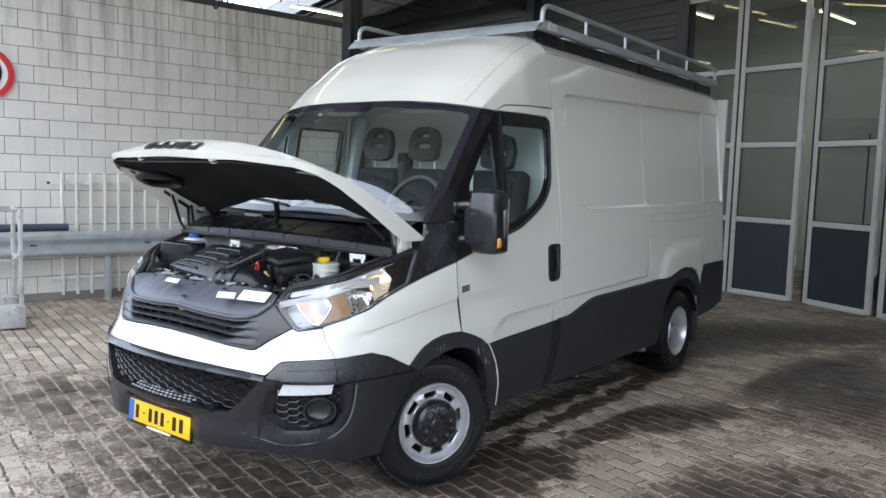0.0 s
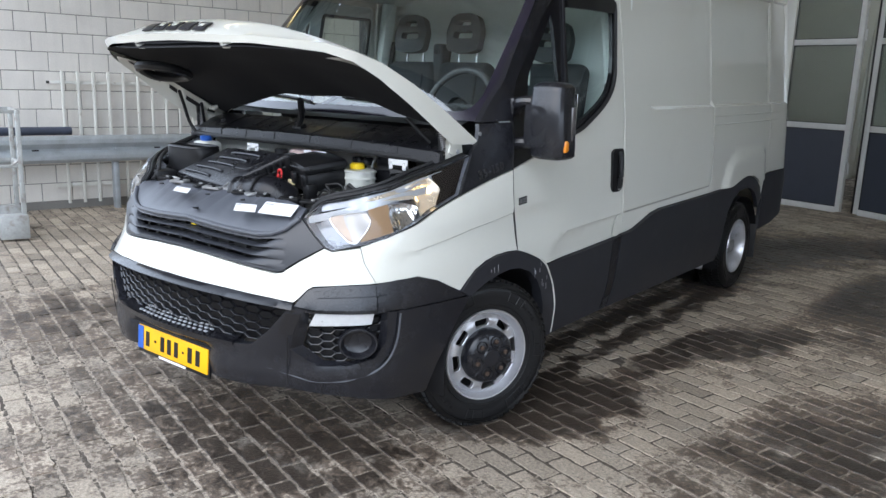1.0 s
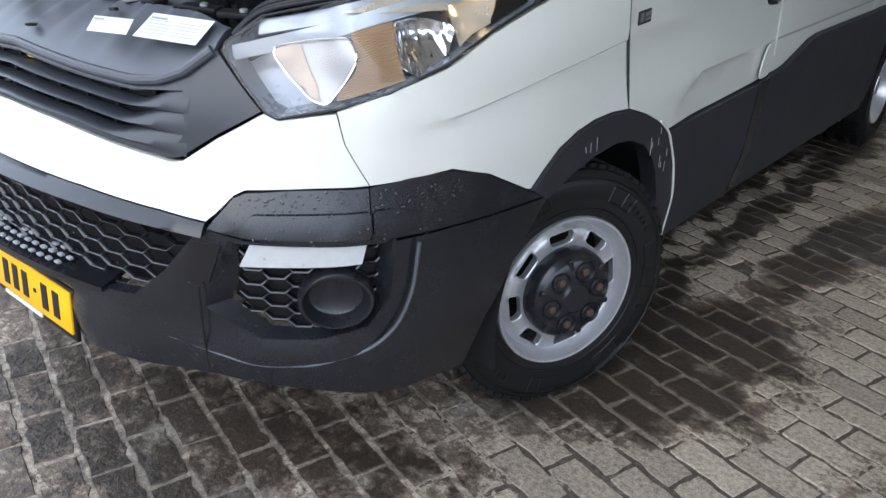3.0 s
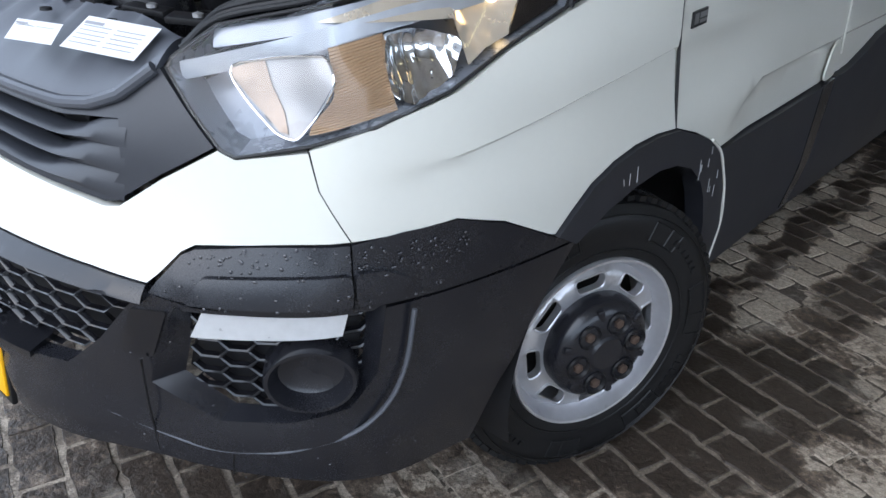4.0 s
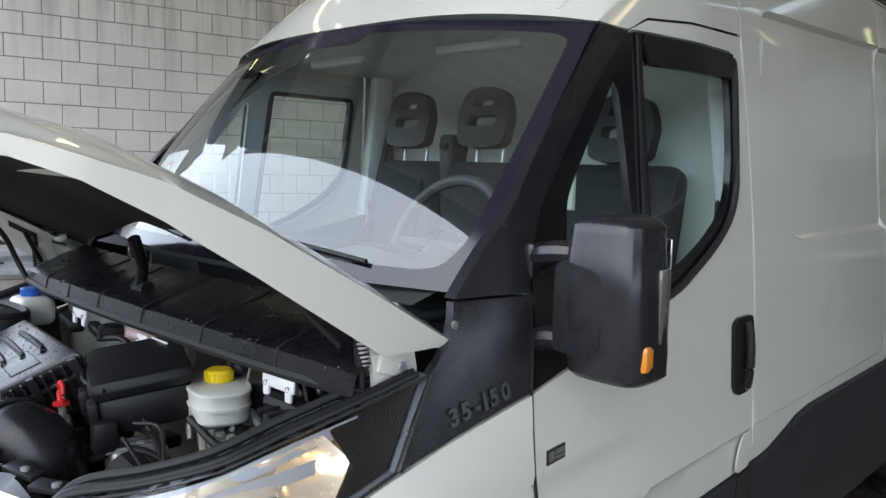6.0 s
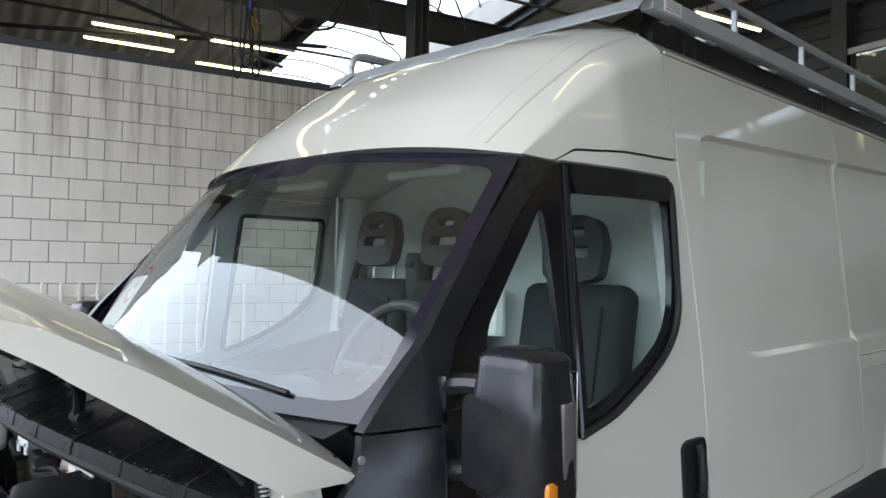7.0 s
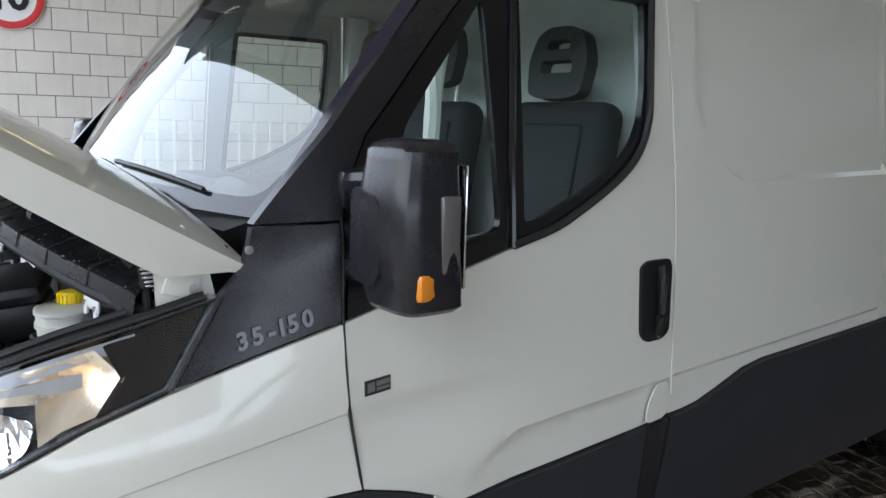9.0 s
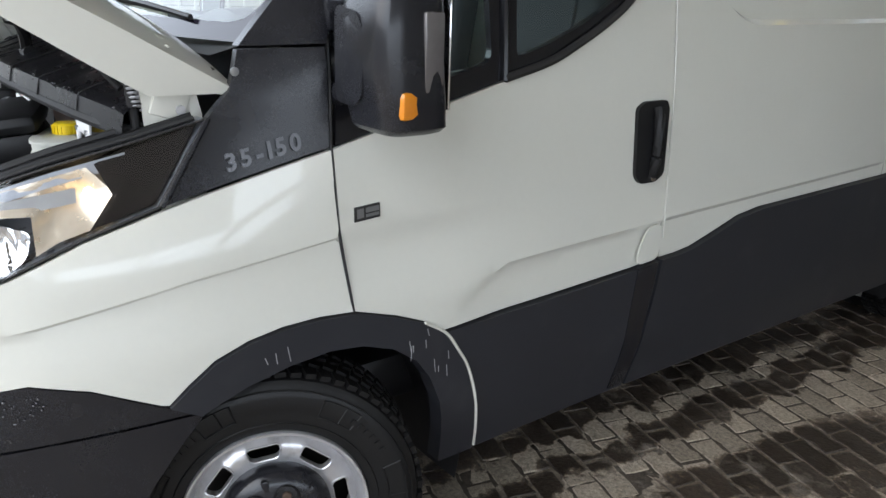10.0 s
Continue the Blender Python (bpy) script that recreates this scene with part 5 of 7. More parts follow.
def wheel(name, x, y, z, side, steer, label, dual=False):
    """A steel van wheel; its outer face looks along +X before side and steer turn it."""
    w = part(name, spin([(-.10, .205), (-.108, .24), (-.105, .30), (-.085, .334), (-.05, .343), (.05, .343), (.085, .334), (.103, .310), (.1045, .300), (.1045, .270), (.102, .262), (.104, .250), (.101, .235), (.096, .216), (.08, .208), (-.08, .208), (-.10, .205)], (0, 0, 0), "X", 72), TYRE, van, label)
    w.matrix_world = pose(x, y, z, 0, 0, steer + (0 if side > 0 else 180))
    part("tread", tread(bmesh.new(), .343, .19), TYRE, w)
    # raised bars on the sidewall in place of lettering
    bm = bmesh.new()
    for a0, n in ((35, 9), (120, 6), (215, 9), (300, 6)):
        for k in range(n):
            q = math.radians(a0 + 4.2 * k)
            bmesh.ops.create_cube(bm, size=1, matrix=pose(.1055, 0, 0) @ pose(0, 0, 0, math.degrees(q)) @ Matrix.Translation((0, 0, .283)) @ Matrix.Diagonal((.005, .012, .022 if n > 7 else .012, 1)))
    for a0, a1 in ((18, 34), (60, 84), (160, 178), (205, 226), (262, 290), (320, 338)):
        for rr in (.262, .306):
            hose([(.1048, rr * -math.sin(math.radians(a)), rr * math.cos(math.radians(a))) for a in np.linspace(a0, a1, 8)], .0022, bm, 4, round_line=False)
        for a in (a0, (a0 * .6 + a1 * .4), a1):
            hose([(.1048, rr * -math.sin(math.radians(a)), rr * math.cos(math.radians(a))) for rr in (.262, .306)], .0022, bm, 4, round_line=False)
    for rr in (.237, .318):
        hose([(.1025, rr * math.cos(q), rr * math.sin(q)) for q in [2 * math.pi * k / 60 for k in range(60)]], .0022, bm, 4, True, False)
    tagged(part("sidewall_bar", bm, TYRE, w, "", 0), "raised bars on the sidewall", "", "", "stuff")
    lip = [(-.085, .205), (.072, .206), (.088, .213), (.098, .2145), (.104, .212), (.103, .206), (.092, .202), (.078, .197)]
    rim = part("rim", spin(lip + ([(.0, .192), (-.05, .189), (-.075, .187)] if dual else [(.066, .192), (.060, .186)]), (0, 0, 0), "X", 72), STEEL, w, "silver steel rim")
    # disc with its ring of rounded slots, dished or deep
    RR = [0, .05, .085, .118, .132, .160, .178, .186, .190]
    HH = [-.02, -.02, -.02, -.03, -.04, -.055, -.065, -.07, -.075] if dual else [.07, .07, .072, .078, .0815, .083, .078, .070, .060]

    def face(a, b, o):
        return (float(np.interp(math.hypot(a, b), RR, HH)) + o, a, b)

    slots = []
    for k in range(8):
        q = math.radians(45 * k + 9)
        slots.append(round_poly([(r * math.cos(q + e), r * math.sin(q + e)) for r, e in ((.138, -.25), (.176, -.24), (.176, .24), (.138, .25))], .018, 4))
    circle = [(.190 * math.cos(2 * math.pi * k / 64), .190 * math.sin(2 * math.pi * k / 64)) for k in range(64)]
    part("disc", patch(circle, face, step=.02, thick=.02, holes=slots), STEEL, w, "silver steel disc with slots", 40)
    for sl in slots:
        part("slot_rim", hose([face(a, b, .001) for a, b in sl], .0028, n=5, closed=True, round_line=False), STEEL, w)
    part("dark_well", spin([(-.02, .0), (-.02, .19)], (0, 0, 0), "X", 32), BLACK, w)
    if not dual:
        cap = [(.078, .126), (.112, .126), (.126, .118), (.138, .098), (.140, .045), (.145, .038), (.146, 0)]
        part("hub_cap", spin(cap, (0, 0, 0), "X", 48), PLASTIC, w, "dark plastic hub cover")
        for k in range(6):
            q = math.radians(60 * k + 14)
            c = Vector((.1395, .076 * math.cos(q), .076 * math.sin(q)))
            part("bolt_cup", spin([(.002, .029), (.006, .027), (.001, .024), (-.004, .021), (-.004, .0)], c, "X", 16), BLACK, w)
            part("wheel_bolt", spin([(-.004, .0115), (.006, .0115), (.008, .008), (.008, 0)], c, "X", 6), RUST, w, "rusty wheel bolt")
        for k in range(6):
            q = math.radians(60 * k + 44)
            part("cap_rib", box(.131, .100 * math.cos(q), .100 * math.sin(q), .016, .034, .018, .006, rx=math.degrees(q)), PLASTIC, w)
    else:
        part("axle_hub", spin([(-.02, .09), (.02, .085), (.03, .06), (.07, .05), (.075, 0)], (0, 0, 0), "X", 32), ALU, w)
        for k in range(6):
            q = math.radians(60 * k)
            part("wheel_bolt", spin([(0, .013), (.03, .013), (.032, 0)], (.0, .075 * math.cos(q), .075 * math.sin(q)), "X", 6), ALU, w)
    return w


wheel("front_wheel", .910, .076, .343, 1, FRONT_STEER, "front wheel with dusty tyre and silver steel rim")
wheel("front_wheel", -.910, .076, .343, -1, FRONT_STEER, "front wheel with dusty tyre and silver steel rim")
for f in (1, -1):
    wheel("rear_wheel", f * .885, 3.52, .343, f, 0, "outer rear wheel with a deep silver rim", True)
    part("inner_tyre", spin([(-.09, .2), (-.10, .30), (-.07, .335), (.07, .335), (.10, .30), (.09, .2)], (f * .65, 3.52, .343), "X", 40), TYRE, van)
    part("mud_flap", box(f * .85, 3.97, .36, .30, .012, .36, .004), RUBBER, van, "black rear mud flap")
    part("axle", rod((0, 3.52, .34), (f * .6, 3.52, .34), .06), BLACK, van)
part("exhaust_tip", rod((.80, 2.93, .27), (.92, 2.98, .262), .032, n=14), STEEL, van, "short side exhaust tip")

# ---- headlamps ----
LAMP = [(.688, 1.018), (.683, 1.004), (.74, .952), (.80, .902), (.828, .893), (.95, .918), (1.06, .95), (1.184, .994), (1.32, 1.046), (1.463, 1.090), (1.52, 1.165), (1.578, 1.248), (1.424, 1.206), (1.28, 1.17), (1.137, 1.131), (.95, 1.098), (.768, 1.066)]
SMOKE = [(1.335, 1.056), (1.46, 1.094), (1.515, 1.165), (1.565, 1.238), (1.42, 1.198), (1.36, 1.17), (1.385, 1.115)]
BLADE_MAT = mat("ribbed_lamp_strip", (0.34, 0.36, 0.40), 0.3, 0.3, var=0.1, fine=200, bump=0.4)
SMOKED = mat("smoked_lamp_end", (0.012, 0.010, 0.010), 0.22, rvar=0.02, var=0.1, bump=0.0)
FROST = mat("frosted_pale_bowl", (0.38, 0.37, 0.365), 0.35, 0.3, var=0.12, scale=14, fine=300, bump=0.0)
# The bulb's warm glow is put into this reflector's colour.
WARM = mat("warm_glow_reflector", (0.90, 0.80, 0.66), 0.25, 0.6, var=0.05, bump=0.0)
LAMPGREY = mat("lamp_housing_silver", (0.24, 0.26, 0.30), 0.28, 0.4, var=0.15, scale=9, bump=0.0)
SHELF = mat("hazy_lamp_shelf", (0.55, 0.58, 0.62), 0.2, 0.35, var=0.1, scale=20, bump=0.0)
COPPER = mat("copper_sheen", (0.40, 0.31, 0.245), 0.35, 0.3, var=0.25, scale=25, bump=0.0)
PEACH = mat("amber_reflector", (0.46, 0.32, 0.20), 0.3, 0.4, var=0.12, fine=220, bump=0.35)
BULB = glow_mat("warm_bulb", (1.0, 0.70, 0.34), 5.0)


def bowl(f, s, z, r, depth, turn=0.0):
    """Matrix at a place on the lamp's inner floor, looking out."""
    c, o = Vector(skin(f * s, z, -depth)), Vector(skin(f * s, z, 0.05))
    d = ((o - c).normalized() + Vector((0, -1.1, 0))).normalized()
    return Matrix.Translation(c) @ d.to_track_quat("Z", "Y").to_matrix().to_4x4()


for f in (1, -1):
    L = [(f * s, z) for s, z in LAMP]
    lamp = part("headlamp", patch(L, skin, step=0.05, lift=0.003, thick=0.0), LENS, van, "clear swept headlamp with chrome and amber inside", 60)
    lamp.visible_shadow = False
    part("lamp_seal", hose([skin(s, z, 0.0) for s, z in L], 0.0032, n=6, closed=True, round_line=False), RUBBER, lamp)
    part("lamp_floor", patch(L, skin, step=0.06, lift=-0.085, thick=-0.085), LAMPGREY, lamp, "silver lamp housing")
    part("smoked_end", patch([(f * s, z) for s, z in SMOKE], skin, step=0.03, lift=-0.016, thick=0.03), SMOKED, lamp, "smoked dark rear end")
    part("light_strip", loft(lambda u, v: skin(f * (.76 + .66 * u), float(np.interp(.76 + .66 * u, [.76, .95, 1.137, 1.28, 1.42], [1.058, 1.088, 1.121, 1.158, 1.19])) - .026 * v, -0.014 - 0.012 * v), 40, 4), BLADE_MAT, lamp, "ribbed clear strip")
    # Shelf edge, widened and paled to paint in the haze across the lamp.
    part("shelf_edge", loft(lambda u, v: skin(f * (.70 + .62 * u), float(np.interp(.70 + .62 * u, [.70, .95, 1.137, 1.32], [1.012, 1.066, 1.104, 1.132])) - .030 * v, -0.010 - 0.022 * v), 30, 3), SHELF, lamp)
    # main bowl: a deep frosted shell with a bright rim on its inner side
    MB = round_poly([(f * .798, 1.016), (f * .845, .968), (f * .895, .926), (f * .93, .920), (f * .978, .968), (f * 1.006, 1.012), (f * .998, 1.042), (f * .90, 1.034)], .03, 3)
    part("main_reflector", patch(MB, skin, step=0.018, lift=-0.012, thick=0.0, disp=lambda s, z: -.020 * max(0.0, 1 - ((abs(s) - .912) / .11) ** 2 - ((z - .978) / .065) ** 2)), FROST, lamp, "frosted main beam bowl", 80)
    # Copper reflection laid over the bowl as a coloured patch.
    part("copper_sheen", patch([(f * s, z) for s, z in [(.806, 1.012), (.846, .971), (.897, .930), (.913, .928), (.905, .955), (.882, .990), (.868, 1.028), (.835, 1.020)]], skin, step=0.018, lift=-0.0085, thick=0.0, disp=lambda s, z: -.020 * max(0.0, 1 - ((abs(s) - .912) / .11) ** 2 - ((z - .978) / .065) ** 2)), COPPER, lamp, "copper reflection painted inside the bowl", 80)
    part("bowl_rim", hose([skin(s, z, -.010) for s, z in MB], .0022, n=5, closed=True, round_line=False), CHROME, lamp)

    def amber(u, v):
        # fine level ribs
        k = round(v * 56)
        s0, s1 = 1.004 - .05 * smoothstep(.45, 1, v), 1.106 - .012 * math.sin(math.pi * v)
        z0, z1 = 1.050 - .122 * v, 1.070 - .102 * v
        return skin(f * (s0 + (s1 - s0) * u), z0 + (z1 - z0) * u, -.021 - .0022 * (k % 2))

    part("amber_field", loft(amber, 8, 56), PEACH, lamp, "ribbed amber field", 0)
    SB = [(f * s0, z0) for s0, z0 in round_poly([(1.10, 1.068), (1.090, .992), (1.13, .974), (1.19, .994), (1.222, 1.018), (1.234, 1.062), (1.17, 1.076)], .014, 3)]
    flutes = [[(f * (1.10 + .026 * k + e), .98 + .008 * k), (f * (1.108 + .026 * k + e), 1.02), (f * (1.104 + .026 * k + e), 1.07)] for k in range(1, 5) for e in (-.001, .001)]

    def fluted(s0, z0):
        # a dished bowl of upright flutes
        t = (abs(s0) - 1.10 - .008 * (1 - abs(z0 - 1.02) / .05)) / .026
        return -.036 * max(0.0, 1 - ((abs(s0) - 1.163) / .075) ** 2 - ((z0 - 1.024) / .055) ** 2) - .006 * abs(math.sin(math.pi * t))

    part("side_bowl", patch(SB, skin, step=0.010, lift=-0.006, thick=0.012, disp=fluted, lines=flutes), CHROME, lamp, "fluted chrome bowl", 60)
    bm = spin([(-.02, .0), (-.015, .010), (.0, .013), (.012, .008), (.016, 0)], skin(f * 1.345, 1.112, -.042), "Z", 14)
    part("bulb", bm, BULB, lamp, "lit warm position bulb")
    WP = [(f * 1.238, 1.022), (f * 1.28, 1.042), (f * 1.345, 1.060), (f * 1.392, 1.115), (f * 1.345, 1.165), (f * 1.14, 1.118), (f * .99, 1.082), (f * 1.236, 1.086)]
    part("rear_reflector", patch(WP, skin, step=0.018, lift=-0.016, thick=0.0, disp=lambda s0, z0: -.034 * smoothstep(0, .045, edge_dist((s0, z0), WP))), WARM, lamp, "reflector tinted warm for the bulb's glow", 80)
    # moulded rib between lamp and pillar cover
    part("lamp_edge", hose([skin(f * s, z, 0.006) for s, z in [(1.468, 1.092), (1.525, 1.168), (1.582, 1.25)]], 0.006, n=6), PLASTIC, van)

# ---- mirrors ----
def mirror(f):
    mr = part("door_mirror", mirror_shell(), PLASTIC, van, "tall black door mirror on two arms")
    mr.matrix_world = Matrix.Diagonal((f, 1, 1, 1)) @ pose(1.145, .265, 1.40, 0, 0, 0)
    part("mirror_glass", box(0.0, .072, .0, .145, .006, .24, .02), CHROME, mr, "mirror glass")
    part("indicator", box(.079, -.020, -.104, .030, .075, .056, .012, rz=14), AMBER, mr, "amber side indicator")
    part("indicator_cover", box(.086, .022, -.01, .012, .050, .15, .006, rz=8), mat_smoke, mr, "smoked indicator cover")
    part("cover_panel", panel_plate(), PLASTIC, mr, "inset cover panel")
    for z in (.075, -.105):
        part("mirror_arm", hose([(-.20, -.02, z - .02), (-.16, -.03, z), (-.10, -.02, z + .005), (-.04, .0, z)], .027, n=10), PLASTIC, mr, "mirror arm")
        part("arm_foot", box(-.193, -.015, z - .02, .03, .075, .08, .01), PLASTIC, mr)
    return mr


def mirror_shell():
    def fn(u, v):
        q = 2 * math.pi * u
        # rounded box section, narrower at the top, deeper in front
        n = 4.2
        c, s = math.cos(q), math.sin(q)
        x = .091 * math.copysign(abs(c) ** (2 / n), c)
        y = .080 * math.copysign(abs(s) ** (2 / n), s)
        z = -.150 + .295 * v
        k = 1 - .10 * smoothstep(.6, 1, v) - .05 * smoothstep(.2, 0, v)
        return (x * k + .012 * (v - .5) * -1, y * k * (1 if y < 0 else .95) - .012 * math.sin(math.pi * v), z)

    bm = loft(fn, 48, 18)
    bmesh.ops.remove_doubles(bm, verts=bm.verts, dist=.0005)
    for z0, d, k in ((.145, .013, .86), (-.15, -.010, .88)):
        rim = [e for e in bm.edges if e.is_boundary and (e.verts[0].co.z > 0) == (z0 > 0)]
        for st in range(3):
            r = bmesh.ops.extrude_edge_only(bm, edges=rim)
            vs = [g for g in r["geom"] if isinstance(g, bmesh.types.BMVert)]
            rim = [g for g in r["geom"] if isinstance(g, bmesh.types.BMEdge)]
            for v in vs:
                v.co.x *= k - .12 * st
                v.co.y *= k - .12 * st
                v.co.z += d * (1 - .4 * st)
        bmesh.ops.contextual_create(bm, geom=rim)
    return bm


def panel_plate():
    bm = bmesh.new()
    out = round_poly([(-.098, -.115), (-.098, .075), (.0, .06), (.020, .03), (.016, -.09), (-.01, -.112)], .03, 4)
    a = [bm.verts.new((x, -.0915 if x > -.05 else -.084, z)) for x, z in out]
    b = [bm.verts.new((x, -.045, z)) for x, z in out]
    bm.faces.new(a)
    for k in range(len(out)):
        n = (k + 1) % len(out)
        bm.faces.new((a[k], a[n], b[n], b[k]))
    return bm


mat_smoke = mat("smoked_lens", (0.12, 0.11, 0.11), 0.15, var=0.1, bump=0.0, coat=0.6)
mirror(1)
mirror(-1)

# ---- door handle, badge, script, screw ----
hd = part("door_handle", patch(round_poly([(2.803, 1.205), (2.835, 1.222), (2.930, 1.222), (2.942, 1.20), (2.936, 1.005), (2.90, .985), (2.83, .985), (2.808, 1.01)], .03, 4), skin, step=0.03, lift=0.012, thick=0.02), BLACK, van, "black door handle plate")
part("grip", hose([skin(s, z, o) for s, z, o in [(2.885, 1.205, .014), (2.885, 1.17, .022), (2.882, 1.10, .026), (2.88, 1.04, .022), (2.88, 1.005, .014)]], .016, n=10), BLACK, hd, "black grip")
part("lock", spin([(0, .012), (.004, .012), (.005, 0)], skin(2.885, 1.0, .012), "X", 16), CHROME, hd)
BADGE_GREY = mat("badge_grey", (0.13, 0.13, 0.13), 0.4, bump=0.05)
bd = part("badge", patch([(1.8752, 1.0428), (1.9408, 1.0479), (1.9408, 1.0152), (1.8752, 1.0101)], skin, step=0.04, lift=0.004, thick=0.004), mat("badge_black", (0.02, 0.02, 0.02), 0.4, bump=0.0), van, "small dark dealer badge")
part("mark", patch([(1.8801, 1.0385), (1.8982, 1.0402), (1.8982, 1.0195), (1.8801, 1.0170)], skin, step=0.04, lift=0.0055, thick=0.001), BADGE_GREY, bd)
part("mark", patch([(1.9031, 1.0402), (1.9375, 1.0428), (1.9375, 1.0316), (1.9031, 1.0290)], skin, step=0.04, lift=0.0055, thick=0.001), BADGE_GREY, bd)
part("mark", patch([(1.9031, 1.0256), (1.9375, 1.0281), (1.9375, 1.0213), (1.9031, 1.0187)], skin, step=0.04, lift=0.0055, thick=0.001), BADGE_GREY, bd)
p0, p1 = Vector(skin(1.60, 1.160, 0.004)), Vector(skin(1.755, 1.197, 0.004))
xa = (p1 - p0).normalized()
za = xa.cross((Vector(skin(1.68, 1.24, 0.004)) - p0)).normalized()
ya = za.cross(xa)
m = Matrix.Translation((p0 + p1) / 2) @ Matrix((xa, ya, za)).transposed().to_4x4()
SILVER = mat("dark_chrome", (0.11, 0.11, 0.115), 0.28, 0.9, bump=0.0)
for i, ch in enumerate("35-150"):
    dx = (-.068, -.037, -.008, .014, .038, .070)[i]
    part("figure", text_mesh(ch, .048, m @ Matrix.Translation((dx, 0, 0)), .006, shear=.12, weight=.035), SILVER, van, "dark chrome model figure")
part("screw", spin([(0, .009), (.004, .009), (.005, .004), (.005, 0)], skin(1.645, 1.338, .006), "X", 12), ALU, van)
# roof aerial
ae = part("aerial", hose([(-.575, .665, 2.20), (-.57, .72, 2.235), (-.55, .80, 2.29)], .008, n=6, ring=lambda i: 1.6 - .08 * i), BLACK, van, "short black roof aerial")
part("whip", rod((-.55, .80, 2.29), (-.47, 1.06, 2.53), .003, n=6), BLACK, ae)

# ---- bonnet, standing open ----
SCRIPT = mat("dark_script", (0.03, 0.03, 0.035), 0.3, bump=0.0)
HOOD_Y = [-.90, -.86, -.73, -.551, -.396, -.177, .06]
HOOD_Z = [1.655, 1.672, 1.676, 1.634, 1.568, 1.452, 1.318]


def hood(u, v, drop=0.0, bulge=.094, fall=-.08):
    a = 2 * u - 1
    w = .918 - .078 * v ** 3.5
    y0, y1 = .035 - .12 * (1 - a * a), -.90 + .24 * abs(a) ** 3.3
    y = y0 + (y1 - y0) * v
    z = float(np.interp(y, HOOD_Y, HOOD_Z)) + bulge * (1 - a * a) * (1 - fall * v) - .036 * abs(a) ** 6 * (1 - .75 * v ** 3) - .047 * smoothstep(.80, 1.02, v) * (1 - abs(a) ** 3)
    return (w * a, y, z - drop)


bonnet = part("bonnet", loft(hood, 64, 48), WHITE, van, "ivory white bonnet standing open", 50)


def lip_height(k):
    # deepest a little ahead of the hinge, cut away behind it
    return float(np.interp(k, [0, .05, .25, .32, .6, .8, 1], [.012, .022, .100, .099, .084, .065, .036]))


def lip(u, v):
    # folded edge: down both sides and round the front, leaning inward
    k = u * 3
    if k < 1:
        p, h = hood(1.0, k), lip_height(k)
    elif k < 2:
        p, h = hood(2 - k, 1.0), .028 + .008 * (2 * k - 3) ** 6
    else:
        p, h = hood(0.0, 3 - k), lip_height(3 - k)
    n = Vector((p[0], (p[1] + .35) * .8, 0)).normalized()
    g = -.014 * v
    return (p[0] + n.x * g, p[1] + n.y * g, p[2] - h * v)


part("bonnet_edge", loft(lip, 120, 4), WHITE, bonnet, "folded white edge", 50)


def frame_fn(u, v, f, low=0.0):
    # pressed inner frame along the side, from the folded edge in to the liner
    k = .02 + .93 * u
    p = Vector(lip(k / 3 if f > 0 else 1 - k / 3, 1.0))
    q = Vector(hood(.5 + f * .5 * .865, k, .045, .085, .25))
    return p + (q - p) * v + Vector((0, 0, .016 * math.sin(math.pi * v) - low))


for f in (1, -1):
    fr = part("inner_frame", loft(lambda u, v: frame_fn(u, v, f), 24, 6), WHITE, bonnet, "pressed white inner frame", 50)
    for k0, k1 in ((.10, .17), (.24, .37), (.45, .52), (.60, .74), (.82, .88)):
        part("frame_slot", loft(lambda u, v: frame_fn(k0 + (k1 - k0) * u, .5 + .22 * v, f, .003), 4, 2), BLACK, fr, "dark slot in the frame")


def liner(u, v):
    a = 2 * u - 1
    v2 = .02 + .965 * v
    p = hood(.5 + .5 * a * .885, v2, 0, .085, .25)
    wob = .006 * math.sin(9 * u + 4 * v) + .014 * math.cos(3 * math.pi * a) * (1 - v)
    return (p[0], p[1] - (.02 * math.sin(5 * math.pi * u) if v == 0 else 0), p[2] - .024 - .012 * math.sin(math.pi * v) - wob * .6)


part("liner", loft(liner, 40, 24), LINER, bonnet, "black felt sound liner", 60)
part("liner_back", loft(lambda u, v: Vector(liner(u, v)) + Vector((0, 0, .018)), 40, 24), LINER, bonnet)
ll = bmesh.new()
hose([(-.72, -.50, 1.535), (-.66, -.62, 1.57), (-.52, -.68, 1.585), (-.42, -.60, 1.575), (-.48, -.47, 1.545), (-.63, -.42, 1.53)], .022, ll, 8, True)
part("air_duct", ll, BLACK, bonnet, "black oval air duct under the bonnet")
for i in range(5):
    def mark(u, v, i=i):
        uu = .385 + .052 * i + .038 * u + .010 * (1 - v)
        return Vector(hood(uu, .985 - .075 * v)) + Vector((0, -.004, .005))
    part("mark", loft(mark, 4, 4, .004, (0, -.4, .9)), SCRIPT, bonnet, "dark chrome mark along the bonnet's front edge")
    if i in (1, 2, 4):
        part("mark_gap", loft(lambda u, v: Vector(mark(.3 + .5 * u, .3 + .4 * v)) + Vector((0, -.003, .006)), 2, 2), WHITE, bonnet)
for x in (-.25, .33):
    p = liner(.5 + .5 * x / .8, .96)
    part("bump_stop", spin([(0, .03), (-.02, .022), (-.03, .012), (-.03, 0)], (x, p[1], p[2] + .01), "Z", 14), WHITE, bonnet)

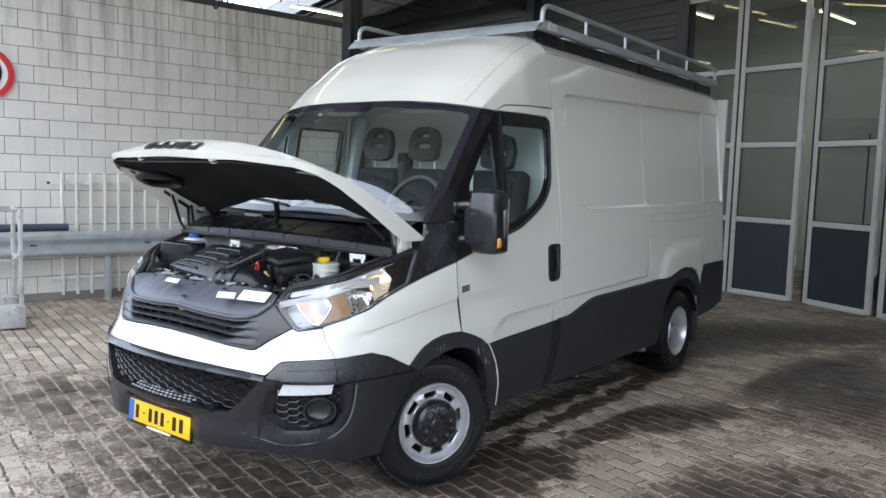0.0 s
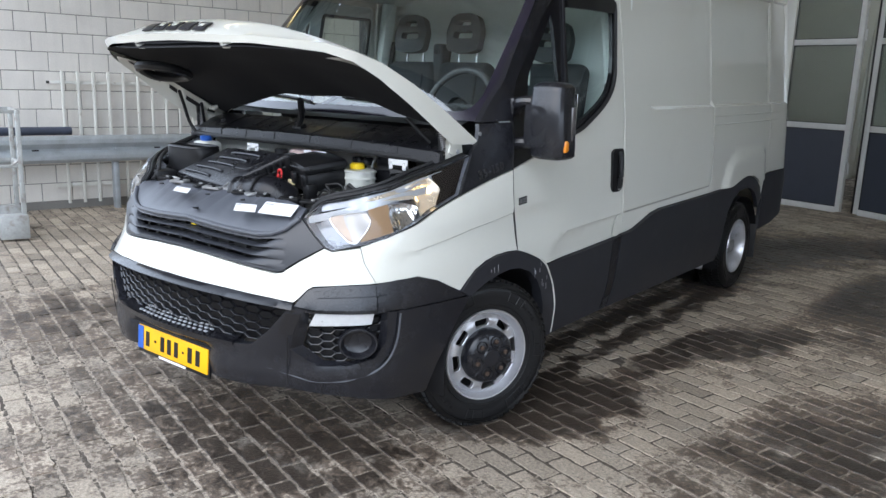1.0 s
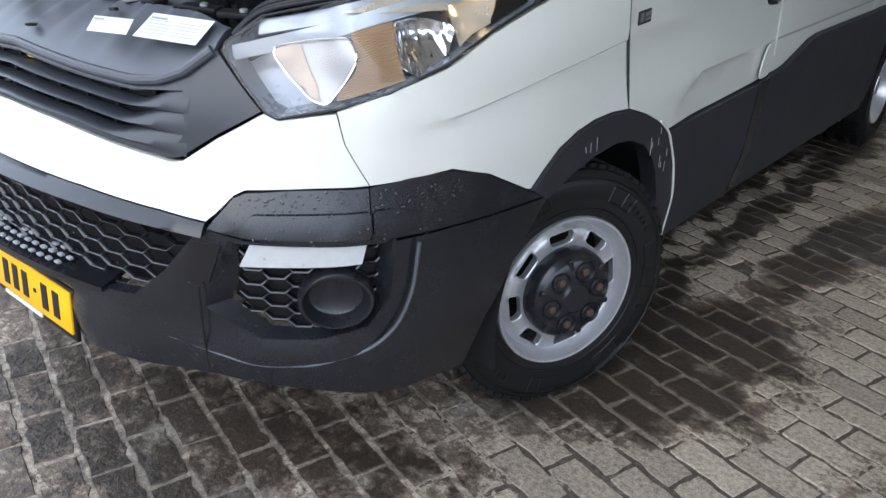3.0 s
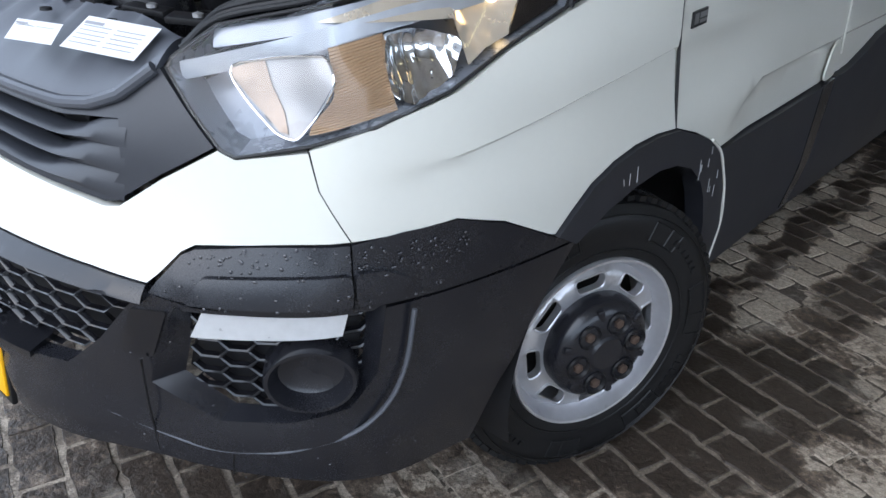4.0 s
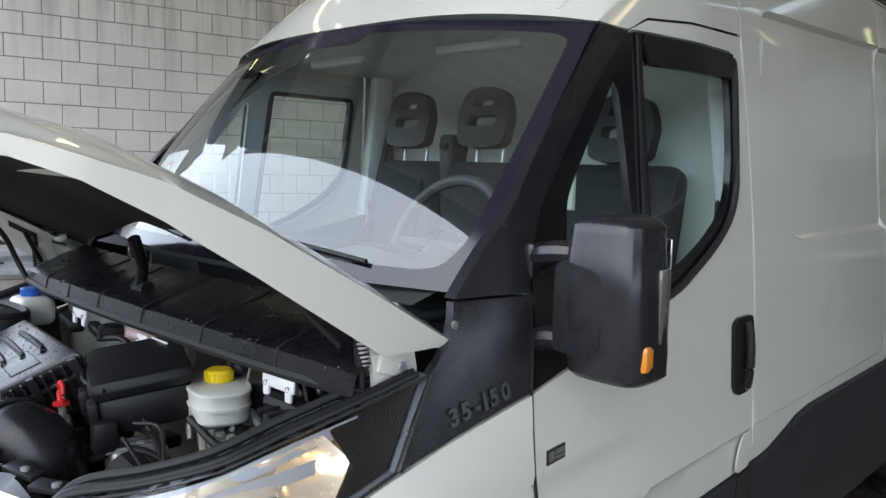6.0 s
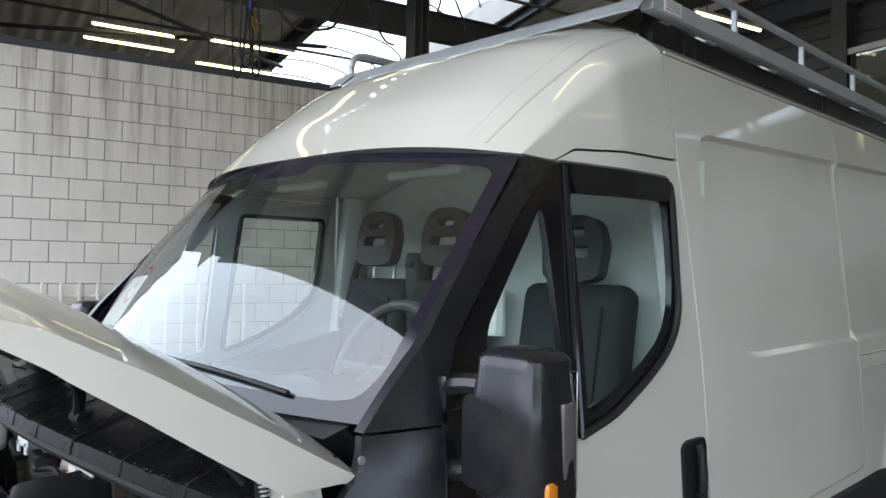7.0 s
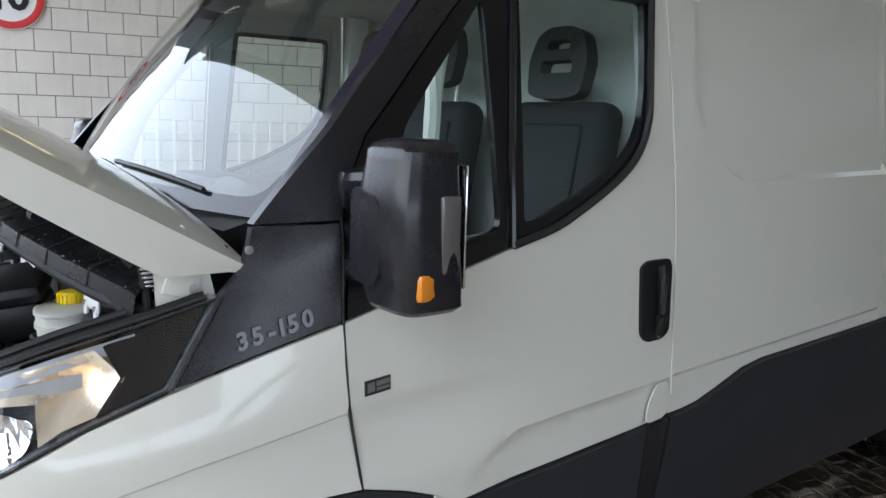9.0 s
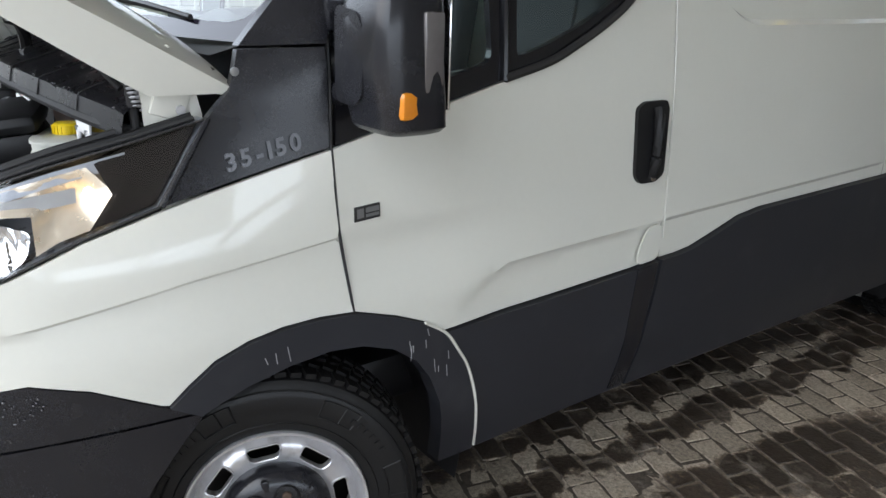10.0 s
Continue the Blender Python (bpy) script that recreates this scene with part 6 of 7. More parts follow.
# hinges, springs and stay
for f in (1, -1):
    hg = part("bonnet_hinge", box(f * .875, -.085, 1.305, .010, .07, .12, .003, rx=-18), WHITE, van, "white bonnet hinge")
    gusset = bmesh.new()
    for e in (0, .006):
        gusset.faces.new([gusset.verts.new((f * (.868 + e), y, z)) for y, z in ((-.145, 1.225), (-.03, 1.225), (-.03, 1.25), (-.045, 1.315), (-.12, 1.34), (-.15, 1.31))])
    part("gusset", gusset, WHITE, hg, "white hinge gusset")
    part("bolt", spin([(0, .011), (.008, .010), (.008, 0)], (f * .876, -.075, 1.262), "X", 8), STEEL, hg)
    part("hinge_arm", box(f * .862, -.125, 1.345, .012, .035, .12, .003, rx=25), WHITE, hg)
    part("hinge_plate", box(f * .83, -.10, 1.375, .10, .03, .02, .004, rx=20), WHITE, hg)
    coil = [(f * .855 + .013 * math.cos(q), -.150 + .013 * math.sin(q) - .012 * k / 90, 1.265 + .078 * k / 90) for k, q in enumerate([k * 2 * math.pi / 10 for k in range(91)])]
    part("spring", hose(coil, .0026, n=5, round_line=False), STEEL, hg, "bright coil spring")
    part("damper", rod((f * .858, -.155, 1.20), (f * .848, -.17, 1.40), .010), BLACK, hg)
    part("stay_arm", rod((f * .80, -.165, 1.30), (f * .72, -.235, 1.40), .008), BLACK, hg)
stay = part("bonnet_catch", hose([(-.01, -.178, 1.30), (.0, -.19, 1.33), (.03, -.20, 1.38), (.06, -.235, 1.45)], .016, n=8), BLACK, van, "black bonnet stay")
part("knuckle", rod((-.03, -.185, 1.312), (.03, -.185, 1.312), .02), BLACK, stay)

# ---- engine bay ----
def lid_panel(u, v):
    s = -.665 + 1.33 * u
    a = abs(s)
    zt = float(np.interp(a, [0, .276, .46, .538, .60, .672], [.945, .93, .925, .934, .955, 1.003]))
    p = Vector(skin(s, zt, 0.006))
    back = Vector((p.x * .93, -.625 - .02 * math.cos(a * 2) + .010 * (int(u * 37) % 3 - 1) * (a < .5), 1.052 - .02 * smoothstep(.5, .67, a)))
    mid = p + Vector((0, .03, .045))
    t = v
    q = p * (1 - t) ** 2 + mid * 2 * t * (1 - t) + back * t * t
    return q


def lip_line(s):
    a = abs(s)
    zt = float(np.interp(a, [0, .276, .46, .538, .60, .672], [.945, .93, .925, .934, .955, 1.003]))
    return Vector(skin(s, zt + .006, 0.010))


lock = part("lock_carrier", loft(lid_panel, 60, 12, .015, (0, 0, -1)), GRILLE, van, "grey cover panel over the radiator", 50)
part("front_lip", hose([lip_line(-.665 + 1.33 * k / 40) for k in range(41)], .011, n=10, round_line=False), GRILLE, lock, "rolled front lip")
# Black bead painted in as the shade below the lip.
part("lip_shadow", hose([lip_line(-.60 + 1.20 * k / 40) + Vector((0, .012, -.014)) for k in range(41)], .008, n=6, round_line=False), BLACK, lock)
for k, (P0, P1, P2) in enumerate([((.369, -.694, 1.041), (.518, -.648, 1.038), (.545, -.717, 1.002)), ((.268, -.770, 1.030), (.360, -.735, 1.030), (.395, -.775, 1.008)), ((-.215, -.730, 1.046), (-.105, -.730, 1.046), (-.06, -.780, 1.034))]):
    A, B, Cc = Vector(P0), Vector(P1), Vector(P2)

    def sheet(u, v, A=A, B=B, Cc=Cc, lift=.006):
        return A + (B - A) * u + (Cc - B) * v + Vector((0, -.3, 1)) * lift

    sh = part("label_sheet", loft(sheet, 4, 4), PAPER, lock, "white printed sticker")
    for r in range(6 if k == 0 else 2):
        y0 = .16 + .13 * r
        for q0, q1 in ((.06, .45), (.52, .90)) if r else ((.04, .30),):
            part("print", loft(lambda u, v: sheet(q0 + (q1 - q0) * u, y0 + (.025 if r else .09) * v, lift=.0075), 1, 1), INK, sh, "grey bar of print", 0)
for x, y in ((.225, -.705), (.385, -.665), (-.2, -.70), (-.42, -.68), (0, -.72)):
    part("clip", spin([(0, .011), (.005, .010), (.006, 0)], (x, y, 1.036), "Z", 12), BLACK, lock, "black push clip")
part("latch_hole", spin([(0, .012), (.004, .014), (.004, .0)], (.02, -.797, .986), "Z", 14), BLACK, lock)
part("latch_hook", box(.02, -.80, .925, .03, .03, .02, .006), YELLOW, grille, "yellow bonnet release tab")
lt = part("bonnet_lock", box(.02, -.615, 1.035, .12, .05, .05, .008), ALU, van, "metal bonnet lock")
for k in range(5):
    part("lever", rod((.02 + .02 * (k - 2), -.64, 1.05), (.03 + .025 * (k - 2), -.59, 1.075), .006, n=6), ALU, lt)
for x, y, w, d, rz, mt in [(.19, -.635, .075, .05, -25, ALU), (.13, -.65, .06, .04, 30, BLACK), (.27, -.632, .05, .04, 5, BLACK), (-.05, -.66, .10, .03, 10, ALU), (-.16, -.65, .06, .05, -15, BLACK), (-.33, -.64, .09, .045, 12, ALU), (-.47, -.62, .07, .05, 25, BLACK), (.42, -.615, .10, .03, 12, BLACK), (.535, -.60, .09, .035, 28, BLACK)]:
    part("carrier_bracket", box(x, y, 1.056, w, d, .012, .003, rz=rz, rx=8), mt, lock, "bright steel bracket" if mt is ALU else "black bracket")
    part("bracket_screw", spin([(0, .009), (.006, .009), (.008, .004), (.008, 0)], (x + .012, y, 1.061), "Z", 10), BLACK if mt is ALU else ALU, lock)
for x in (-.42, -.30, -.20, .14, .24, .36):
    part("strap", box(x, -.605, 1.04, .06, .05, .012, .004, rz=8), BLACK, lock)
part("well", loft(lambda u, v: (-.74 + 1.48 * u, -.58 + .46 * v, .82 + .06 * math.sin(20 * u) * math.sin(13 * v)), 30, 14), BLACK, van, "dark lower engine bay")
part("bay_front", loft(lambda u, v: (-.60 + 1.2 * u, -.60, .70 + .32 * v), 4, 2), BLACK, van)
part("firewall", loft(lambda u, v: (-.86 + 1.72 * u, -.07 + .02 * v, .72 + .52 * v), 4, 2, .03, (0, 1, 0)), mat("grey_firewall", (0.55, 0.56, 0.52), 0.5), van, "grey firewall")
for f in (1, -1):
    rail = [(f * .62, -.64, 1.03), (f * .73, -.545, 1.085), (f * .80, -.43, 1.13), (f * .85, -.27, 1.185), (f * .875, -.12, 1.225)]
    part("inner_wing", loft(lambda u, v: Vector(smooth_line(rail, 6)[round(u * 24)]) + Vector((-f * .10 * v, .02 * v, -.01 - .30 * v * v)), 24, 6), BLACK, van, "dark inner wing")
    top_edge = [(.70, 1.026), (.768, 1.070), (.95, 1.102), (1.137, 1.135), (1.28, 1.174), (1.424, 1.210), (1.56, 1.246)]
    for nm, off, up, r, mt in (("wing_strip", -.008, .004, .005, RUBBER), ("wing_rail", -.022, .006, .008, BLACK), ("wing_groove", -.038, .0, .008, GLOSS), ("wing_seal", -.055, .012, .009, RUBBER)):
        part(nm, hose([Vector(skin(f * ss, zz, off)) + Vector((0, 0, up)) for ss, zz in top_edge], r, n=8), mt, van, "black rubber seal beside the headlamp")
    part("wing_ledge", loft(lambda u, v: Vector(skin(f * (.70 + .86 * u), float(np.interp(.70 + .86 * u, [p[0] for p in top_edge], [p[1] for p in top_edge])), -.004 - .07 * v)) + Vector((0, 0, -.004)), 30, 3), BLACK, van)

# scuttle panel below the windscreen
def scuttle(u, v):
    x = -.90 + 1.77 * u
    a = abs(x) / .9
    yb = .03 * a * a
    prof = [(-.215, 1.224), (-.207, 1.270), (-.196, 1.280), (-.15, 1.298), (-.10, 1.320), (-.05, 1.337), (-.02, 1.352)]
    k = v * 6
    i = min(5, int(k))
    y = prof[i][0] + (prof[i + 1][0] - prof[i][0]) * (k - i)
    z = prof[i][1] + (prof[i + 1][1] - prof[i][1]) * (k - i)
    fold = .004 if int(u * 60) % 12 == 0 and v > .1 else 0
    return (x, y + yb - .05 * (1 - a * a), z - fold - .01 * a * a + .024 * (1 - a * a) * (1 - v))


sc = part("scuttle", loft(scuttle, 60, 12), WETBLACK, van, "wet black scuttle panel", 30)
for x in (-.68, -.45, -.22, .02, .28, .54):
    bm = spin([(0, .022), (.004, .018), (-.004, .013), (-.006, 0)], (0, 0, 0), "Z", 16)
    a = abs(x) / .9
    bmesh.ops.transform(bm, matrix=pose(x, -.125 + .03 * a * a - .05 * (1 - a * a), 1.308, 30) @ Matrix.Diagonal((1.2, .7, 1, 1)), verts=bm.verts)
    part("plug", bm, BLACK, sc)
for x in (-.56, -.33, -.10, .15, .41, .66):
    u0 = (x + .90) / 1.77
    part("scuttle_seam", hose([Vector(scuttle(u0, v)) + Vector((0, -.001, .001)) for v in (.02, .12, .20, .34, .5, .7, .95)], .0022, n=5, round_line=False), RUBBER, sc)
part("scuttle_seal", hose([(-.88, -.185, 1.235), (-.6, -.22, 1.236), (-.3, -.245, 1.242), (0, -.255, 1.244), (.3, -.245, 1.242), (.6, -.22, 1.234), (.80, -.185, 1.225), (.88, -.14, 1.215)], .014, n=8), RUBBER, sc)
for x, w in ((-.30, .09), (.12, .05), (.20, .08), (.66, .11)):
    y = -.24 + .06 * abs(x)
    bk = part("bracket", box(x, y - .01, 1.205, w, .006, .026, .003), PAPER, van, "white bracket")
    for q in (-.35, .35):
        part("bracket_foot", box(x + q * w, y - .012, 1.188, .02, .008, .03, .003), PAPER, bk)
        part("bolt", spin([(0, .006), (.006, .006), (.006, 0)], (x + q * w, y - .018, 1.20), "Y", 6), ALU, bk)
for x in (.215, .235, .255, .275, .295):
    part("relay_fin", box(x, -.245, 1.16, .008, .05, .075, .003), BLACK, van, "black relay fin")

# air filter box
def aligned(m, bm):
    bmesh.ops.transform(bm, matrix=m, verts=bm.verts)
    return bm


AX = [Vector((-.58, -.50, 1.06)), Vector((-.07, -.585, 1.05)), Vector((.20, -.42, 1.212)), Vector((-.325, -.365, 1.20))]


def on_lid(u, v, up=0.0):
    """A place over the lid: u along it, v from its front to its back."""
    p = AX[0] + (AX[1] - AX[0]) * u + (AX[3] - AX[0]) * v * (1 - u) + (AX[2] - AX[1]) * v * u
    return p + Vector((-.05, -.42, .9)) * up


def slab(u0, u1, v0, v1, lo, hi, bevel):
    """A block between two levels over the lid."""
    bm = bmesh.new()
    V = [bm.verts.new(on_lid(u, v, h)) for h in (lo, hi) for u, v in ((u0, v0), (u1, v0), (u1, v1), (u0, v1))]
    for q in ((0, 1, 2, 3), (4, 5, 6, 7), (0, 1, 5, 4), (1, 2, 6, 5), (2, 3, 7, 6), (3, 0, 4, 7)):
        bm.faces.new([V[k] for k in q])
    bmesh.ops.bevel(bm, geom=list(bm.edges), offset=bevel, segments=3, affect="EDGES", profile=0.5)
    return bm



af = part("air_filter", slab(.01, .99, .02, .98, -.13, -.035, .012), BLACK, van, "ribbed black air filter box, wet on top")
part("filter_rim", slab(-.02, 1.02, -.03, 1.03, -.048, -.036, .004), BLACK, af)
part("filter_lid", slab(.0, 1.0, .0, 1.0, -.035, .006, .014), WETBLACK, af, "wet filter lid")
for k in range(5):
    v, u0 = .14 + .17 * k, .10 + .04 * k
    part("lid_rib", hose([on_lid(u0, v, .003), on_lid(u0 + .03, v, .009), on_lid(u0 + .25, v + .01, .010), on_lid(u0 + .46, v, .009), on_lid(u0 + .49, v - .02, .003)], .0075, n=8), WETBLACK, af)
part("lid_field", slab(.62, .90, .45, .72, .004, .009, .003), WETBLACK, af)
for k in range(17):
    part("side_rib", slab(.03 + .057 * k, .042 + .057 * k, -.035, .02, -.11, -.004, .001), BLACK, af)
for k in range(11):
    part("side_rib", slab(.985, 1.025, .04 + .085 * k, .058 + .085 * k, -.11, -.004, .001), BLACK, af)
for u, v in ((1.01, .15), (1.01, .55), (1.01, .9), (.25, -.02), (.75, -.02)):
    part("snap", slab(u - .012, u + .02, v - .03, v + .04, -.06, .002, .003), BLACK, af, "black lid snap")
# open oval inlet duct
ring = [(-.60 + .15 * math.copysign(abs(math.cos(q)) ** .6, math.cos(q)) * .95, -.375 + .075 * math.copysign(abs(math.sin(q)) ** .6, math.sin(q)), 1.185) for q in [2 * math.pi * k / 24 for k in range(24)]]
od = part("inlet_duct", hose(ring, .011, n=8, closed=True, round_line=False), BLACK, van, "open oval inlet duct")
part("duct_wall", loft(lambda u, v: (ring[round(u * 24) % 24][0] * 1.0 + (-.60 - ring[round(u * 24) % 24][0]) * .25 * v, ring[round(u * 24) % 24][1] + (-.375 - ring[round(u * 24) % 24][1]) * .25 * v, 1.185 - .09 * v), 24, 4), BLACK, od)
part("duct_outer", loft(lambda u, v: (ring[round(u * 24) % 24][0] + (ring[round(u * 24) % 24][0] + .60) * (.08 - .02 * math.cos(12 * v)), ring[round(u * 24) % 24][1] + (ring[round(u * 24) % 24][1] + .375) * .12, 1.185 - .12 * v), 24, 8), BLACK, od)
# inlet elbow
ELBOW = [(.05, -.580, 1.035), (.11, -.576, 1.044), (.19, -.564, 1.052), (.25, -.548, 1.046), (.285, -.530, 1.012), (.294, -.52, .92)]
el = part("inlet_elbow", hose(ELBOW, .074, n=22, ring=lambda i: 1.06 if i > 13 else (1.0 if i > 9 else (1.04 if i % 5 < 2 else .95))), WETBLACK, van, "fat black inlet elbow with rain drops")
part("clamp", hose([(.195, -.564 + .078 * math.cos(q), 1.053 + .078 * math.sin(q)) for q in [2 * math.pi * k / 20 for k in range(20)]], .006, n=6, closed=True, round_line=False), BLACK, el)
# fuse and battery cover
FB = pose(.248, -.31, 1.148, 8, 5, -20) @ Matrix.Diagonal((1.18, 1.1, 1, 1))
fb = part("fuse_box", aligned(FB, box(0, 0, -.035, .215, .19, .09, .02)), BLACK, van, "black fuse box cover")
part("fuse_lid", aligned(FB, box(0, 0, .028, .225, .20, .05, .022)), BLACK, fb)
part("lid_crease", aligned(FB, hose([(-.11, -.085, .035), (.02, -.105, .035), (.115, -.07, .035)], .005, n=6)), BLACK, fb)
for x, y in ((.03, -.108), (.10, -.095)):
    part("lid_catch", aligned(FB, box(x, y, -.015, .035, .02, .055, .006)), BLACK, fb)
part("tag", box(.19, -.405, 1.085, .035, .004, .025, rz=20), mat("buff_tag", (0.75, 0.62, 0.35), 0.6), fb, "buff paper tag")
# brake fluid tank on the servo
def oval_tank(rows, m, n=40):
    """A tank of rounded-oblong plan: rows of (height, scale)."""
    def fn(u, v):
        z, k = rows[round(v * (len(rows) - 1))]
        q = 2 * math.pi * u
        c, sn = math.cos(q), math.sin(q)
        return m @ Vector((.102 * k * math.copysign(abs(c) ** .62, c), (.056 + .004 * k) * k * math.copysign(abs(sn) ** .72, sn), z))
    bm = loft(fn, n, len(rows) - 1)
    bmesh.ops.remove_doubles(bm, verts=bm.verts, dist=.0004)
    bmesh.ops.holes_fill(bm, edges=[e for e in bm.edges if e.is_boundary], sides=0)
    return bm


TK = pose(.400, -.20, 1.114, 0, 0, -20) @ Matrix.Diagonal((1.12, 1.12, .82, 1))
bt = part("brake_tank", oval_tank([(-.046, .80), (-.044, .90), (-.036, .95), (-.004, .96), (-.003, 1.02), (.006, 1.02), (.007, .97), (.034, .985), (.036, 1.03), (.043, 1.03), (.046, .99)], TK), MILK, van, "milky brake fluid tank")
part("tank_neck", rod((.395, -.191, 1.13), (.395, -.191, 1.158), .027, n=20), MILK, bt)
part("cap", spin([(0, .031), (.022, .031), (.026, .027), (.026, 0)], (.395, -.191, 1.152), "Z", 24), YELLOW, bt, "yellow filler cap")
bm = bmesh.new()
for k in range(20):
    q = 2 * math.pi * k / 20
    box(.395 + .031 * math.cos(q), -.191 + .031 * math.sin(q), 1.163, .005, .004, .02, rz=math.degrees(q), bm=bm)
part("cap_knurl", bm, YELLOW, bt, "", 0)
part("tank_foot", aligned(pose(.42, -.195, 1.00, 0, 0, -20), box(0, 0, 0, .10, .06, .07, .012)), ALU, bt, "cast master cylinder")
for k in range(4):
    part("tank_leg", rod((.37 + .03 * k, -.225 + .008 * k, 1.04), (.37 + .03 * k, -.215 + .008 * k, .97), .010, n=8), MILK, bt)
sv = part("brake_servo", spin([(0, .0), (0, .10), (.012, .108), (.035, .112), (.04, .117), (.05, .112), (.085, .10), (.09, 0)], (.555, -.15, 1.135), "Y", 40), BLACK, van, "round black brake servo")
part("servo_rim", hose([(.555 + .114 * math.cos(q), -.145, 1.135 + .114 * math.sin(q)) for q in [2 * math.pi * k / 40 for k in range(40)]], .004, n=6, closed=True, round_line=False), ALU, sv, "bright rolled rim")
sv.data.materials[0] = GLOSS
# tanks and caps further back
ct = part("coolant_tank", box(.06, -.17, 1.165, .24, .10, .10, .03, seg=3), PINK, van, "pinkish coolant tank")
part("coolant_cap", spin([(0, .032), (.03, .032), (.034, .026), (.034, 0)], (-.08, -.235, 1.175), "Z", 20), BLACK, ct)
wt = part("washer_tank", box(-.68, -.235, 1.16, .13, .11, .09, .025, seg=3), MILK, van, "washer tank")
part("washer_cap", spin([(0, .030), (.022, .032), (.026, .028), (.026, 0)], (-.69, -.233, 1.205), "Z", 20), BLUE, wt, "blue filler cap")
dp = part("dipstick", rod((.18, -.452, 1.04), (.171, -.456, 1.10), .008, n=10), ALU, van, "engine oil dipstick")
part("dipstick_loop", hose([(.171 + .012 * math.cos(q), -.456, 1.122 + .024 * math.sin(q)) for q in [2 * math.pi * k / 14 for k in range(14)]], .0055, n=8, closed=True, round_line=False), RED, dp, "red pull loop")
part("dipstick_collar", spin([(0, .018), (.006, .018), (.008, .01), (.008, 0)], (.172, -.456, 1.094), "Z", 16), RED, dp)
for name, pts, r, mt in [("hose", [(.62, -.20, 1.16), (.68, -.19, 1.155), (.75, -.17, 1.135), (.80, -.15, 1.12)], .024, BLACK), ("hose", [(.60, -.36, 1.02), (.70, -.29, 1.04), (.78, -.22, 1.05)], .025, BLACK), ("hose", [(-.75, -.60, 1.02), (-.70, -.50, 1.06), (-.72, -.40, 1.08), (-.78, -.30, 1.12)], .02, BLACK), ("hose", [(.40, -.42, 1.0), (.50, -.40, .96), (.60, -.40, .95)], .05, BLACK), ("hose", [(-.45, -.57, 1.02), (-.36, -.60, 1.03), (-.28, -.62, 1.0)], .015, BLACK), ("cable", [(-.10, -.26, 1.17), (.02, -.25, 1.19), (.10, -.27, 1.17), (.12, -.33, 1.12)], .008, BLACK), ("cable", [(.30, -.45, 1.0), (.38, -.38, 1.03), (.47, -.33, 1.0), (.52, -.28, .97)], .008, BLACK), ("cable", [(-.02, -.62, 1.04), (.02, -.58, 1.05), (-.03, -.55, 1.03), (-.08, -.60, 1.0)], .007, BLACK), ("pipe", [(.50, -.31, .98), (.54, -.26, 1.02), (.60, -.25, 1.04)], .006, ALU), ("cable", [(-.83, -.20, 1.24), (-.86, -.22, 1.30), (-.84, -.26, 1.38), (-.76, -.34, 1.46)], .009, BLACK), ("wire", [(-.50, -.58, 1.05), (-.44, -.60, 1.06), (-.40, -.585, 1.05)], .006, ALU)]:
    part(name, hose(pts, r, n=10), mt, van, "black engine bay hose" if r > .014 else "thin engine bay line")
for p, sz in [((.36, -.14, 1.17), (.07, .04, .05)), ((-.20, -.22, 1.17), (.16, .03, .03)), ((-.42, -.21, 1.16), (.20, .04, .03)), ((.72, -.30, 1.06), (.06, .06, .05)), ((.34, -.43, 1.06), (.05, .05, .07)), ((-.62, -.55, 1.05), (.14, .10, .06)), ((.46, -.30, .93), (.12, .10, .08)), ((.62, -.48, .98), (.10, .10, .10))]:
    part("bay_fitting", box(*p, *sz, .008, rz=-12), ALU if sz[2] == .05 and sz[0] == .10 else BLACK, van)
# loom, pipes and casting that fill the bay between the large parts
rl = random.Random(31)
for k in range(34):
    x0, y0 = rl.uniform(-.45, .72), rl.uniform(-.42, -.16)
    pts = [(x0 + (q - 1.5) * rl.uniform(.04, .09), y0 + rl.uniform(-.04, .04), rl.uniform(1.0, 1.10)) for q in range(4)]
    part("loom", hose(pts, rl.uniform(.004, .011), n=7), rl.choice([BLACK, RUBBER, BLACK, WETBLACK, ALU]), van, "engine bay loom")
for p, sz, mt in [((.62, -.36, .99), (.16, .12, .07), ALU), ((.48, -.40, .95), (.14, .10, .08), BLACK), ((.34, -.36, .98), (.10, .12, .10), ALU), ((.10, -.33, 1.06), (.14, .10, .08), BLACK), ((-.05, -.30, 1.09), (.10, .07, .06), BLACK), ((.38, -.13, 1.18), (.12, .05, .03), WETBLACK), ((.70, -.22, 1.13), (.12, .06, .05), BLACK)]:
    cast = part("casting", box(*p, *sz, .014, rz=-14, seg=3), mt, van, "cast engine part")
    for q in (-.3, 0, .3):
        part("casting_rib", box(p[0] + q * sz[0], p[1] - .2 * sz[1], p[2] + sz[2] / 2, .012, sz[1] * .9, .012, .003, rz=-14), mt, cast)
    part("casting_bolt", spin([(0, .009), (.008, .009), (.009, 0)], (p[0] + .2 * sz[0], p[1], p[2] + sz[2] / 2), "Z", 6), STEEL, cast)
for q0, q1 in (((.24, -.20, 1.195), (.26, -.21, 1.10)), ((.10, -.215, 1.20), (.12, -.225, 1.10))):
    part("strut", aligned(Matrix(), rod(q0, q1, .014, n=8)), PAPER, van, "white bracket strut")
rnd2 = random.Random(11)
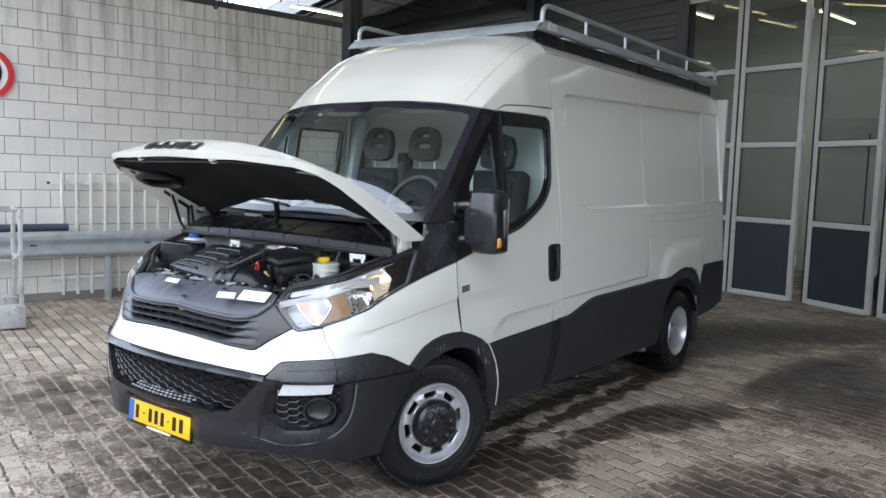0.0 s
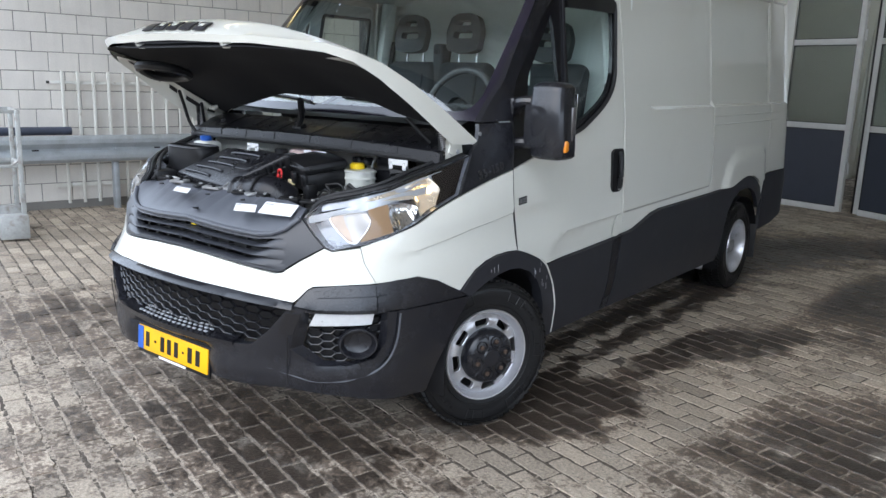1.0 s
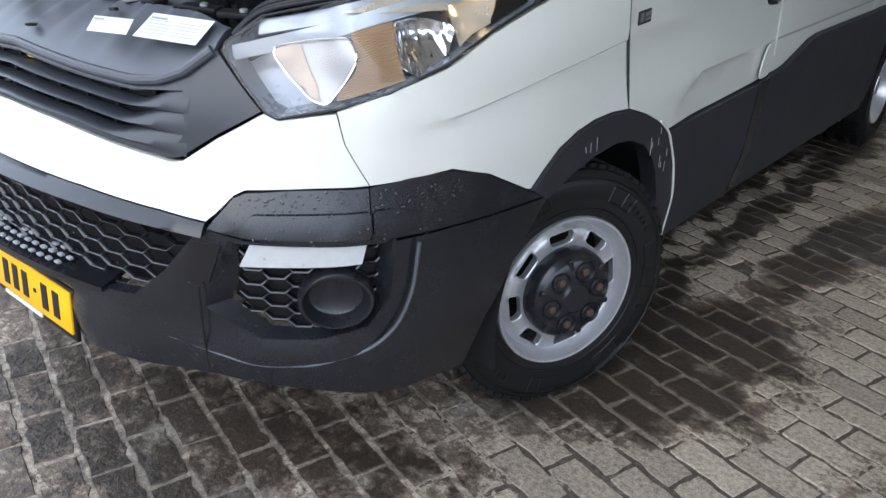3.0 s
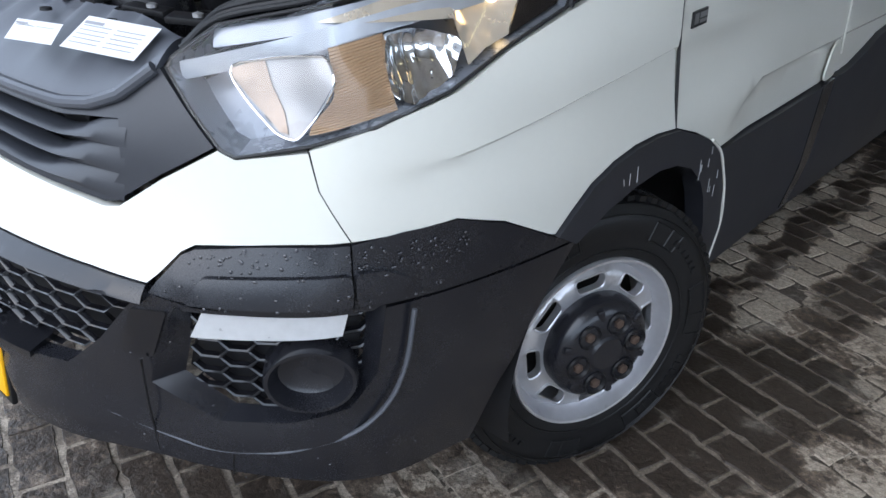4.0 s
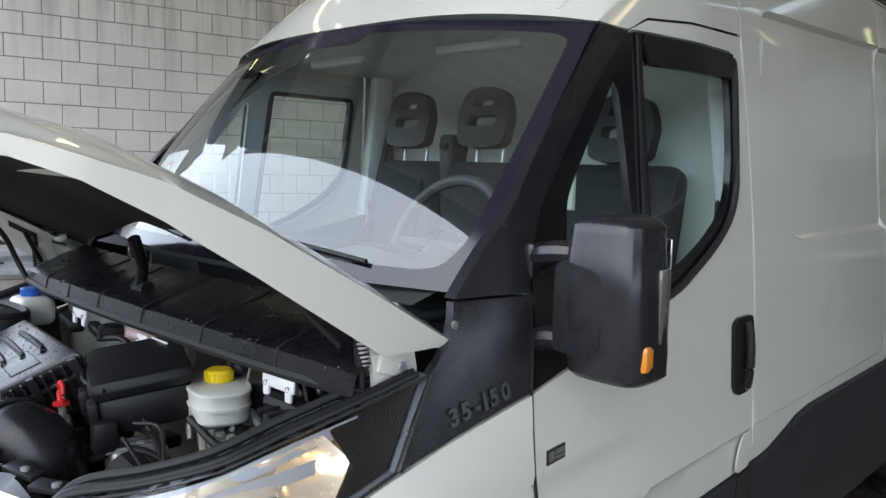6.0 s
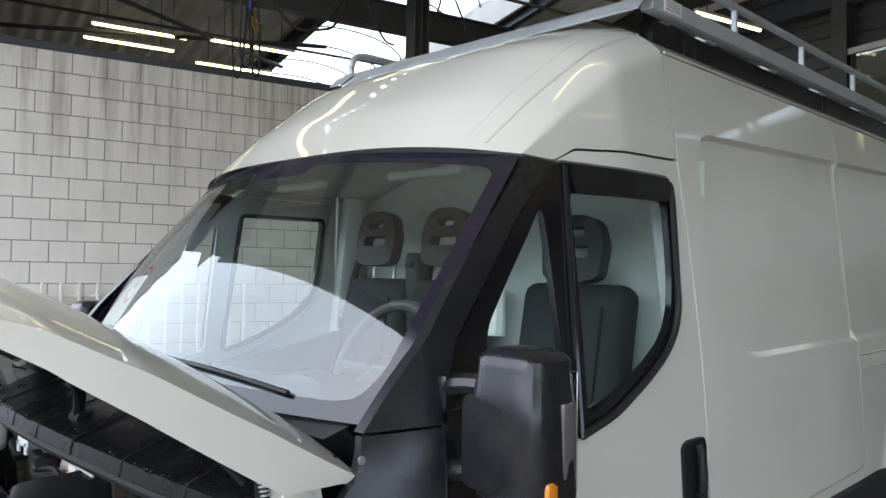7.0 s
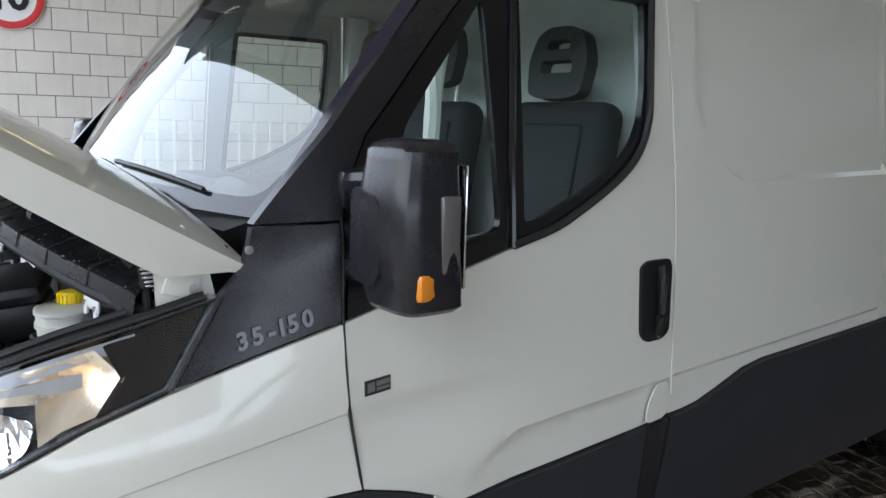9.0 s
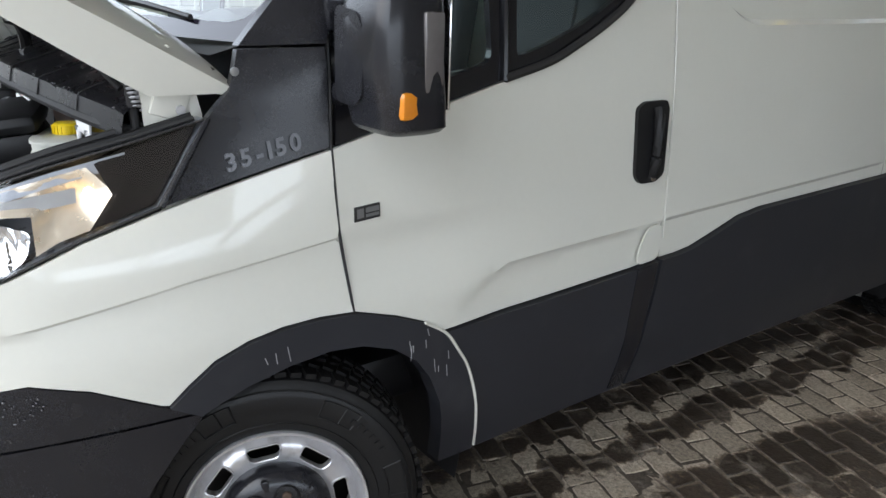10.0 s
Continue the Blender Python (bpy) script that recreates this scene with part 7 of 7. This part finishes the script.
for k in range(26):
    x, y = rnd2.uniform(-.7, .7), rnd2.uniform(-.55, -.16)
    part("bay_fitting", box(x, y, rnd2.uniform(.88, 1.0), rnd2.uniform(.04, .12), rnd2.uniform(.04, .10), rnd2.uniform(.03, .08), .008, rz=rnd2.uniform(-30, 30)), rnd2.choice([BLACK, BLACK, ALU, RUBBER]), van)

# wipers and the slip of paper behind the screen
for x0, x1 in ((.10, .62), (-.62, -.10)):
    a0, b0 = Vector(screen((x0 / .87 + 1) / 2, .10, .012)), Vector(screen((x1 / .87 + 1) / 2, .055, .012))
    wp = part("wiper", hose([a0, (a0 + b0) / 2 + Vector((0, -.012, .008)), b0], .007, n=6), BLACK, van, "black windscreen wiper")
    part("wiper_blade", hose([a0 + Vector((-.16, .02, .0)), (a0 + b0) / 2 + Vector((0, -.004, .002)), b0 + Vector((.0, .0, .0))], .006, n=6), RUBBER, wp)
part("windscreen_note", loft(lambda u, v: screen(.07 + .15 * u, .19 + .25 * v, -.008), 6, 6), PAPER, van, "white paper note behind the windscreen")

# ---- cab inside ----
DOORLINE = mat("door_lining_grey", (0.16, 0.18, 0.185), 0.6, var=0.08, bump=0.0)
part("bulkhead", box(0, 1.50, 1.45, 1.76, .03, 1.30), BULKHEAD, van, "pale painted bulkhead")
part("headlining", loft(lambda u, v: (-.84 + 1.68 * u, .68 + .82 * v, 2.05 + .18 * math.sin(math.pi * u)), 12, 4), BULKHEAD, van, "pale headlining")
part("bulkhead_top", loft(lambda u, v: (-.84 + 1.68 * u, 1.49, 2.04 + .22 * v * math.sin(math.pi * u)), 16, 3), BULKHEAD, van)
part("visor_lamp", box(.27, .80, 2.035, .36, .05, .03, .012), BULKHEAD, van, "pale sun visor")
part("visor_lamp", box(-.45, .80, 2.035, .30, .05, .03, .012), BULKHEAD, van, "pale sun visor")


def dash(u, v):
    x = -.80 + 1.6 * u
    prof = [(.02, 1.36), (.16, 1.40), (.26, 1.405), (.34, 1.38), (.40, 1.30), (.42, 1.12), (.40, .90)]
    k = v * 6
    i = min(5, int(k))
    return (x, prof[i][0] + (prof[i + 1][0] - prof[i][0]) * (k - i), prof[i][1] + (prof[i + 1][1] - prof[i][1]) * (k - i) + (.045 * math.exp(-((x - .46) / .17) ** 2) if 1 < k < 4.2 else 0))


part("dashboard", loft(dash, 40, 24), CABIN, van, "dark grey dashboard", 50)
part("dash_tray", box(.10, .30, 1.412, .34, .16, .03, .012), CABIN, van)
sw = part("steering_wheel", hose([(.46 + .20 * math.cos(q), .47 + .075 * math.sin(q), 1.43 + .185 * math.sin(q)) for q in [2 * math.pi * k / 28 for k in range(28)]], .017, n=10, closed=True, round_line=False), CABIN, van, "dark grey steering wheel")
part("spoke", rod((.28, .47, 1.43), (.64, .47, 1.43), .016), CABIN, sw)
part("boss", spin([(0, .06), (.03, .055), (.04, 0)], (.46, .455, 1.42), "Y", 20), CABIN, sw)
part("column_shroud", rod((.46, .46, 1.40), (.46, .34, 1.33), .05), CABIN, sw)


def seat(x, w, label, dy=0.0, dz=0.0):
    """A cab seat with its slotted headrest."""
    st = part("seat", box(x, 1.02, .98, w, .46, .18, .06, seg=3), SEATCLOTH, van, label)
    part("backrest", aligned(pose(x, 1.275 + dy, 1.36, -10), box(0, 0, 0, w, .13, .64, .055, seg=4)), SEATCLOTH, st, "dark cloth backrest")
    part("backrest_panel", aligned(pose(x, 1.208 + dy, 1.345, -10), box(0, 0, 0, w * .66, .03, .52, .014, seg=2)), SEATCLOTH, st)
    for h in (-.07, .07):
        part("headrest_post", rod((x + h, 1.315 + dy, 1.58 + dz), (x + h, 1.33 + dy, 1.76 + dz), .008, n=8), STEEL, st)
    out = round_poly([(-.115, -.11), (-.13, .02), (-.10, .12), (-.05, .15), (.05, .15), (.10, .12), (.13, .02), (.115, -.11), (.06, -.13), (-.06, -.13)], .03, 3)
    holes = [round_poly([(-.052, .062), (.052, .062), (.046, .100), (-.046, .100)], .014, 3), round_poly([(-.072, -.030), (.072, -.030), (.068, .020), (-.068, .020)], .016, 3)]
    hr = bmesh.new()
    base_m = pose(x, 1.31 + dy, 1.84 + dz, -8) @ Matrix.Diagonal((1.04, .9, .86, 1))

    def face(s, z, o):
        return base_m @ Vector((s, -.05 - o + .25 * s * s, z))

    patch(out, face, step=.04, thick=.06, holes=holes, bm=hr)

    def rear(s, z, o):
        return base_m @ Vector((s, .01 + o + .25 * s * s, z))

    patch(out, rear, step=.04, thick=0, holes=holes, bm=hr)
    part("headrest", hr, HEADREST, st, "slotted grey headrest")
    return st


seat(.47, .46, "dark cloth driver's seat", .06, -.05)
seat(-.125, .40, "dark cloth middle seat")
seat(-.56, .40, "dark cloth passenger seat")
tower = part("belt_tower", box(-.345, 1.33, 1.62, .075, .09, .34, .02, seg=3), CABIN, van, "dark belt guide between the seats")
part("belt_guide", box(-.345, 1.285, 1.74, .045, .02, .03, .006), BLACK, tower)
for x, y in ((-.80, 1.20), (.83, 1.22), (-.35, 1.25)):
    blt = part("seat_belt", hose([(x, y + .18, 1.80), (x + .04, y + .08, 1.55), (x + .10, y - .05, 1.25)], .018, n=6), RUBBER, van, "dark seat belt")
    part("buckle", box(x + .06, y + .03, 1.47, .04, .02, .05, .006), BLACK, blt)
for f in (1, -1):
    part("door_lining", loft(lambda u, v: (f * (.90 - .02 * v), .25 + 1.05 * u, .75 + .55 * v + .12 * u * u * v), 6, 4, .02, (-f, 0, 0)), DOORLINE, van, "grey door lining")
    part("inner_pillar", box(f * .86, 1.34, 1.70, .06, .10, .72, .02, ry=-f * 8), BULKHEAD, van)
    part("pillar_trim", loft(lambda u, v: Vector(screen(.5 + f * .478, .06 + .90 * v, -.03)) + Vector((f * .018 * u, (.17 - .10 * v) * u, .0)), 4, 14, .012, (-f, 0, 0)), CABTRIM, van, "pale pillar trim")
part("door_trim", patch([(-s, z) for s, z in FRAME], skin, step=0.06, lift=-0.028, thick=0.012, holes=[[(-s, z) for s, z in QUARTER], [(-s, z) for s, z in MAIN]]), CABTRIM, van, "pale inner door trim")
part("window_seal", hose([skin(-s, z, -.042) for s, z in MAIN], .010, n=6, closed=True, round_line=False), RUBBER, van, "black window seal")
part("grab_bar", hose([(.80, .62, 1.90), (.79, .58, 1.72), (.80, .56, 1.55)], .022, n=8), BULKHEAD, van, "pale grab bar")

# ---- roof rack ----
rack = base("roof_rack", "galvanised steel roof rack with tubular side rails", "roof rack")
RX, RY0, RY1, RZ = .80, 1.27, 4.62, 2.575
for f in (1, -1):
    part("side_beam", box(f * RX, (RY0 + RY1) / 2, RZ + .03, .05, RY1 - RY0, .055, .004), GALV, rack, "galvanised side beam")
    part("foot_rail", box(f * (RX - .05), (RY0 + RY1) / 2 + .03, RZ - .045, .05, RY1 - RY0 - .1, .085, .006), BLACK, rack, "black foot rail")
    part("hoop_rail", hose([(f * RX, RY0 + .03, RZ + .05), (f * RX, RY0 + .032, RZ + .10), (f * RX, RY0 + .045, RZ + .135), (f * RX, RY0 + .08, RZ + .157), (f * RX, RY0 + .13, RZ + .163), (f * RX, RY0 + .3, RZ + .165), (f * RX, 2.9, RZ + .165), (f * RX, RY1 - .1, RZ + .162), (f * RX, RY1 - .02, RZ + .14), (f * RX, RY1, RZ + .05)], .016, n=10), GALV, rack, "bent tube rail")
    for y in (1.90, 2.55, 3.2, 3.85):
        part("rail_post", rod((f * RX, y, RZ + .05), (f * RX, y, RZ + .165), .013, n=8), GALV, rack)
    for y in (1.6, 2.9, 4.2):
        part("rack_foot", box(f * (RX - .05), y, RZ - .06, .06, .09, .11, .006), BLACK, rack)
for k, y in enumerate((1.75, 2.3, 2.85, 3.4, 3.95, 4.5)):
    part("cross_bar", box(0, y, RZ + .01, 1.58, .075, .03, .006), GALV, rack, "galvanised cross bar")


def spoiler(u, v):
    x = -.79 + 1.62 * u
    prof = [(RY0 + .10, RZ + .065), (RY0 + .02, RZ + .06), (RY0 - .06, RZ + .02), (RY0 - .10, RZ - .02)]
    k = v * 3
    i = min(2, int(k))
    t = k - i
    return (x, prof[i][0] + (prof[i + 1][0] - prof[i][0]) * t, prof[i][1] + (prof[i + 1][1] - prof[i][1]) * t)


part("wind_deflector", loft(spoiler, 4, 6, .006, (0, .5, -.8)), GALV, rack, "bent sheet wind deflector")
part("type_label", box(.8265, RY0 + .12, RZ + .032, .003, .11, .045), PAPER, rack, "pale type label")
bm = bmesh.new()
for k in range(4):
    box(.829, RY0 + .12, RZ + .046 - .009 * k, .002, .09, .0035, bm=bm)
part("label_print", bm, INK, rack, "grey bars of print", 0)

# ---- rain beads ----
def bead(bm, p, n, r, rd):
    """A flat drop of water sitting on a surface of normal n."""
    m = Matrix.Translation(p) @ n.to_track_quat("Z", "Y").to_matrix().to_4x4() @ Matrix.Diagonal((r * rd.uniform(.8, 1.3), r * rd.uniform(.8, 1.2), r * .5, 1))
    c = bm.verts.new(m @ Vector((0, 0, 1)))
    rows = [[bm.verts.new(m @ Vector((k * math.cos(q), k * math.sin(q), h))) for q in [math.pi / 3 * i for i in range(6)]] for k, h in ((.65, .75), (1, 0))]
    for i in range(6):
        n2 = (i + 1) % 6
        bm.faces.new((c, rows[0][i], rows[0][n2]))
        bm.faces.new((rows[0][i], rows[1][i], rows[1][n2], rows[0][n2]))


rd = random.Random(21)
bm = bmesh.new()
for k in range(420):
    s0, z0 = rd.uniform(.70, 1.22), rd.uniform(.665, .775)
    if z0 < .72 and rd.random() < .75 or not (inside((s0, z0), TRIM) or s0 > 1.02 and z0 < .765):
        continue
    lift = .0155 if z0 < .724 and s0 > .765 else .005
    p = Vector(skin(s0, z0, lift))
    bead(bm, p, Vector(skin(s0, z0, .1)) - p, rd.uniform(.0012, .0032), rd)
for k in range(140):
    s0, z0 = rd.uniform(.30, 1.25), rd.uniform(.30, .62)
    p = Vector(skin(s0, z0, bumper_shape(s0, z0)))
    if not inside((s0, z0), POCKET):
        bead(bm, p, Vector(skin(s0, z0, .1)) - p, rd.uniform(.001, .0022), rd)
tagged(part("rain_drop", bm, BEAD, van, "", 60), "clear rain drops on the dark plastic", "", "", "stuff")
bm = bmesh.new()
for k in range(260):
    u, v = rd.uniform(.03, .97), rd.uniform(.05, .95)
    bead(bm, on_lid(u, v, .006), Vector((-.05, -.42, .9)), rd.uniform(.0012, .0032), rd)
for k in range(260):
    u, v = rd.random(), rd.uniform(.12, .95)
    p = Vector(scuttle(u, v))
    n = (Vector(scuttle(u + .01, v)) - p).cross(Vector(scuttle(u, v + .03)) - p)
    bead(bm, p, n if n.z > 0 else -n, rd.uniform(.0012, .003), rd)
line = smooth_line(ELBOW, 6)
for k in range(300):
    i = rd.randrange(len(line) - 1)
    d = (line[i + 1] - line[i]).normalized()
    q = rd.uniform(-1.9, 1.9)
    side = d.cross(Vector((0, 0, 1))).normalized()
    n = side.cross(d) * math.cos(q) + side * math.sin(q)
    bead(bm, line[i] + (line[i + 1] - line[i]) * rd.random() + n * .0735, n, rd.uniform(.0012, .0034), rd)
tagged(part("rain_drop", bm, BEAD, van, "", 60), "clear rain drops in the engine bay", "", "", "stuff")

# pale scratches on the wheel arch lip
rs = random.Random(4)
for s0, z0, n in ((2.04, .70, 5), (2.10, .62, 4), (1.66, .76, 3)):
    for k in range(n):
        a0, b0 = s0 + rs.uniform(-.03, .04), z0 + rs.uniform(-.025, .025)
        part("scratch", hose([skin(a0, b0, .0105), skin(a0 + rs.uniform(-.004, .008), b0 - rs.uniform(.015, .04), .0105)], .0011, n=4, round_line=False), PALE, van)

# ---- things along the block wall ----
sign = base("speed_sign", "round speed sign, red rim and black figures, on the wall", "sign")
sign.matrix_world = HALL @ pose(.03, -.50, 2.61, 0, 0, 90)
part("disc", spin([(0, 0), (0, .292), (.006, .298), (.012, .30), (.02, .295), (.02, 0)], (0, 0, 0), "Y", 64), mat("sign_white", (0.80, 0.80, 0.80), 0.4, var=0.03, bump=0.0), sign, "white reflective disc")
part("red_ring", spin([(-.002, .225), (-.003, .23), (-.003, .285), (-.002, .29)], (0, 0, 0), "Y", 64), mat("sign_red", (0.65, 0.03, 0.03), 0.4, var=0.05, bump=0.0), sign, "red rim")
for ch, dx in (("1", -.095), ("0", .075)):
    part("figure", text_mesh(ch, .37, pose(dx, -.004, 0, 90), .003, weight=.028), BLACK, sign, "black figure")

fence = base("fence_panel", "white painted steel fence panel leaning on the block wall", "fence")
for k in range(13):
    part("bar", aligned(HALL, box(.09, .26 + .163 * k, .80, .03, .03, 1.46, .004)), FENCEPAINT, fence, "white square bar")
for z in (.27, 1.405):
    part("rail", aligned(HALL, box(.06, 1.25, z, .025, 2.22, .035, .004)), FENCEPAINT, fence, "white rail")
part("rail_end", aligned(HALL, box(.06, .12, 1.405, .02, .03, .03, .004)), BLACK, fence)


def guard_rail():
    """A pressed steel crash barrier beam on posts."""
    g = base("crash_barrier", "galvanised crash barrier in front of the block wall", "barrier")
    prof = [(.0, .545), (.028, .555), (.05, .585), (.05, .625), (.028, .655), (.0, .675), (.0, .70), (.028, .725), (.05, .755), (.05, .80), (.028, .825), (.0, .84)]
    part("beam", loft(lambda u, v: hp(.27 + prof[round(v * 11)][0], -7.0 + 10.8 * u, prof[round(v * 11)][1]), 30, 11, .004, (-.98, .2, 0)), GALV, g, "ribbed galvanised beam", 20)
    for y in (-6.2, -3.9, -1.6, .72, 3.0):
        part("post", aligned(HALL, box(.20, y + .02, .36, .10, .055, .72, .005)), GALV, g, "galvanised post")
        part("post_bolt", aligned(HALL, rod((.29, y, .688), (.325, y, .688), .014, n=8)), GALV, g)
    for y in (-.1, 1.2):
        part("slot", aligned(HALL, box(.276, y, .688, .006, .07, .016, .003)), BLACK, g)
    return g


guard_rail()
pipe = part("plastic_pipe", aligned(HALL, rod((.16, -3.5, .885), (.16, .30, .885), .045, n=16)), mat("dark_blue_pipe", (0.05, 0.06, 0.09), 0.5), None)
tagged(pipe, "dark blue plastic pipe lying along the crash barrier", "pipe")

cage = base("wire_trolley", "worn galvanised steel frame trolley with a concrete foot", "trolley")
CG = Matrix.Translation((-4.46, .44, 0)) @ pose(0, 0, 0, 0, 0, 72)
for x, y in ((0, 0), (-.75, 0), (0, .6), (-.75, .6)):
    part("upright", aligned(CG, box(x, y, .61, .04, .04, 1.14, .004)), CAGE_MAT, cage, "worn upright")
    part("foot_block", aligned(CG, box(x - (.09 if x == 0 else -.09), y, .13, .24, .14, .22, .012)), CAGE_MAT, cage, "scuffed foot block")
for z in (.68, 1.165, .14):
    for y in (0, .6):
        part("cross_rail", aligned(CG, box(-.375, y, z, .80, .03, .03, .004)), CAGE_MAT, cage)
    for x in (0, -.75):
        part("cross_rail", aligned(CG, box(x, .3, z, .03, .60, .03, .004)), CAGE_MAT, cage)
part("corner_gusset", aligned(CG, hose([(.0, .0, .78), (-.02, 0, .73), (-.06, 0, .695)], .014, n=6)), CAGE_MAT, cage)

outer = base("yard_fence", "white steel bar fence standing outside the hall", "fence")
for k in range(40):
    part("bar", aligned(HALL, box(-.1, -1.5 - .18 * k, .95, .035, .035, 1.8, .004)), FENCEPAINT, outer, "white square bar")
for z in (.35, 1.6):
    part("rail", aligned(HALL, box(-.135, -5.0, z, .03, 7.3, .045, .004)), FENCEPAINT, outer, "white rail")

# white delivery van parked behind the gate
behind = base("parked_van", "white delivery van parked in the hall behind the gate", "van")
PV = HALL @ Matrix.Translation((5.15, 14.6, 0)) @ pose(0, 0, 0, 0, 0, 183)


def parked_body(u, v):
    prof = [(0, .35), (-.02, .9), (.25, 1.25), (.75, 1.35), (1.35, 2.15), (1.9, 2.62), (4.66, 2.68), (4.8, 2.5), (4.85, .4)]
    k = u * 8
    i = min(7, int(k))
    y = prof[i][0] + (prof[i + 1][0] - prof[i][0]) * (k - i)
    z = prof[i][1] + (prof[i + 1][1] - prof[i][1]) * (k - i)
    a = 2 * v - 1
    return PV @ Vector((math.copysign(.98 * (1 - (1 - abs(a)) ** 4), a) * (1 - .05 * z), y - .10 * (1 - a * a), .35 + (z - .35) * (1 - abs(a) ** 14)))


part("body", loft(parked_body, 32, 40), WHITE, behind, "white van body", 50)
part("windscreen", aligned(PV, box(0, .92, 1.76, 1.45, .03, .90, .02, rx=-36)), GLOSS, behind, "dark windscreen")
for f in (1, -1):
    part("side_window", aligned(PV, box(f * .935, 1.72, 1.72, .02, .72, .55, .02)), GLOSS, behind, "dark side window")
    for y in (.85, 4.0):
        part("wheel", aligned(PV, spin([(-.1, 0), (-.1, .33), (.1, .33), (.1, 0)], (f * .86, y, .33), "X", 24)), TYRE, behind, "dark wheel")
    part("headlamp", aligned(PV, box(f * .74, .02, .98, .28, .10, .16, .03)), LAMPGREY, behind, "headlamp")

part("door_seam", aligned(PV, box(0, 4.95, 1.42, .022, .02, 2.0, .003)), BLACK, behind, "dark gap between the rear doors")
part("door_handle", aligned(PV, box(-.12, 4.965, 1.10, .16, .03, .05, .01)), BLACK, behind)

# ---- blocks of the wall and pavers of the floor ----
def chamfered(sx, sy, sz, c=0.004):
    """A block with chamfered face edges, lying on its back, its face up."""
    bm = bmesh.new()
    x, y = sx / 2, sy / 2
    lo = [bm.verts.new(p) for p in ((-x, -y, -sz), (x, -y, -sz), (x, y, -sz), (-x, y, -sz))]
    mid = [bm.verts.new(p) for p in ((-x, -y, -c), (x, -y, -c), (x, y, -c), (-x, y, -c))]
    top = [bm.verts.new(p) for p in ((-x + c, -y + c, 0), (x - c, -y + c, 0), (x - c, y - c, 0), (-x + c, y - c, 0))]
    for A, B in ((lo, mid), (mid, top)):
        for k in range(4):
            bm.faces.new((A[k], A[(k + 1) % 4], B[(k + 1) % 4], B[k]))
    bm.faces.new(top)
    return bm


def mesh_of(name, bm, material):
    me = bpy.data.meshes.new(name)
    bm.to_mesh(me)
    bm.free()
    me.materials.append(material)
    return me


rnd = random.Random(5)
CW, CH = 0.3155, 0.2045
whole = mesh_of("block", chamfered(CW - 0.008, CH - 0.008, 0.05), BLOCK)
stand = pose(0, 0, 0, 90, 0, 90)
for r in range(19):
    zc = 3.77 - CH * (r + 0.5)
    if zc < 0:
        continue
    for k in range(-5, 15):
        # joints of the even courses stand at whole steps
        yc = (k + 0.5) * CW + (0.0 if (r % 2) else CW / 2)
        if yc < -1.15 or yc > 4.3:
            continue
        m = HALL @ Matrix.Translation((rnd.uniform(-0.0006, 0.0006), yc, zc)) @ stand @ pose(0, 0, 0, rnd.uniform(-0.12, 0.12), rnd.uniform(-0.12, 0.12), 0)
        ob = new("block", whole)
        ob.parent = block_wall
        ob.matrix_world = m

# pavers, laid in courses across the hall
LAY = Matrix.Translation((.925, -.273 + .0535, 0)) @ pose(0, 0, 0, 0, 0, -16.8)
LB, WB = 0.213, 0.107


def worn_paver(k):
    """A worn concrete paver with an uneven outline, its top at height nought."""
    rp = random.Random(100 + k)
    x, y = LB / 2 - 0.0050, WB / 2 - 0.0068
    ring = []
    for a, b in (((-x, -y), (x, -y)), ((x, -y), (x, y)), ((x, y), (-x, y)), ((-x, y), (-x, -y))):
        n = 6 if abs(a[0] - b[0]) > 0.01 else 3
        ring += [(a[0] + (b[0] - a[0]) * i / n, a[1] + (b[1] - a[1]) * i / n) for i in range(n)]
    ring = [(px * (.985 if abs(px) > x - .001 and abs(py) > y - .001 else 1) + rp.gauss(0, 0.0024), py + rp.gauss(0, 0.0027)) for px, py in ring]
    bm = bmesh.new()
    top = [bm.verts.new((px * .982, py * .955, rp.gauss(0, 0.0006))) for px, py in ring]
    low = [bm.verts.new((px, py, -0.006)) for px, py in ring]
    for i in range(len(ring)):
        n = (i + 1) % len(ring)
        bm.faces.new((low[i], low[n], top[n], top[i]))
    bm.faces.new(top)
    return bm


pav = [mesh_of("paver", worn_paver(j), BRICK) for j in range(8)]
parts_left = 290
verts, faces = [], []
templates = [[v.co.copy() for v in p.vertices] for p in pav]
tfaces = [[tuple(q.vertices) for q in p.polygons] for p in pav]
cells = []
for j in range(-60, 92):
    y = j * WB
    for i in range(-42, 40):
        x = (i + (0.5 if j % 2 else 0.0)) * LB
        cells.append((x, y))
near = []
for x, y in cells:
    p = LAY @ Vector((x, y, 0))
    d = (p.x - 1.2) ** 2 + (p.y + 0.45) ** 2
    near.append((d, x, y))
near.sort()
picked = set((x, y) for d, x, y in near[:parts_left])
for d, x, y in near:
    h = rnd.gauss(0, 0.0012)
    kind = rnd.randrange(8)
    m = LAY @ Matrix.Translation((x, y, h)) @ pose(0, 0, 0, rnd.gauss(0, 0.6), rnd.gauss(0, 0.4), rnd.gauss(0, 0.7) + 180 * rnd.randrange(2))
    if (x, y) in picked:
        ob = new("paver", pav[kind])
        ob.parent = ground
        ob.matrix_world = m
    else:
        k = len(verts)
        verts += [m @ v for v in templates[kind]]
        faces += [tuple(k + q for q in f) for f in tfaces[kind]]
me = bpy.data.meshes.new("pavement")
me.from_pydata(verts, [], faces)
me.materials.append(BRICK)
pavement = new("pavement", me)
pavement.parent = ground
tagged(pavement, "brown-grey concrete pavers, damp and stained", "", "", "stuff")
